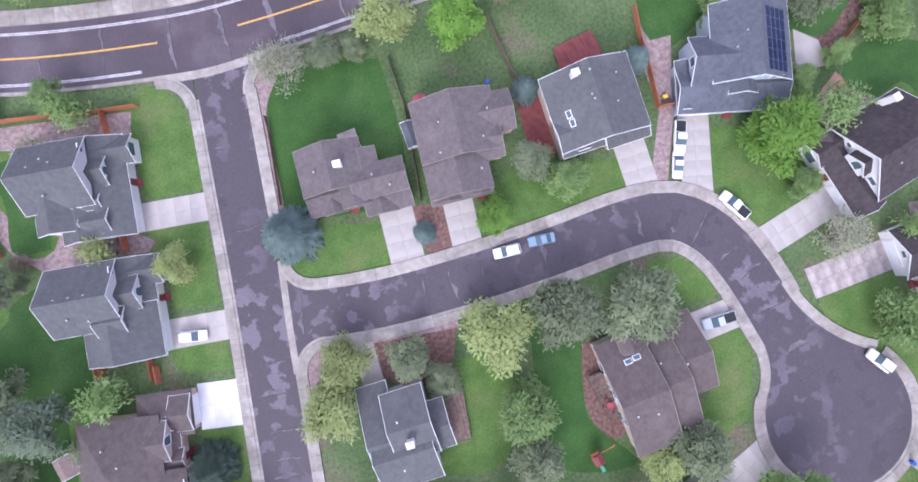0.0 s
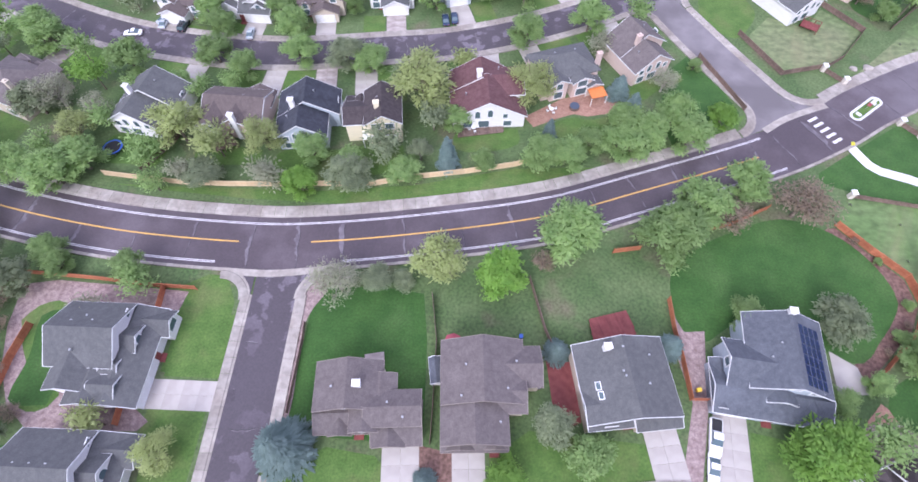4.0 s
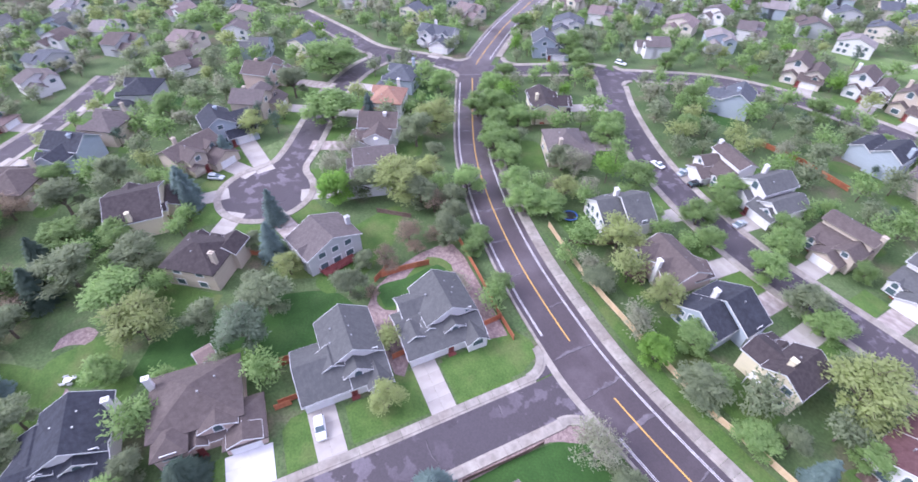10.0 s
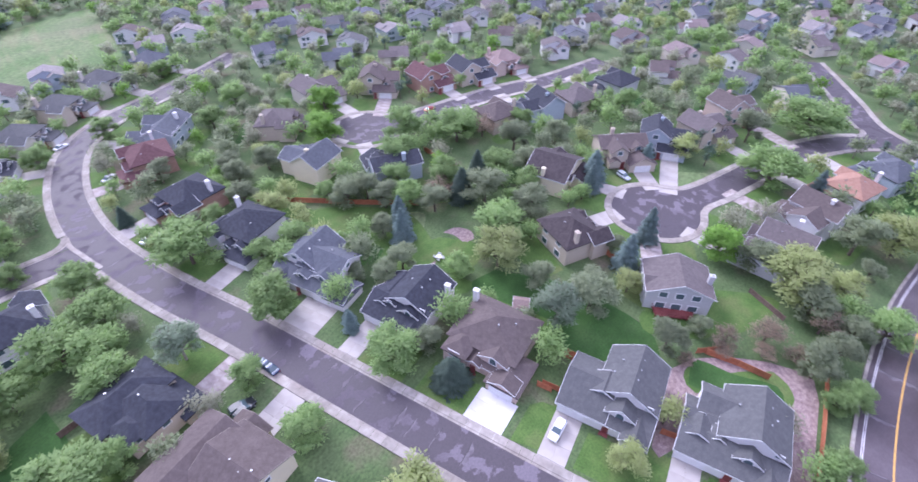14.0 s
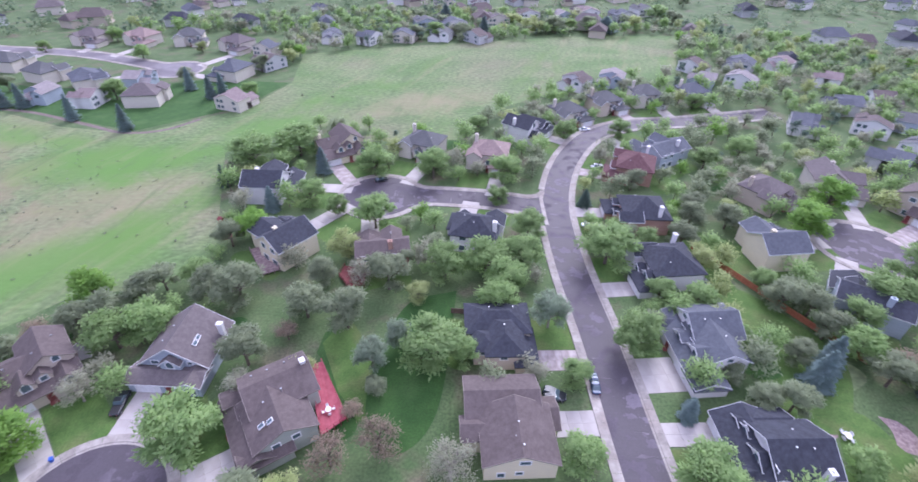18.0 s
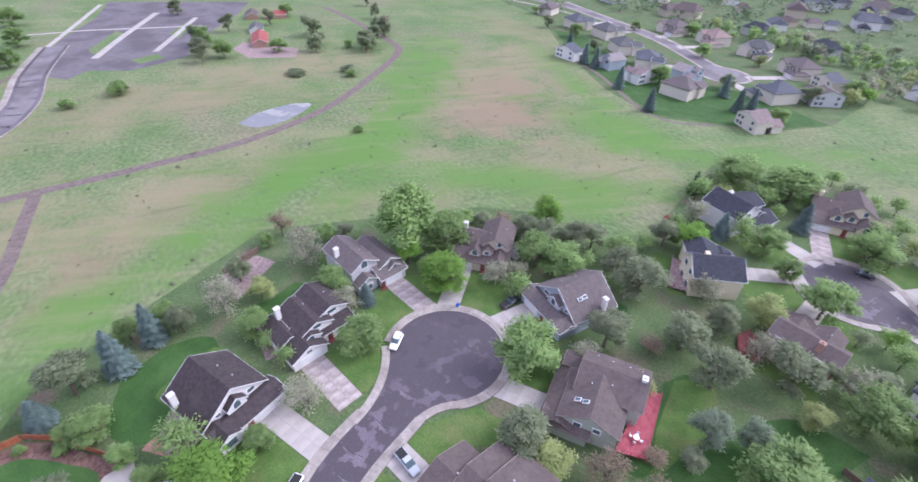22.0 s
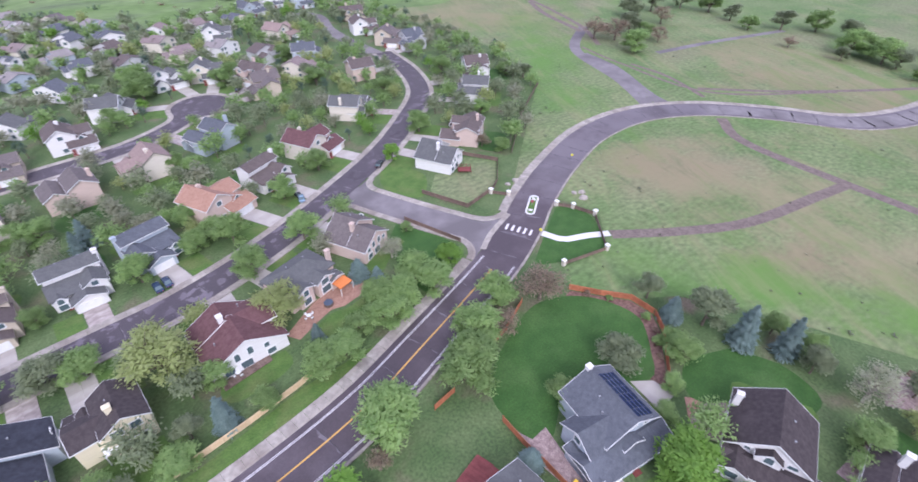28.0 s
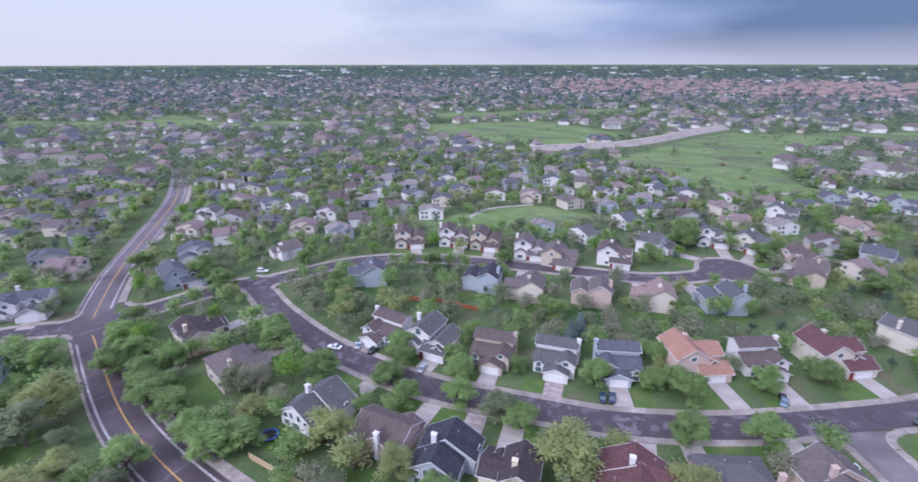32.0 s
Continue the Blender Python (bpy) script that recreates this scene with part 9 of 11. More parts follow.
tree("rust", -97.7, 34.1, 6.9, 7.0)
tree("rust", -88.7, 23.8, 6.7, 6.8)
tree("rust", -83.5, 16.3, 5.5, 5.6)
tree("green", -78.1, 36.8, 5.1, 5.2)
tree("green", -64.5, 37.3, 5.4, 5.5)
tree("yellow", -106.6, 27.9, 13.4, 11.0)
tree("yellow", -111.9, 37.9, 7.4, 7.5)
tree("grey", -111.5, 19.4, 9.0, 9.1)
tree("bright", -111.7, 10.7, 9.2, 9.3)
tree("green", -155.4, 19.0, 15.9, 11.0)
tree("grey", -130.9, 40.5, 10.8, 11.0)
tree("yellow", -136.1, 49.4, 12.3, 11.0)
tree("grey", -180.7, 10.3, 10.8, 11.0)
tree("green", -198.4, 27.7, 18.7, 11.0)
tree("yellow", -157.7, -6.6, 8.5, 8.6)
tree("grey", -87.9, -82.0, 8.5, 8.6)
tree("grey", -87.1, -74.7, 7.7, 7.8)
tree("grey", -74.1, -120.3, 7.9, 8.0)
tree("grey", -92.7, -61.6, 9.0, 8.0)
tree("rust", -97.9, -63.6, 8.4, 7.4)
tree("bright", -121.1, -127.8, 10.8, 10.9)
tree("bright", -106.4, -114.3, 10.7, 10.9)
tree("green", -121.9, -91.8, 11.8, 11.0)
tree("green", -130.5, -76.5, 13.6, 11.0)
tree("spruce", -123.9, -26.6, 5.3, 8.2)
tree("green", -81.7, -91.7, 5.7, 5.8)
tree("spruce", -153.0, 31.2, 5.4, 8.4)
tree("grey", -145.6, -46.2, 8.6, 8.7)
tree("grey", -134.5, -56.7, 11.0, 10.4)
tree("grey", 49.7, -88.3, 11.4, 11.0)
tree("grey", 57.2, -88.7, 8.5, 8.6)
tree("grey", 32.7, -83.0, 9.4, 9.5)
tree("grey", 22.6, -79.5, 10.2, 10.4)
tree("rust", 35.5, -76.1, 5.1, 5.2)
tree("grey", 42.3, -69.0, 9.5, 9.7)
tree("grey", 31.3, -95.6, 7.1, 7.2)
tree("grey", 14.3, -92.8, 10.1, 10.2)
tree("yellow", 6.5, -88.0, 5.5, 5.6)
tree("green", 0.1, -96.4, 9.6, 9.8)
tree("green", -10.6, -98.2, 10.4, 10.6)
tree("green", -20.9, -101.3, 9.4, 9.5)
tree("sage", 15.4, -67.5, 6.8, 8.7)
tree("green", 2.6, -68.7, 12.6, 11.0)
tree("sage", 10.0, -73.3, 6.0, 7.8)
tree("green", -3.6, -69.1, 6.5, 6.5)
tree("rust", 12.2, -49.2, 7.7, 7.8)
tree("rust", 18.1, -55.9, 4.4, 4.4)
tree("rust", 20.6, -46.3, 7.1, 7.2)
tree("pale", -0.8, -43.8, 8.6, 8.7)
tree("sage", -24.0, -79.1, 8.1, 10.3)
tree("green", -26.8, -62.8, 6.2, 6.3)
tree("green", -42.0, -71.9, 9.9, 10.0)
tree("green", -43.8, -102.6, 13.5, 11.0)
tree("green", -24.0, -45.5, 7.1, 7.2)
tree("green", 46.8, -50.4, 11.6, 11.0)
tree("green", 71.9, -74.1, 9.7, 9.9)
tree("grey", 72.2, -86.9, 8.3, 8.5)
tree("grey", 14.2, -61.2, 4.6, 4.6)
tree("green", 42.0, -131.8, 8.6, 8.7)
tree("green", 33.2, -127.1, 6.2, 6.3)
tree("green", 20.6, -119.7, 10.3, 10.5)
tree("spruce", 42.6, -153.2, 5.2, 8.2)
tree("spruce", 53.7, -129.3, 4.6, 7.2)
tree("pine", 73.9, -144.6, 4.2, 6.5)
tree("green", 24.1, -151.3, 10.4, 10.6)
tree("green", 53.7, -166.8, 15.7, 11.0)
tree("green", 67.4, -156.4, 15.0, 11.0)
tree("bright", 54.9, -115.3, 8.6, 8.7)
tree("green", 4.0, -149.3, 10.3, 10.5)
tree("green", -19.7, -145.4, 10.1, 10.3)
tree("green", -16.7, -131.9, 6.4, 6.5)
tree("spruce", -82.8, -66.6, 5.4, 8.0)
tree("spruce", -47.3, -54.5, 3.4, 5.2)
tree("grey", -82.0, -84.3, 8.5, 8.6)
tree("grey", -59.5, -63.0, 4.7, 4.8)
tree("green", -67.2, -73.4, 4.6, 4.6)
tree("grey", 10.9, -101.3, 6.0, 6.2)
for kind, x, y, across in (("green", 80.6, 38.6, 2.0), ("rust", 79.0, 34.8, 1.8), ("green", 76.4, 32.4, 2.2), ("rust", 73.8, 29.6, 1.6), ("green", 78.2, 47.6, 1.6), ("rust", 75.2, 52.0, 1.8)):
    tree(kind, x, y, across, across * 0.8)
tree("green", 45.0, 57.0, 9.6, 8.5)
tree("green", 40.6, 51.0, 9.0, 8.0)
tree("green", 61.8, 20.0, 4.4, 4.5)
tree("green", 78.3, 30.8, 4.0, 4.0)
tree("bright", 69.0, 138.6, 5.6, 6.0)
tree("green", 105.0, 122.0, 6.0, 5.0)
tree("rust", 64.8, 57.7, 11.5, 8.5)
tree("grey", 86.3, 42.8, 6.4, 7.0)
tree("spruce", 84.9, 35.2, 5.0, 6.0)
tree("grey", 89.6, 29.9, 9.6, 10.0)
tree("spruce", 91.0, 21.8, 5.6, 10.0)
tree("spruce", 96.2, 14.8, 5.0, 9.5)
tree("green", 99.8, 19.4, 5.0, 6.0)
tree("green", 100.8, 11.6, 5.0, 6.0)
tree("grey", 96.0, 9.0, 6.0, 7.5)
tree("pale", 97.6, -0.4, 9.0, 10.0)
tree("grey", 65.0, 34.0, 8.4, 7.0)
tree("green", 48.8, 34.2, 5.4, 6.0)
tree("green", 77.7, 27.4, 6.6, 5.5)
tree("green", 68.9, 23.2, 4.0, 4.0)
tree("rust", 51.0, 54.4, 6.4, 6.5)
tree("green", -81.5, 39.7, 6.0, 5.0)
tree("green", 97.4, -48.7, 16, 18)
tree("spruce", -27.9, 7.6, 8.5, 9)
tree("green", 111.7, -30.8, 5.0, 5.0)
tree("grey", 109.7, -35.5, 5.0, 5.0)
tree("green", 98.9, -61.3, 7.0, 6.0)
tree("green", 96.2, -66.4, 7.0, 6.0)
tree("grey", 93.0, -71.2, 6.0, 6.0)
tree("rust", 90.6, -76.4, 6.0, 6.0)
tree("grey", 83.0, -78.8, 8.0, 8.0)
tree("grey", 77.1, -81.1, 8.0, 8.0)
tree("grey", 106.9, -5.8, 6.0, 7.0)
tree("yellow", 97.7, -8.9, 6.0, 6.0)
tree("yellow", -47.4, 5.8, 6.0, 6.0)
tree("grey", 14.0, 13.3, 6.5, 6.0)
tree("green", 19.8, 9.3, 6.5, 6.0)
tree("bright", 6.6, 5.0, 6.0, 5.5)
tree("spruce", -5.6, 4.3, 3.5, 3.0)
tree("spruce", 15.4, 26.0, 4.3, 4.0)
tree("spruce", 35.1, 27.8, 4.5, 4.5)
tree("bright", 55.2, 11.2, 11.0, 9.0)
tree("green", 59.3, 2.5, 5.0, 4.0)
tree("pale", 63.8, -7.4, 8.0, 6.0)
tree("yellow", -21.9, -15.1, 8.0, 7.0)
tree("yellow", -24.9, -22.3, 10.0, 8.0)
tree("yellow", 3.3, -14.1, 11.0, 9.0)
tree("grey", 15.4, -12.2, 11.0, 9.0)
tree("grey", 27.2, -13.1, 12.0, 10.0)
tree("grey", -11.3, -15.9, 7.0, 6.0)
tree("grey", -6.3, -20.3, 6.0, 5.0)
tree("green", 6.5, -27.4, 9.0, 8.0)
tree("grey", 7.1, -36.4, 8.0, 7.0)
tree("yellow", 27.3, -39.9, 7.0, 6.0)
tree("grey", 33.4, -38.5, 9.0, 8.0)
tree("pine", -47.0, -28.8, 8.0, 6.0)
tree("pale", -24.6, 36.1, 9.0, 7.5)
tree("grey", -17.4, 37.0, 6.0, 5.0)
tree("grey", -12.6, 37.7, 4.0, 4.0)
tree("yellow", -5.9, 41.1, 9.0, 9.0)
tree("bright", 5.4, 39.3, 8.5, 7.5)
tree("rust", 13.3, 42.4, 4.5, 6.0)
tree("green", 18.5, 48.0, 11.0, 10.0)
tree("green", 36.9, 48.1, 11.0, 10.0)
tree("green", 55.6, 63.0, 8.6, 7.0)
tree("grey", -56.6, 58.5, 8.5, 6.0)
tree("yellow", -46.5, 68.8, 8.0, 8.0)
tree("green", -36.0, 67.1, 7.0, 6.0)
tree("green", -27.0, 64.9, 6.0, 5.0)
tree("green", -15.5, 62.4, 7.0, 5.0)
tree("grey", -12.5, 67.7, 5.0, 6.0)
tree("spruce", -6.4, 66.0, 4.5, 8.0)
tree("green", 1.3, 66.6, 5.0, 4.0)
tree("green", 13.5, 67.9, 8.0, 7.0)
tree("spruce", 15.3, 74.5, 3.5, 6.0)
tree("green", 18.8, 68.6, 7.6, 6.0)
tree("green", 24.6, 73.2, 6.0, 5.0)
tree("green", 31.9, 78.2, 8.0, 7.0)
tree("green", 37.1, 75.6, 8.0, 7.0)
tree("green", 43.7, 81.1, 8.0, 7.0)
tree("bright", 54.6, 82.0, 6.0, 5.0)
tree("green", -84.2, 61.1, 9.0, 7.0)
tree("green", 70.3, -23.1, 9.0, 8.0)
tree("bright", 77.8, -48.6, 11.0, 9.5)
tree("bright", 91.0, -45.5, 7.0, 7.0)
tree("pale", 104.7, -22.3, 10.0, 11.0)
tree("rust", 120.9, -20.8, 6.0, 8.0)
tree("green", 118.1, -15.7, 4.0, 4.0)
tree("spruce", 83.2, -29.8, 4.0, 5.0)
tree("green", -23.7, -152.7, 7.0, 6.0)
tree("green", 25.6, -157.9, 7.0, 6.0)
tree("green", 3.2, -157.0, 8.0, 6.0)
tree("pine", -44.8, -131.7, 4.5, 5.0)
tree("grey", -62.8, -141.3, 8.0, 7.0)
tree("green", -48.0, -181.9, 7.0, 7.0)
tree("green", -70.7, -183.3, 8.0, 7.0)
tree("green", -113.8, -213.9, 8.0, 7.0)
tree("green", -13.7, -189.5, 8.0, 6.0)
tree("grey", -77.5, -127.3, 8.0, 7.0)
tree("green", -45.6, -41.5, 10.0, 8.0)
tree("grey", -51.7, -37.2, 6.0, 6.0)
tree("spruce", -49.0, -56.7, 3.0, 3.0)
tree("green", -111.3, -164.9, 9.0, 8.0)
tree("green", -162.2, 61.4, 9.0, 8.0)
tree("grey", -84.7, -118.9, 8.0, 8.0)
tree("green", -94.0, -156.3, 9.0, 8.0)
tree("bright", -111.7, -122.6, 8.0, 7.0)
tree("green", -150.2, -61.3, 8.0, 7.0)
tree("green", -123.5, 64.8, 8.0, 7.0)
tree("green", -109.3, 62.5, 8.0, 7.0)
tree("green", -97.5, 59.0, 8.0, 7.0)
tree("green", -129.7, 68.4, 8.0, 7.0)
tree("green", -138.6, 75.9, 8.0, 7.0)
tree("green", -157.1, 79.6, 8.0, 7.0)
tree("pale", -96.8, 78.0, 9.0, 9.0)
tree("green", -108.6, 97.6, 9.0, 8.0)
tree("grey", -26.9, 61.0, 9.0, 6.0)
tree("green", -71.3, 85.2, 6.0, 5.0)
tree("yellow", -13.1, 85.4, 14.0, 11.0)
tree("green", -179.9, -32.0, 9.0, 9.0)
tree("green", -65.8, 95.7, 8.0, 7.0)
tree("green", -44.8, 96.6, 8.0, 7.0)
tree("green", -26.9, 95.2, 8.0, 6.0)
tree("green", -33.1, 152.7, 8.0, 7.0)
tree("pale", 43.0, 92.0, 6.5, 6.0)
tree("spruce", 32.3, 89.9, 5.0, 5.0)
tree("spruce", 35.0, 84.6, 4.0, 5.0)
tree("green", -67.3, 106.5, 7.0, 6.0)
tree("green", 10.7, 106.7, 9.0, 8.0)
tree("green", 26.9, 113.1, 9.0, 8.0)
tree("green", 1.1, 124.7, 7.0, 6.0)
tree("green", 6.2, 128.2, 6.0, 6.0)
tree("green", 29.3, 136.5, 8.0, 7.0)
tree("green", 45.0, 146.9, 8.0, 7.0)
tree("green", -54.0, 113.3, 7.0, 6.0)
tree("green", -35.0, 117.0, 5.0, 5.0)
tree("spruce", -24.4, 137.5, 5.0, 8.0)
tree("green", -116.8, 61.3, 9.0, 8.0)
tree("green", -88.0, 56.8, 9.0, 8.0)
tree("green", -141.9, 72.6, 9.0, 8.0)
tree("green", -153.0, 77.2, 9.0, 8.0)
tree("green", 88.8, 152.8, 9.0, 8.0)
tree("green", 51.9, 99.8, 3.4, 3.0)
tree("green", 129.4, 198.7, 10.0, 9.0)
tree("green", 94.9, 192.8, 9.0, 8.0)
tree("grey", 74.5, 226.8, 9.0, 8.0)
tree("green", 6.2, 248.9, 14.0, 11.0)
tree("green", 44.0, 249.4, 9.0, 8.0)
tree("green", 5.8, 173.8, 7.0, 6.0)
tree("green", -66.6, 192.9, 7.0, 6.0)
tree("green", -91.8, 170.7, 9.0, 9.0)
tree("spruce", -22.7, 142.8, 5.0, 8.0)
tree("green", -103.2, 125.4, 8.0, 7.0)
tree("green", -71.6, 111.6, 8.0, 7.0)
tree("green", -49.0, 106.9, 8.0, 7.0)
tree("green", -118.9, 142.6, 8.0, 7.0)
tree("green", 118.0, 151.7, 7.0, 6.0)
tree("rust", 101.3, 128.8, 6.0, 5.0)
tree("green", 156.2, 181.9, 8.0, 6.0)
tree("grey", 161.5, 174.8, 8.0, 6.0)
tree("green", 31.7, 72.1, 9.0, 7.0)
tree("green", 45.9, 75.5, 9.0, 7.0)
tree("grey", -33.4, 96.5, 9.0, 7.0)
tree("green", -201.6, 372.3, 10.0, 9.0)
tree("green", -172.9, 124.2, 12.0, 10.0)
tree("green", -157.7, 119.7, 10.0, 9.0)
tree("green", -204.6, 118.0, 10.0, 9.0)
tree("green", -112.8, 101.5, 9.0, 8.0)
tree("green", -147.1, 154.2, 7.0, 7.0)
tree("green", 5.9, 262.3, 14.0, 11.0)
tree("green", -7.8, 225.7, 8.0, 7.0)
tree("green", 74.5, 261.8, 9.0, 8.0)
tree("green", 74.9, 221.3, 9.0, 8.0)
tree("green", 38.2, 245.2, 9.0, 8.0)
tree("grey", -101.4, 76.4, 9.0, 8.0)
tree("green", -129.3, 76.3, 8.0, 7.0)
tree("green", -163.2, 88.1, 8.0, 7.0)
tree("green", 10.1, 168.4, 7.0, 6.0)
tree("green", -69.6, 174.2, 7.0, 6.0)
tree("green", -38.0, 155.9, 6.0, 6.0)
tree("green", -141.1, 66.8, 9.0, 8.0)
tree("rust", 235.9, 197.4, 15.0, 12.0)
tree("rust", 244.1, 189.2, 15.0, 12.0)
tree("green", 235.5, 168.5, 14.0, 11.0)
tree("grey", 261.1, 193.2, 14.0, 12.0)
tree("rust", 261.1, 171.9, 10.0, 9.0)
tree("grey", 276.4, -118.4, 11.0, 10.0)
tree("rust", 309.0, -145.9, 9.0, 9.0)
tree("grey", 294.7, -138.4, 9.0, 11.0)
tree("grey", 315.4, -98.8, 11.0, 11.0)
tree("grey", 294.0, -96.2, 8.0, 7.0)
tree("green", 323.9, -38.6, 10.0, 10.0)
tree("green", 296.7, -43.5, 9.0, 9.0)
tree("grey", 293.3, -32.0, 9.0, 9.0)
tree("green", 255.9, 28.9, 6.0, 4.0)
tree("green", 267.0, 8.5, 7.0, 5.0)
tree("grey", 251.2, -68.2, 9.0, 3.0)
tree("grey", 376.7, -163.8, 7.0, 8.0)
tree("green", 324.7, 82.2, 15.0, 12.0)
tree("green", 327.4, 98.5, 15.0, 12.0)
tree("grey", 304.8, -33.4, 10.0, 10.0)
tree("grey", 348.3, -57.4, 9.0, 10.0)
tree("green", 293.2, -72.1, 9.0, 7.0)
tree("grey", 283.6, -126.5, 9.0, 10.0)
tree("grey", 304.7, -139.6, 9.0, 9.0)
tree("grey", 270.3, -115.1, 10.0, 8.0)
tree("grey", 284.4, -90.6, 9.0, 9.0)
tree("green", 331.9, 62.1, 9.0, 8.0)
tree("green", 360.1, 70.2, 12.0, 9.0)
tree("green", 371.7, -101.2, 9.0, 8.0)
tree("green", 420.5, 54.6, 13.0, 11.0)
tree("green", 368.5, 49.7, 11.0, 10.0)
tree("green", 330.1, 51.8, 10.0, 9.0)
tree("grey", 329.9, -36.2, 9.0, 10.0)
tree("grey", 409.4, -37.3, 10.0, 10.0)
tree("grey", 354.2, -84.9, 8.0, 9.0)
tree("green", 321.2, -104.5, 7.0, 8.0)
tree("grey", 338.3, -152.9, 7.0, 9.0)
tree("green", 236.1, -91.4, 6.0, 3.0)
tree("green", 282.9, -109.6, 5.0, 4.0)
tree("grey", 292.2, 217.7, 15.0, 12.0)
tree("grey", 316.7, 219.9, 14.0, 12.0)
tree("rust", 294.8, 195.4, 13.0, 11.0)
tree("grey", 340.2, 213.1, 13.0, 11.0)
tree("green", 346.5, 195.1, 14.0, 12.0)
tree("grey", 339.1, 174.7, 11.0, 9.0)
tree("green", 327.7, 156.3, 10.0, 8.0)
tree("grey", 343.7, 144.2, 13.0, 11.0)
tree("green", 358.1, 130.4, 14.0, 12.0)
tree("grey", 353.4, 110.5, 13.0, 11.0)
tree("green", 333.6, 91.1, 12.0, 10.0)
tree("grey", 322.3, 74.7, 11.0, 9.0)
tree("green", 311.6, 60.7, 9.0, 8.0)
tree("rust", 313.1, 124.1, 8.0, 6.0)
tree("green", 262.6, 9.3, 7.0, 5.0)
tree("grey", 244.1, -92.6, 7.0, 3.0)
tree("green", 174.2, -67.7, 4.0, 2.0)
tree("grey", 312.2, 96.8, 8.0, 7.0)
tree("green", 263.7, 183.3, 10.0, 8.0)

FILL_FREE = [[(75, -245), (88, -208), (125, -184), (210, -210), (290, -258), (300, -325), (100, -335)],
             [(36, 26), (36, 62), (58, 68), (88, 56), (106, 28), (110, 0), (97, -20), (86, -2), (66, 20), (58, 32), (46, 36)],
             [(54, 108), (57, 132), (66, 143), (84, 146), (96, 148), (130, 152), (106, 118), (90, 100), (66, 86), (40, 68), (16, 64), (8, 72), (6, 84), (20, 90), (34, 96), (42, 100)],
             [(70, 66), (78, 60), (94, 58), (106, 74), (98, 90), (84, 78)],
             [(-68, -118), (-68, 22), (-76, 33), (-88, 36), (-106, 40), (-128, 45), (-150, 60), (-165, 30), (-150, -30), (-135, -60), (-110, -118)],
             [(-6, -125), (-6, -42), (20, -42), (30, -66), (46, -62), (62, -80), (72, -100), (64, -128), (40, -128), (30, -122), (0, -128)]]
MEADOW = [(171.1, 357.9), (164.5, 306.3), (176.6, 258.4), (177.2, 209.5), (158.2, 161.4), (88.7, 97.4), (100.4, 102.7), (99.7, 86.2), (104.5, 75.0), (94.3, 61.8), (78.1, 62.5), (74.4, 57.5), (83.1, 44.6), (93.2, 38.8), (105.4, 22.3), (126.3, -16.8), (103.6, -78.0), (91.9, -91.0), (74.5, -93.6), (61.0, -99.4), (82.6, -168.8), (54.2, -193.5), (28.1, -188.9), (36.7, -179.4), (-5.3, -180.1), (-29.1, -216.4), (-61.9, -239.7), (-90.4, -253.2), (-120.7, -252.8), (-158.7, -343.4), (-76.7, -337.1), (28.9, -311.2), (82.0, -294.8), (76.6, -246.1), (89.4, -211.6), (123.5, -185.4), (157.3, -192.0), (211.6, -215.8), (287.8, -262.2), (348.6, -268.9), (520.0, -330.0), (700.0, -150.0), (720.0, 120.0), (560.0, 330.0), (380.0, 470.0), (260.0, 440.0)]
LAWNS = [(91, 72), (22, -66), (58, 39), (-18, 23), (-20, 3), (-50, 29), (-49, 6), (-48, -11), (-44, -28), (16, 7), (53, 6), (37, -10), (41, -30), (15, -28), (-2, -28), (68, -22), (68, 41), (83, 14), (74, -35), (41, -27), (51, -54), (-75, 21), (25, 80), (-81, -49), (65, 124), (-80, -48), (20, -67), (-5, 65), (24, -70), (19, -59), (28, -78), (18, -53)]
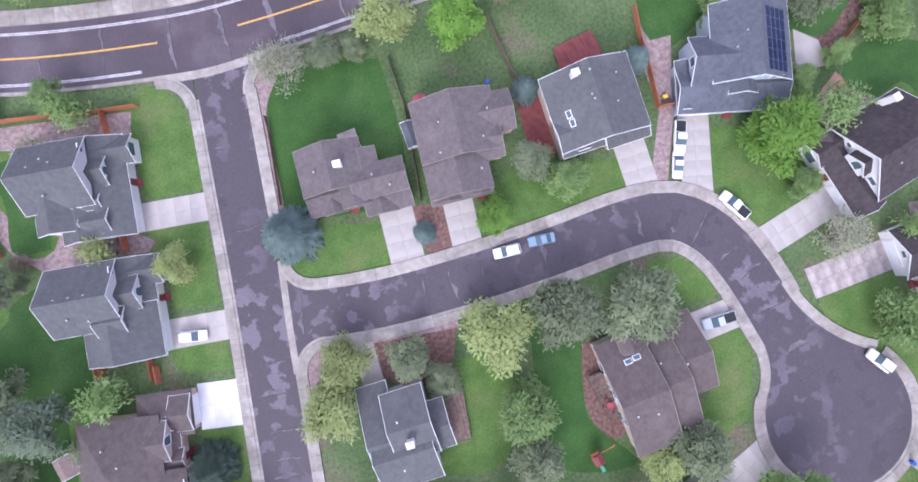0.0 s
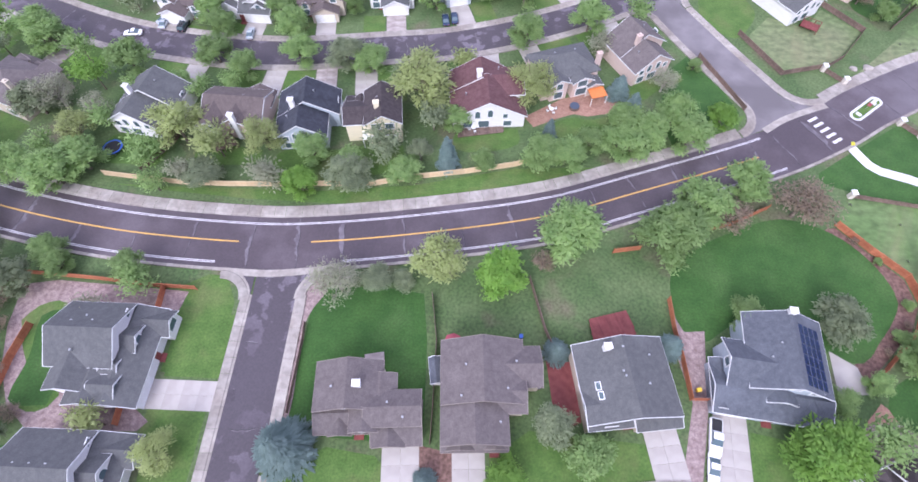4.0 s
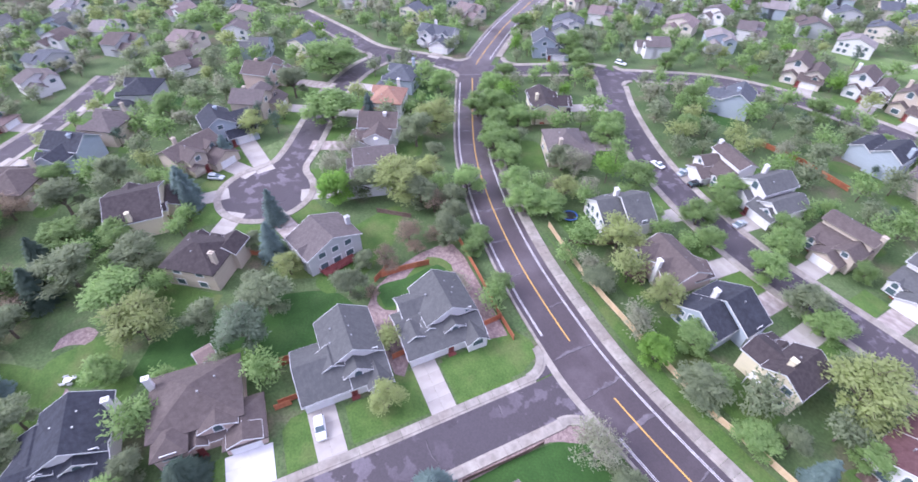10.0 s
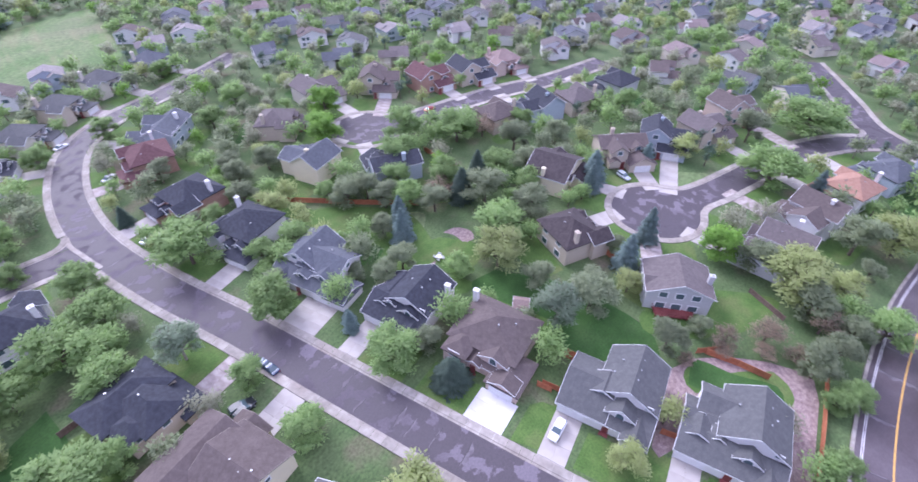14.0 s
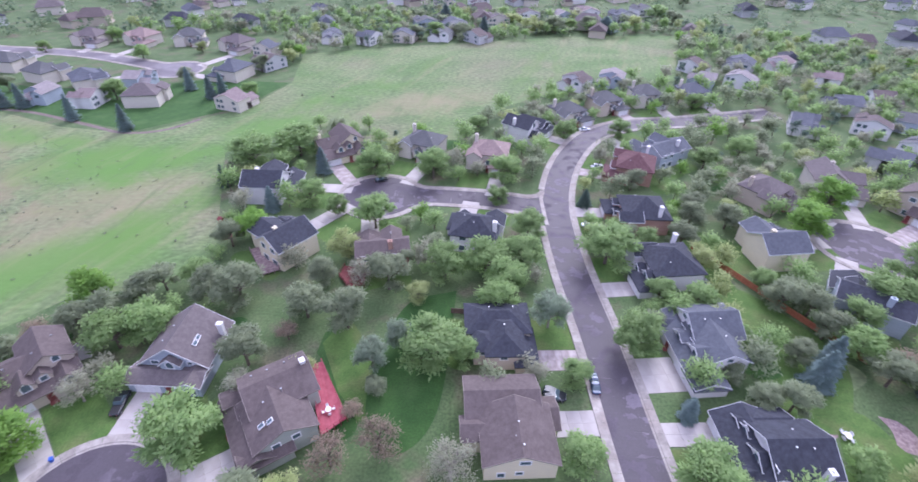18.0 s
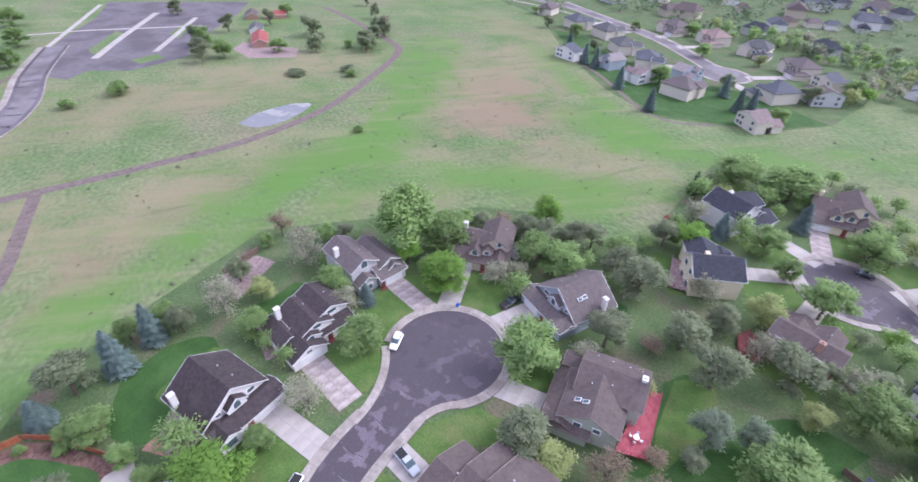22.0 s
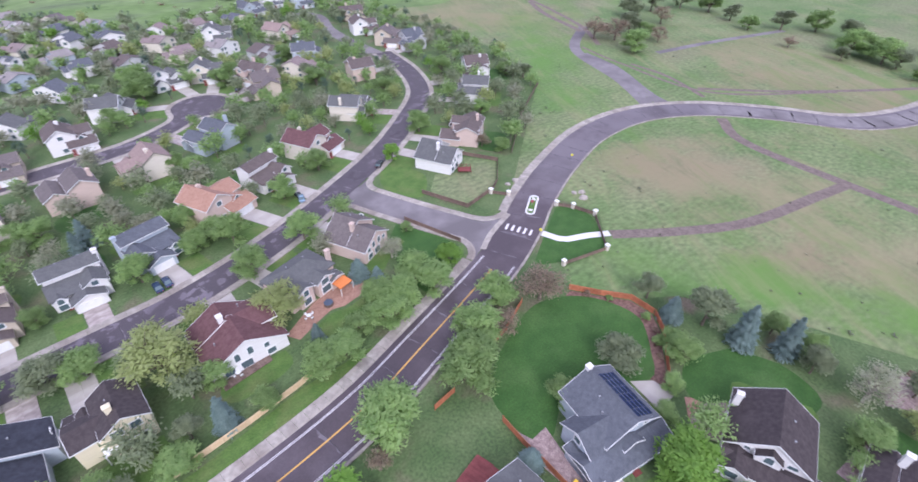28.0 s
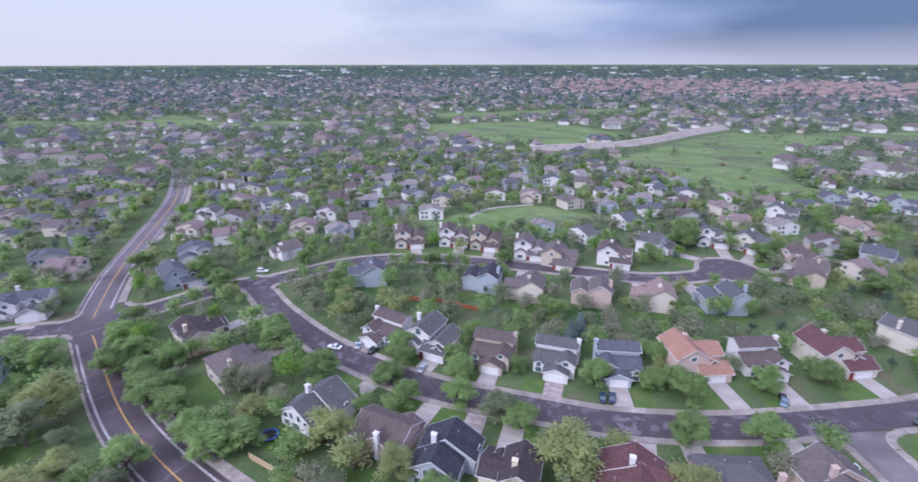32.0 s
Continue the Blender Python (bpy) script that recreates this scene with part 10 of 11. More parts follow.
FIELDS = [
    [(-153.7, 219.1), (-112.3, 256.7), (-86.1, 289.7), (-55.6, 286.5), (-31.3, 284.5), (-34.3, 262.0), (-70.6, 240.0), (-102.0, 233.4)],
    [(-71.6, 440.4), (-30.1, 550.1), (45.4, 713.6), (141.0, 746.8), (202.6, 741.3), (102.3, 599.6), (75.7, 498.6), (83.5, 417.1), (118.2, 411.0), (76.0, 374.1), (33.1, 367.6), (2.8, 393.7), (-33.1, 429.5)],
    [(142.2, 754.0), (288.8, 842.8), (407.8, 972.5), (430.1, 844.7), (560.2, 877.9), (460.9, 715.2), (357.8, 724.2), (193.1, 690.0)],
    [(84.9, 415.0), (157.4, 437.5), (219.8, 428.4), (276.0, 412.0), (224.1, 327.0), (171.6, 332.1), (134.4, 379.2), (100.0, 389.4)],
    [(-345.5, 647.9), (-279.1, 698.1), (-203.2, 746.1), (-111.4, 686.0), (-58.5, 644.1), (-107.5, 539.2), (-148.4, 517.0), (-211.5, 524.4), (-292.1, 544.3)],
    [(653.7, 1447.1), (970.1, 1758.0), (924.0, 1474.3), (680.5, 1075.2), (545.3, 1023.0), (535.9, 1153.3)],
    [(-417.6, 787.9), (-324.1, 871.1), (-152.9, 1015.4), (-61.5, 1069.4), (-55.8, 974.2), (-228.6, 841.0), (-348.1, 688.9)],
    [(-976.6, 411.3), (-853.2, 448.7), (-777.4, 508.8), (-819.8, 579.6), (-740.1, 563.1), (-630.4, 547.7), (-559.6, 596.5), (-449.3, 611.6), (-483.1, 535.9), (-647.4, 462.6), (-774.2, 420.5), (-865.5, 365.3)]
]
SKYLIGHTS = [(26.4, 20.5, -5.6, -0.4, 6.22, 0, -22.8), (55.8, -70.0, 4.0, 1.0, 6.85, 0, 35), (33.2, -55.3, 5.0, -0.6, 7.05, 26.6, 0), (27.2, -26.8, 5.7, 2.2, 5.84, 0, 19.3), (-124.8, -37.0, 3.0, 1.0, 7.6, 0, 22.8)]
SOLAR = (49.8, 23.7)

# ---- road markings ----
def marking(road, offset, width, start, end, z, mat, name, label, dash=0.0):
    """A painted line along a road between two distances from its start."""
    far, line, side = 0.0, [], []
    for i, p in enumerate(road.line):
        if i:
            far += (p - road.line[i - 1]).length
        if start <= far <= end:
            line.append(p)
            side.append(road.side[i])
    if len(line) > 1:
        tagged(ribbon(line, side, offset + width / 2, offset - width / 2, z, name, mat), label, "road marking", kind="structure")


def along(road, x):
    """The distance along a road at which it passes x."""
    far = 0.0
    for a, b in zip(road.line, road.line[1:]):
        if (a.x - x) * (b.x - x) <= 0:
            return far
        far += (b - a).length
    return far


ZA = 0.164
YL, WL = "worn yellow centre line on the road", "worn white line along the road"
for x0, x1 in ((-384, -180), (-168, -45.6), (-29.6, 64.0)):
    marking(road_a, 0.0, 0.32, along(road_a, x0), along(road_a, x1), ZA, M["yellow_paint"], "road_line", YL)
for off in (4.2, 4.5, -4.6, -4.9):
    for x0, x1 in ((-384, -185), (-166, -47), (-25, 66)):
        if off > 0 and x0 == -166:
            x1 = -25
        marking(road_a, off, 0.15, along(road_a, x0), along(road_a, x1), ZA, M["white_paint"], "road_line", WL)

marking(road_a, 0.0, 8.6, along(road_a, 200), 1e9, ZA - 0.006, M["asphalt_dry"], "road", "pale dry asphalt at the far end of the road")

# crossing with white bars
near_cross = along(road_a, 80.6)
far = 0.0
for i, p in enumerate(road_a.line[:-1]):
    if far >= near_cross:
        d = (road_a.line[i + 1] - p).normalized()
        yaw = math.degrees(math.atan2(d.y, d.x))
        for k in range(5):
            q = p + road_a.side[i] * (-3.6 + 1.8 * k)
            bar = mesh_ob("crossing_bar", [(-1.4, -0.35, 0), (1.4, -0.35, 0), (1.4, 0.35, 0), (-1.4, 0.35, 0)], [(0, 1, 2, 3)], M["white_paint"])
            bar.matrix_basis = pose(q.x, q.y, ZA, 0, 0, yaw)
            tagged(bar, "white painted bar of a pedestrian crossing", "road marking", kind="structure")
        break
    far += (road_a.line[i + 1] - p).length
island = thing("traffic_island", 90.5, 89.0, 0.12, 39)
oval = [(sx * 3.9 + 1.5 * math.cos(a), 1.5 * math.sin(a)) for sx, a0 in ((1, -90), (-1, 90)) for a in (radians(a0 + 15 * k) for k in range(13))]
bed = [(sx * 3.9 + 0.95 * math.cos(a), 0.95 * math.sin(a)) for sx, a0 in ((1, -90), (-1, 90)) for a in (radians(a0 + 15 * k) for k in range(13))]
Shape().loop([(x, y, 0) for x, y in bed], [(x, y, 0) for x, y in oval], (0, 0, 0.17)).to("kerb_ring", M["drive_white"], island)
Shape().slab(bed, 0, 0.1).to("planting", M["lawn"], island)
for sx, plate in ((1.6, "white_trim"), (-0.6, "red_deck")):
    Shape().tube((sx, 0, 0.1), (sx, 0, 2.2), 0.04, 0.04, 6).to("sign_post", M["metal"], island)
    Shape().box(sx - 0.03, -0.4, 1.3, sx + 0.03, 0.4, 2.2).to("sign_plate", M[plate], island)
for bx in (-3.0, 3.0):
    Shape().box(bx - 0.5, -0.6, 0.1, bx + 0.5, 0.6, 0.14).to("paving", M["drive_white"], island)
tagged(island, "long rounded concrete traffic island with grass and signs", "traffic island")


# ---- skylights and solar cells on the roofs ----
def home_at(x, y):
    return min((o for o in scene.objects if o.name.split(".")[0] == "house"), key=lambda o: (o.location.x - x) ** 2 + (o.location.y - y) ** 2)


for x, y, lx, ly, z, tx, ty in SKYLIGHTS:
    h = home_at(x, y)
    skylight(h, lx, ly, z, tx, ty)
    skylight(h, lx + 0.15, ly - 1.5, z, tx, ty)
solar_home = home_at(*SOLAR)
for r in range(4):
    for c in range(6):
        s = Shape().box(-0.8, -0.5, 0, 0.8, 0.5, 0.05).to("solar_panel", M["solar"], solar_home)
        s.matrix_basis = pose(4.0 + r * 1.12, -1.7 + c * 1.72, 7.84 - r * 0.582, 0, 27.5, 0) @ pose(0, 0, 0, 0, 0, 90)


# ---- driveways ----
def driveway(h, gx, front, width, length, mat, label):
    """Concrete slabs from a garage to the street."""
    x, y, yaw = h.matrix_basis.translation.x, h.matrix_basis.translation.y, math.degrees(h.matrix_basis.to_euler().z)
    d = thing("driveway", x, y, 0, yaw)
    near = h.matrix_basis.translation.length < 120
    n, cols = (max(2, round(length / 2.9)), 2) if near else (max(2, round(length / 5.0)), 1)
    half = width / cols / 2
    me = data_of(Shape().box(-half + 0.012, -length / n / 2 + 0.012, 0, half - 0.012, length / n / 2 - 0.012, 0.088), "slab", mat)
    for i in range(n):
        for c in range(cols):
            piece("slab", me, d, pose(gx - width / 2 + half * (2 * c + 1), front - length / n * (i + 0.5), 0))
    return tagged(d, label, "driveway", kind="structure")


for h, style, w, dp, flip, length, worn in DRIVES:
    gx, front, wide = drive_start(style, w, dp, flip)
    m, lab = ((M["drive"], "pale concrete driveway slabs in front of a garage"), (M["drive_worn"], "worn stained concrete driveway"), (M["drive_white"], "bright new concrete driveway"))[worn]
    driveway(h, gx, front, 8.0 if worn == 2 else wide, length + dp / 2 + front, m, lab)

# mown lawns before and behind the houses further off
for h, style, w, dp, flip, length, worn in DRIVES:
    if h.matrix_basis.translation.length < 62 or h.matrix_basis.translation.length > 260:
        continue
    gx = drive_start(style, w, dp, flip)[0]
    s, rng = (-1 if gx > 0 else 1), random.Random(int(h.matrix_basis.translation.x * 10))
    out_line = lambda pts: [tuple((h.matrix_basis @ Vector((a, b, 0))).xy) for a, b in pts]
    x0, x1, y0, y1 = gx + s * 3.0, s * (w / 2 + 1.2), -dp / 2 - 0.6, -dp / 2 - length + 0.4
    patch(out_line([(x0, y0), (x1, y0), (x1, y1), (x0, y1)]), 0.04, M["lawn"], "lawn", "mown green front lawn beside a driveway", "lawn", smooth=False)
    d = rng.uniform(5.5, 9.5)
    if any(math.dist(h.matrix_basis.translation.xy, p) < 4 for p in ((19.5, 93.9), (81.7, 127.2))):
        continue
    patch(out_line([(-w * 0.5, dp / 2 + 1), (w * 0.45, dp / 2 + 0.8), (w * 0.5, dp / 2 + d), (0, dp / 2 + d + rng.uniform(-1.5, 1)), (-w * 0.48, dp / 2 + d - 1)]), 0.04, M[rng.choice(("lawn", "lawn", "lawn_dark"))], "lawn", "mown green back lawn behind a house", "lawn")


# ---- fill: neighbouring yards, further streets and the far town ----
def open_land(x, y):
    """True on the meadow, by its outline."""
    return inside(MEADOW, x, y)


def clear_of_roads(x, y, gap):
    return all(r.near((x, y)) > gap for r in ROADS)


HOMES = [(o.matrix_basis.translation.x, o.matrix_basis.translation.y) for o in scene.objects if o.name.split(".")[0] == "house"]


def clear_of_homes(x, y, gap):
    return all((a - x) ** 2 + (b - y) ** 2 > gap * gap for a, b in HOMES)


rnd = random.Random(5)
far_wall = [M["wall_" + k] for k in ("white", "beige", "white", "blue", "white", "grey")]
far_roof = [M["roof_" + k] for k in ("rose_sheen", "slate", "pale", "grey", "brown", "slate", "taupe")]


def far_house_meshes(w, d, wall, roof):
    walls, top = Shape(), Shape()
    for x0, x1, y0, y1, e in ((-w / 2, w / 2, -d * 0.1, d / 2, 5.2), (-w / 2, w * 0.05, -d / 2, d * 0.1, 3.0), (w * 0.05, w / 2, -d * 0.35, d * 0.1, 5.2)):
        hw, cx = (x1 - x0) / 2, (x0 + x1) / 2
        rise = hw * (0.55 if hw < w * 0.4 else 0.35)
        walls.box(x0, y0, 0, x1, y1, e)
        walls.add([(x0, y0, e), (x1, y0, e), (cx, y0, e + rise)], [(0, 1, 2)])
        walls.add([(x0, y1, e), (x1, y1, e), (cx, y1, e + rise)], [(2, 1, 0)])
        o = 0.4
        top.add([(x0 - o, y0 - o, e - 0.15), (cx, y0 - o, e + rise + 0.05), (x1 + o, y0 - o, e - 0.15), (x0 - o, y1 + o, e - 0.15), (cx, y1 + o, e + rise + 0.05), (x1 + o, y1 + o, e - 0.15)], [(0, 1, 4, 3), (1, 2, 5, 4)])
    wins = Shape()
    for x in (-w * 0.3, w * 0.2, w * 0.36):
        wins.box(x - 0.7, d / 2, 3.4, x + 0.7, d / 2 + 0.06, 4.7).box(x - 0.7, d / 2, 0.9, x + 0.7, d / 2 + 0.06, 2.2)
    wins.box(w * 0.2, -d * 0.35 - 0.06, 3.4, w * 0.36, -d * 0.35, 4.7)
    return data_of(walls, "wall", wall), data_of(top, "roof", roof), data_of(wins, "window", M["glass"])


FAR_KINDS = [far_house_meshes(12 + k % 3, 12 + k % 2, far_wall[k % 6], far_roof[k % 7]) for k in range(14)]


def inside(poly, x, y):
    hit = False
    for (ax, ay), (bx, by) in zip(poly, poly[1:] + poly[:1]):
        if (ay > y) != (by > y) and x < (bx - ax) * (y - ay) / (by - ay) + ax:
            hit = not hit
    return hit


def in_field(x, y):
    return any(inside(p, x, y) for p in FIELDS)


def town(x, y):
    """Where houses stand further out."""
    return not open_land(x, y) and all(math.hypot(x - a, y - b) > c for a, b, c in KEPT_CLEAR) and not in_field(x, y) and not (x > 90 and y > -200 and y < 95 and x < 800)


placed = 0
for ix in range(-22, 23):
    for iy in range(-22, 23):
        x, y = ix * 23 + (iy % 2) * 7 + rnd.uniform(-3, 3), iy * 27 + rnd.uniform(-4, 4)
        r = math.hypot(x, y)
        ahead = math.degrees(math.atan2(-x, y))
        if r > 470 or (r > 330 and not -60 < ahead < 100) or not town(x, y) or not clear_of_roads(x, y, 9) or not clear_of_homes(x, y, 20) or r < 215:
            continue
        if x > 90 and -200 < y < 330:
            continue
        if placed >= 285:
            continue
        wall_me, roof_me, win_me = FAR_KINDS[rnd.randrange(14)]
        h = thing("house", x, y, 0, rnd.choice((0, 90, 180, 270)) + rnd.uniform(-25, 25) + math.degrees(math.atan2(y, x)) * 0.3)
        piece("wall", wall_me, h)
        piece("roof", roof_me, h)
        tagged(piece("window", win_me, h), kind="stuff")
        tagged(h, "two-storey house with shingle roof in the further streets", "house", "houses of the further streets")
        HOMES.append((x, y))
        placed += 1

# trees between the houses: the nearest stand singly, the rest are one mass of each kind
def grove_mesh(kind, spots, seed):
    """Joins many trees into one mesh."""
    rng = np.random.default_rng(seed)
    quads, soft, wood = [], [], Shape()
    for x, y, across, tall in spots:
        r = math.hypot(x, y)
        n = int(1000 if r < 150 else 600 if r < 230 else 340 if r < 330 else 200)
        lobes = 7
        a = rng.uniform(0, 2 * np.pi, lobes)
        rad = across * 0.26 * rng.uniform(0.4, 1.15, lobes)
        c = np.stack([x + rad * np.cos(a), y + rad * np.sin(a), tall * rng.uniform(0.35, 0.8, lobes)], 1)
        q, m = leaf_cloud(c.tolist() + [(x, y, tall * 0.62)], [across * 0.25] * lobes + [across * 0.3], n, 0.0135 * across * (5000 / n) ** 0.5, int(rng.integers(1 << 30)))
        quads.append(q)
        soft.append(m)
        wood.tube((x, y, 0), (x, y, tall * 0.5), 0.2, 0.1, 5)
    v = np.concatenate(quads)
    mat = {"green": M["leaf_green"], "grey": M["leaf_grey"], "pine": M["leaf_deep"], "yellow": M["leaf_yellow"], "pale": M["leaf_pale"], "bright": M["leaf_bright"]}[kind]
    tagged(new("yard_trees", cloud_mesh("yard_trees", v, np.concatenate(soft), mat)), "mass of %s trees and shrubs between the houses" % {"green": "leafy green", "grey": "grey-green", "pine": "dark green", "yellow": "yellow-green", "pale": "pale budding", "bright": "bright green"}[kind], "trees", kind="stuff")
    tagged(wood.to("yard_tree_trunks", M["bark"]), "trunks of the trees between the houses", "trees", kind="stuff")


taken = np.array([(x, y, r) for x, y, r in PLANTED])
homes = np.array(HOMES)
lawns = np.array(LAWNS)
road_pts = np.array([(p.x, p.y, r.half) for r in ROADS for p in r.line] + [r.bulb for r in ROADS if r.bulb])
drive_pts = np.array([tuple((h.matrix_basis @ Vector((drive_start(style, w, dp, flip)[0], -dp / 2 - length * k / 4, 0))).xy) for h, style, w, dp, flip, length, worn in DRIVES for k in range(1, 5)])
groves = {}
near_left = 44
for _ in range(26000):
    a, r = rnd.uniform(0, 2 * math.pi), 55 + 420 * rnd.random() ** 0.7
    x, y = r * math.cos(a), r * math.sin(a)
    s = rnd.uniform(0.65, 1.25)
    across = 9.0 * s
    if any(inside(p, x, y) for p in FILL_FREE[:-2]) or (any(inside(p, x, y) for p in FILL_FREE[-2:]) and (r < 92 or noise.noise(Vector((x * 0.07, y * 0.07, 1.0))) < 0.02)) or not town(x, y) or (np.hypot(road_pts[:, 0] - x, road_pts[:, 1] - y) - road_pts[:, 2]).min() < 2.6 + across * 0.25:
        continue
    if np.hypot(homes[:, 0] - x, homes[:, 1] - y).min() < 7.6 + across * 0.2 or (r < 110 and np.hypot(lawns[:, 0] - x, lawns[:, 1] - y).min() < 8):
        continue
    if (np.hypot(taken[:, 0] - x, taken[:, 1] - y) - taken[:, 2]).min() < across * 0.24:
        continue
    if r < 200 and np.hypot(drive_pts[:, 0] - x, drive_pts[:, 1] - y).min() < 3.0 + across * 0.36:
        continue
    if not (r < 330 or -62 < math.degrees(math.atan2(-x, y)) < 100) and r > 400:
        continue
    taken = np.vstack([taken, (x, y, across * 0.5)])
    kind = rnd.choice(("green", "green", "grey", "green", "grey", "pine", "yellow", "green", "bright", "pale"))
    if r > 140 and kind == "bright" and rnd.random() < 0.7:
        kind = "grey"
    if r < 140 and kind == "pine":
        kind = "green"
    if r < 140 and near_left:
        near_left -= 1
        tree(kind, x, y, (4.5 if kind == "pine" else 8.5) * s, 8.5 * s)
    else:
        groves.setdefault(kind, []).append((x, y, (4.5 if kind == "pine" else 8.6) * s, 8.4 * s))
for k, (kind, spots) in enumerate(groves.items()):
    grove_mesh(kind, spots, 70 + k)


# ---- the rows of houses beyond the meadow ----
for k, (x, y) in enumerate(((13, -357), (-5, -354), (-37, -369), (-60, -384), (-84, -382), (-107, -393), (-130, -383), (-151, -402), (0, -420), (-28, -432), (-61, -438), (-109, -447), (-148, -454))):
    wall_me, roof_me, win_me = FAR_KINDS[(k * 5 + 3) % 14]
    h = thing("house", x, y, 0, 14 + (0 if k < 8 else 180) + 9 * math.sin(k * 2.1))
    h.scale = (1.22, 1.18, 1.1)
    piece("wall", wall_me, h)
    piece("roof", roof_me, h)
    tagged(piece("window", win_me, h), kind="stuff")
    tagged(h, "two-storey house with shingle roof beyond the meadow", "house")
for k, (x, y) in enumerate(((17, -329), (6, -331), (-13, -332), (-26, -338), (-62, -345), (-74, -350), (-86, -352), (-98, -350), (-110, -352), (-130, -352), (-166, -376), (-158, -386), (-196, -432), (-1, -374), (-48, -366))):
    tree(("grey", "green", "grey", "spruce", "yellow")[k % 5], x, y, 9 + 3 * (k % 3), 8 + 2 * (k % 2))
for x, y in ((216, -222), (193, -212), (185, -212), (156, -199), (129, -189), (104, -228), (122, -235), (108, -224)):
    tree("spruce", x, y, 5.5, 9.0)
for kind, x, y, across in (("green", 150, -222, 10), ("grey", 205, -232, 8), ("green", 236, -246, 9), ("grey", 262, -246, 8), ("green", 168, -284, 8), ("yellow", 140, -296, 7), ("green", 200, -318, 9), ("grey", 96, -262, 9), ("green", 88, -288, 10), ("green", 228, -294, 7), ("grey", 128, -246, 8), ("green", 90, -225, 8)):
    tree(kind, x, y, across, across * 0.9)
patch([(78, -246), (91, -213), (126, -188), (205, -216), (256, -246), (236, -254), (196, -236), (150, -238), (120, -250)], 0.05, M["lawn_dark"], "lawn", "mown green lawn behind the houses beyond the meadow", "lawn", smooth=False)
ribbon_thing([(200, -211), (178, -206.5), (149, -194.5), (130, -186.5), (115, -188.5), (104, -200)], 2.0, 0.07, M["dirt"], "footpath", "brown footpath along the edge of the meadow", "path")


# ---- low sage shrubs over the meadow ----
def meadow_shrubs(count, seed):
    """Small rounded tufts, thicker in the dry parts."""
    rng = np.random.default_rng(seed)
    parts, n = [], 0
    while n < count:
        x, y = rng.uniform(40, 330), rng.uniform(-260, 210)
        if not open_land(x, y) or noise.noise(Vector((x * 0.02, y * 0.02, 3.0))) < rng.uniform(-0.3, 0.5) or not clear_of_roads(x, y, 3):
            continue
        n += 1
        r = rng.uniform(0.2, 0.5) * (1.8 if rng.random() < 0.08 else 1.0)
        q, m = leaf_cloud([(x, y, r * 0.4), (x + r * 0.5, y, r * 0.35)], [r, r * 0.8], 22, 0.3 * r, int(rng.integers(1 << 30)))
        parts.append((q, m))
    tagged(new("sage_shrubs", cloud_mesh("sage_shrubs", np.concatenate([q for q, _ in parts]), np.concatenate([m for _, m in parts]), M["leaf_sage"])), "low grey-green sage shrubs scattered over the meadow", "shrubs", kind="stuff")


meadow_shrubs(600, 91)


def scrub(areas, counts, size, mat, seed, label):
    """Low bushes in loose clumps over open ground."""
    rng = np.random.default_rng(seed)
    parts = []
    for area, count in zip(areas, counts):
        xs, ys = [p[0] for p in area], [p[1] for p in area]
        n = 0
        for _ in range(count * 60):
            x, y = rng.uniform(min(xs), max(xs)), rng.uniform(min(ys), max(ys))
            if n >= count or not inside(area, x, y) or noise.noise(Vector((x * 0.05, y * 0.05, 7.0))) < rng.uniform(-0.5, 0.35):
                continue
            n += 1
            r = size * rng.uniform(0.4, 1.2)
            z = ground_height(math.hypot(x, y))
            parts.append(leaf_cloud([(x, y, z + r * 0.4), (x + r * 0.7, y + r * 0.3, z + r * 0.35)], [r, r * 0.8], 22, 0.3 * r, int(rng.integers(1 << 30))))
    tagged(new("scrub", cloud_mesh("scrub", np.concatenate([q for q, _ in parts]), np.concatenate([m for _, m in parts]), mat)), label, "shrubs", kind="stuff")


scrub([SCRUB], [420], 0.36, M["leaf_sage"], 92, "low grey-brown scrub in loose rows over the dry meadow")
scrub(FIELDS[1:5], [46, 10, 10, 14], 2.2, M["leaf_rust"], 93, "brown scrub scattered over the distant pasture")
scrub(FIELDS[1:6], [22, 12, 12, 14, 12], 2.6, M["leaf_mid_haze"], 94, "green bushes scattered over the distant pasture")


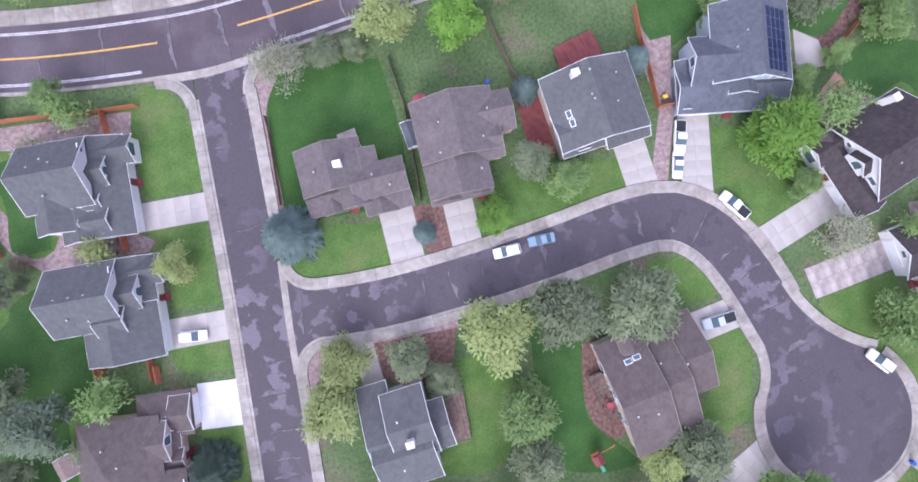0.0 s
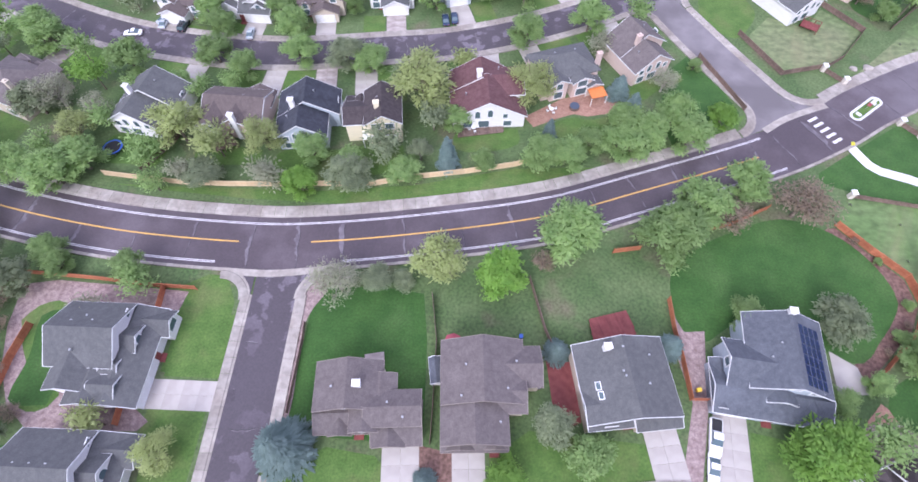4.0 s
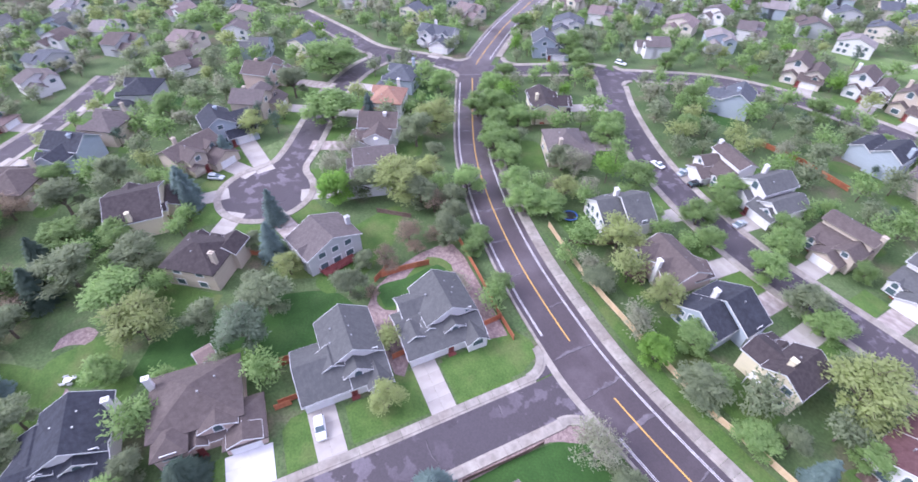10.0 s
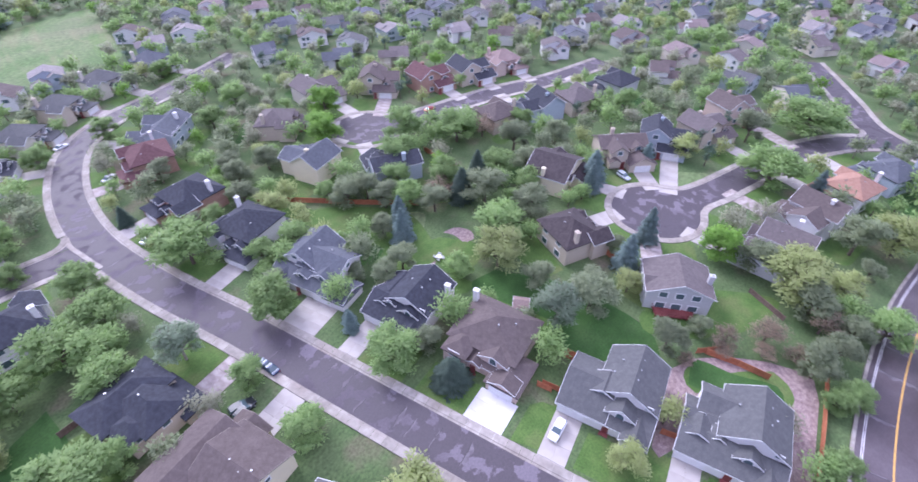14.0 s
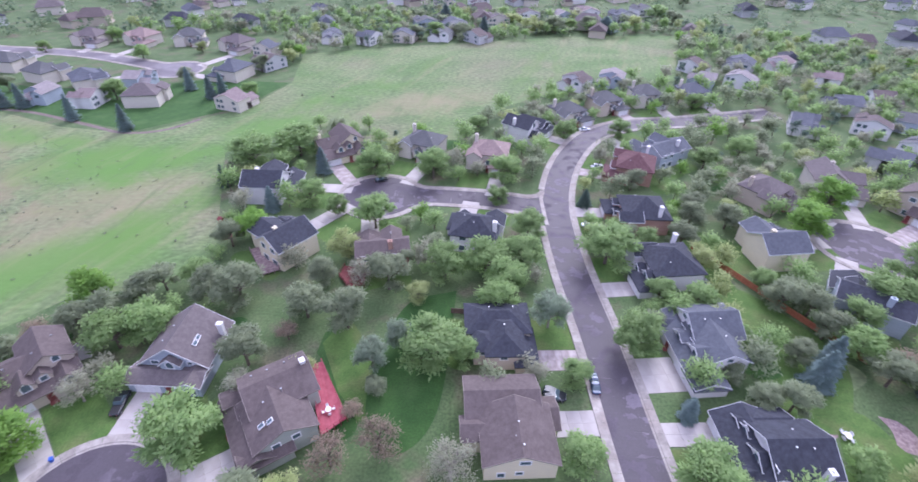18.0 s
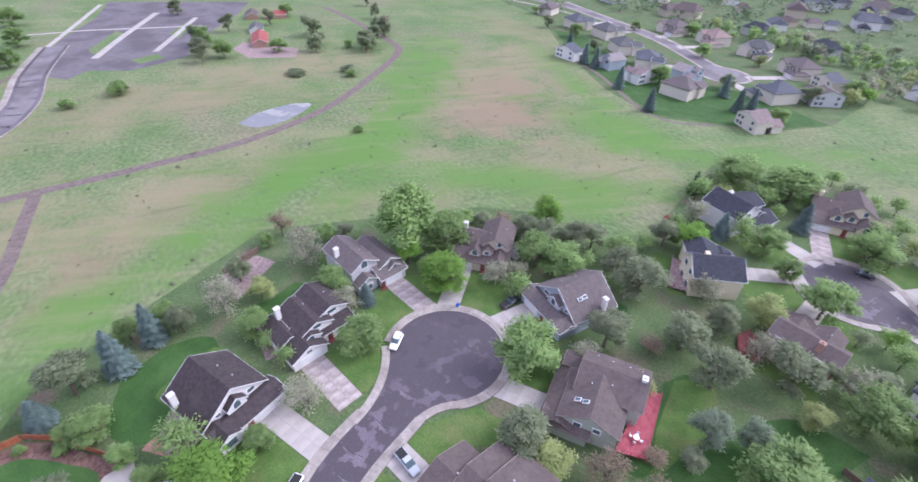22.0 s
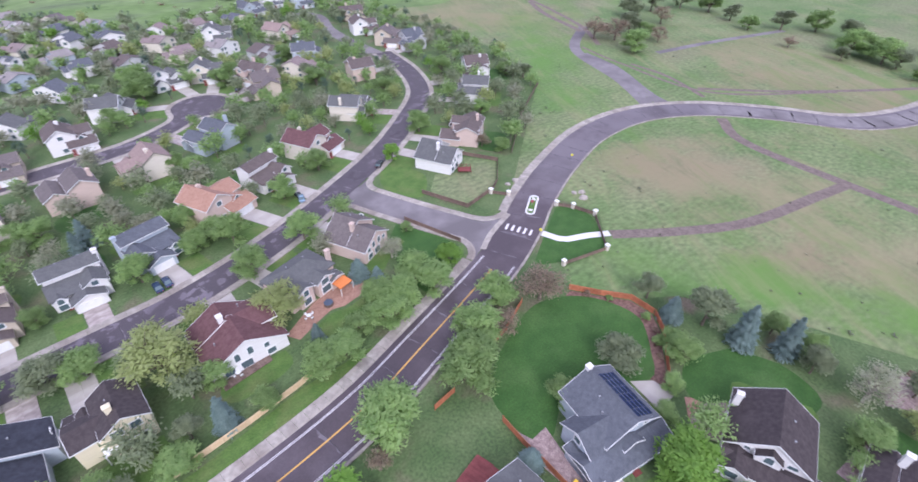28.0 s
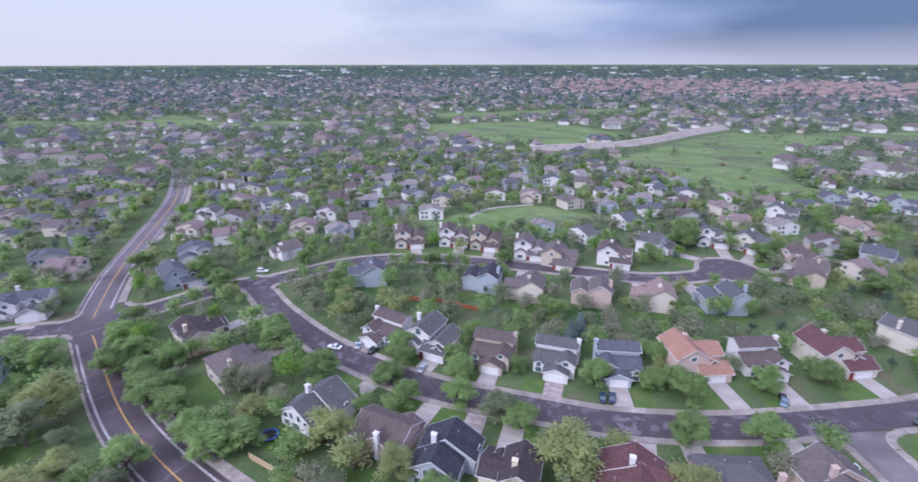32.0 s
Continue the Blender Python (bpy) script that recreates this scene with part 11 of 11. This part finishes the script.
# ---- the far town: too many houses and trees to count ----
def far_stuff(name, count, r0, r1, a0, a1, size, mat, label, category, seed, house_like):
    rng = random.Random(seed)
    s = Shape()
    n = 0
    while n < count:
        a = radians(rng.uniform(a0, a1))
        r = r0 + (r1 - r0) * rng.random() ** 0.9
        x, y = -r * math.sin(a), r * math.cos(a)
        if r < 1500 and (open_land(x, y) or inside(FILL_FREE[0], x, y) or any(math.hypot(x - a, y - b) < c for a, b, c in KEPT_CLEAR) or in_field(x, y) and rng.random() < 0.994):
            continue
        n += 1
        z = ground_height(r)
        k = size * rng.uniform(0.7, 1.3) * (1 + r / 6000)
        if house_like:
            t = rng.uniform(0, math.pi)
            c, q = math.cos(t), math.sin(t)
            hx, hy, e = 6 * k, 5 * k, (4.3 if house_like < 3 else 2.2) * k
            p = [(-hx, -hy), (hx, -hy), (hx, hy), (-hx, hy)]
            p = [(x + u * c - v * q, y + u * q + v * c) for u, v in p]
            if house_like != 2:
                s.add([(*w, z) for w in p] + [(*w, z + e) for w in p], [(0, 1, 5, 4), (1, 2, 6, 5), (2, 3, 7, 6), (3, 0, 4, 7), (4, 5, 6, 7)])
            else:
                p = [(x + (u - x) * 1.12, y + (v - y) * 1.12) for u, v in p]
                m0, m1 = ((p[0][0] + p[3][0]) / 2, (p[0][1] + p[3][1]) / 2), ((p[1][0] + p[2][0]) / 2, (p[1][1] + p[2][1]) / 2)
                m0, m1 = (m0[0] * 0.75 + m1[0] * 0.25, m0[1] * 0.75 + m1[1] * 0.25), (m0[0] * 0.2 + m1[0] * 0.8, m0[1] * 0.2 + m1[1] * 0.8)
                s.add([(*w, z + e) for w in p] + [(*m0, z + e * 1.75), (*m1, z + e * 1.75)], [(0, 1, 5, 4), (2, 3, 4, 5), (0, 4, 3), (1, 2, 5)])
        else:
            small, many = (0.52, 26) if r < 1000 else (1.0, 8)
            for _ in range(many):
                c = Vector((x + rng.gauss(0, 2.3 * k), y + rng.gauss(0, 2.3 * k), z + rng.uniform(1, 6.5) * k))
                d1 = Vector((rng.gauss(0, 1), rng.gauss(0, 1), rng.gauss(0, 0.6))).normalized() * 1.9 * k * small
                d2 = d1.orthogonal().normalized() * 1.5 * k * small
                s.add([c - d1, c - d2, c + d1, c + d2], [(0, 1, 2, 3)])
    return tagged(s.to(name, mat), label, category, kind="stuff")


# two of these roof tones have distant sky sheen in the colour
for k, (wl_, rf_) in enumerate((("beige", "rose_sheen"), ("white", "slate"), ("white", "pale"), ("white", "taupe"))):
    far_stuff("far_house_walls", 1150, 450, 2600, -62, 80, 0.98, M["wall_" + wl_], "walls of countless distant houses in the town", "houses", 40 + k, 1)
    far_stuff("far_house_roofs", 1150, 450, 2600, -62, 80, 0.98, M["roof_" + rf_], "shingle roofs of countless distant houses", "houses", 40 + k, 2)
for k, (wl_, rf_) in enumerate((("beige", "taupe"), ("white", "slate"), ("tan", "brown"), ("grey", "navy"))):
    far_stuff("far_house_walls", 120, 330, 900, 80, 298, 1.0, M["wall_" + wl_], "walls of countless distant houses in the town", "houses", 50 + 7 * k, 1)
    far_stuff("far_house_roofs", 120, 330, 900, 80, 298, 1.0, M["roof_" + rf_], "shingle roofs of countless distant houses", "houses", 50 + 7 * k, 2)
far_stuff("far_red_roofs", 500, 1500, 2300, -20, 14, 1.2, M["roof_pink"], "reddish roofs of distant terraces", "houses", 55, 2)
far_stuff("far_red_walls", 500, 1500, 2300, -20, 14, 1.2, M["wall_pink"], "pinkish walls of distant terraces", "houses", 55, 1)
far_stuff("far_halls", 170, 2200, 4300, -55, 75, 2.4, M["wall_white"], "pale flat halls far away in the town", "buildings", 56, 3)
far_stuff("far_trees", 7600, 400, 1300, -64, 84, 0.9, M["leaf_mid_haze"], "countless distant trees of the town", "trees", 61, 0)
far_stuff("far_trees", 2600, 400, 1300, -64, 84, 0.9, M["leaf_grey"], "countless distant grey-green trees of the town", "trees", 64, 0)
# haze over the farthest trees is carried by the leaf colour
far_stuff("far_trees", 22000, 1000, 4300, -64, 84, 1.15, M["leaf_far_haze"], "countless distant trees of the town with haze-tinted leaves", "trees", 62, 0)
far_stuff("far_trees", 2200, 330, 1100, 84, 296, 0.95, M["leaf_mid_haze"], "countless distant trees of the town", "trees", 63, 0)
far_stuff("far_trees", 1600, 330, 1100, 84, 296, 0.9, M["leaf_grey"], "countless distant grey-green trees of the town", "trees", 65, 0)
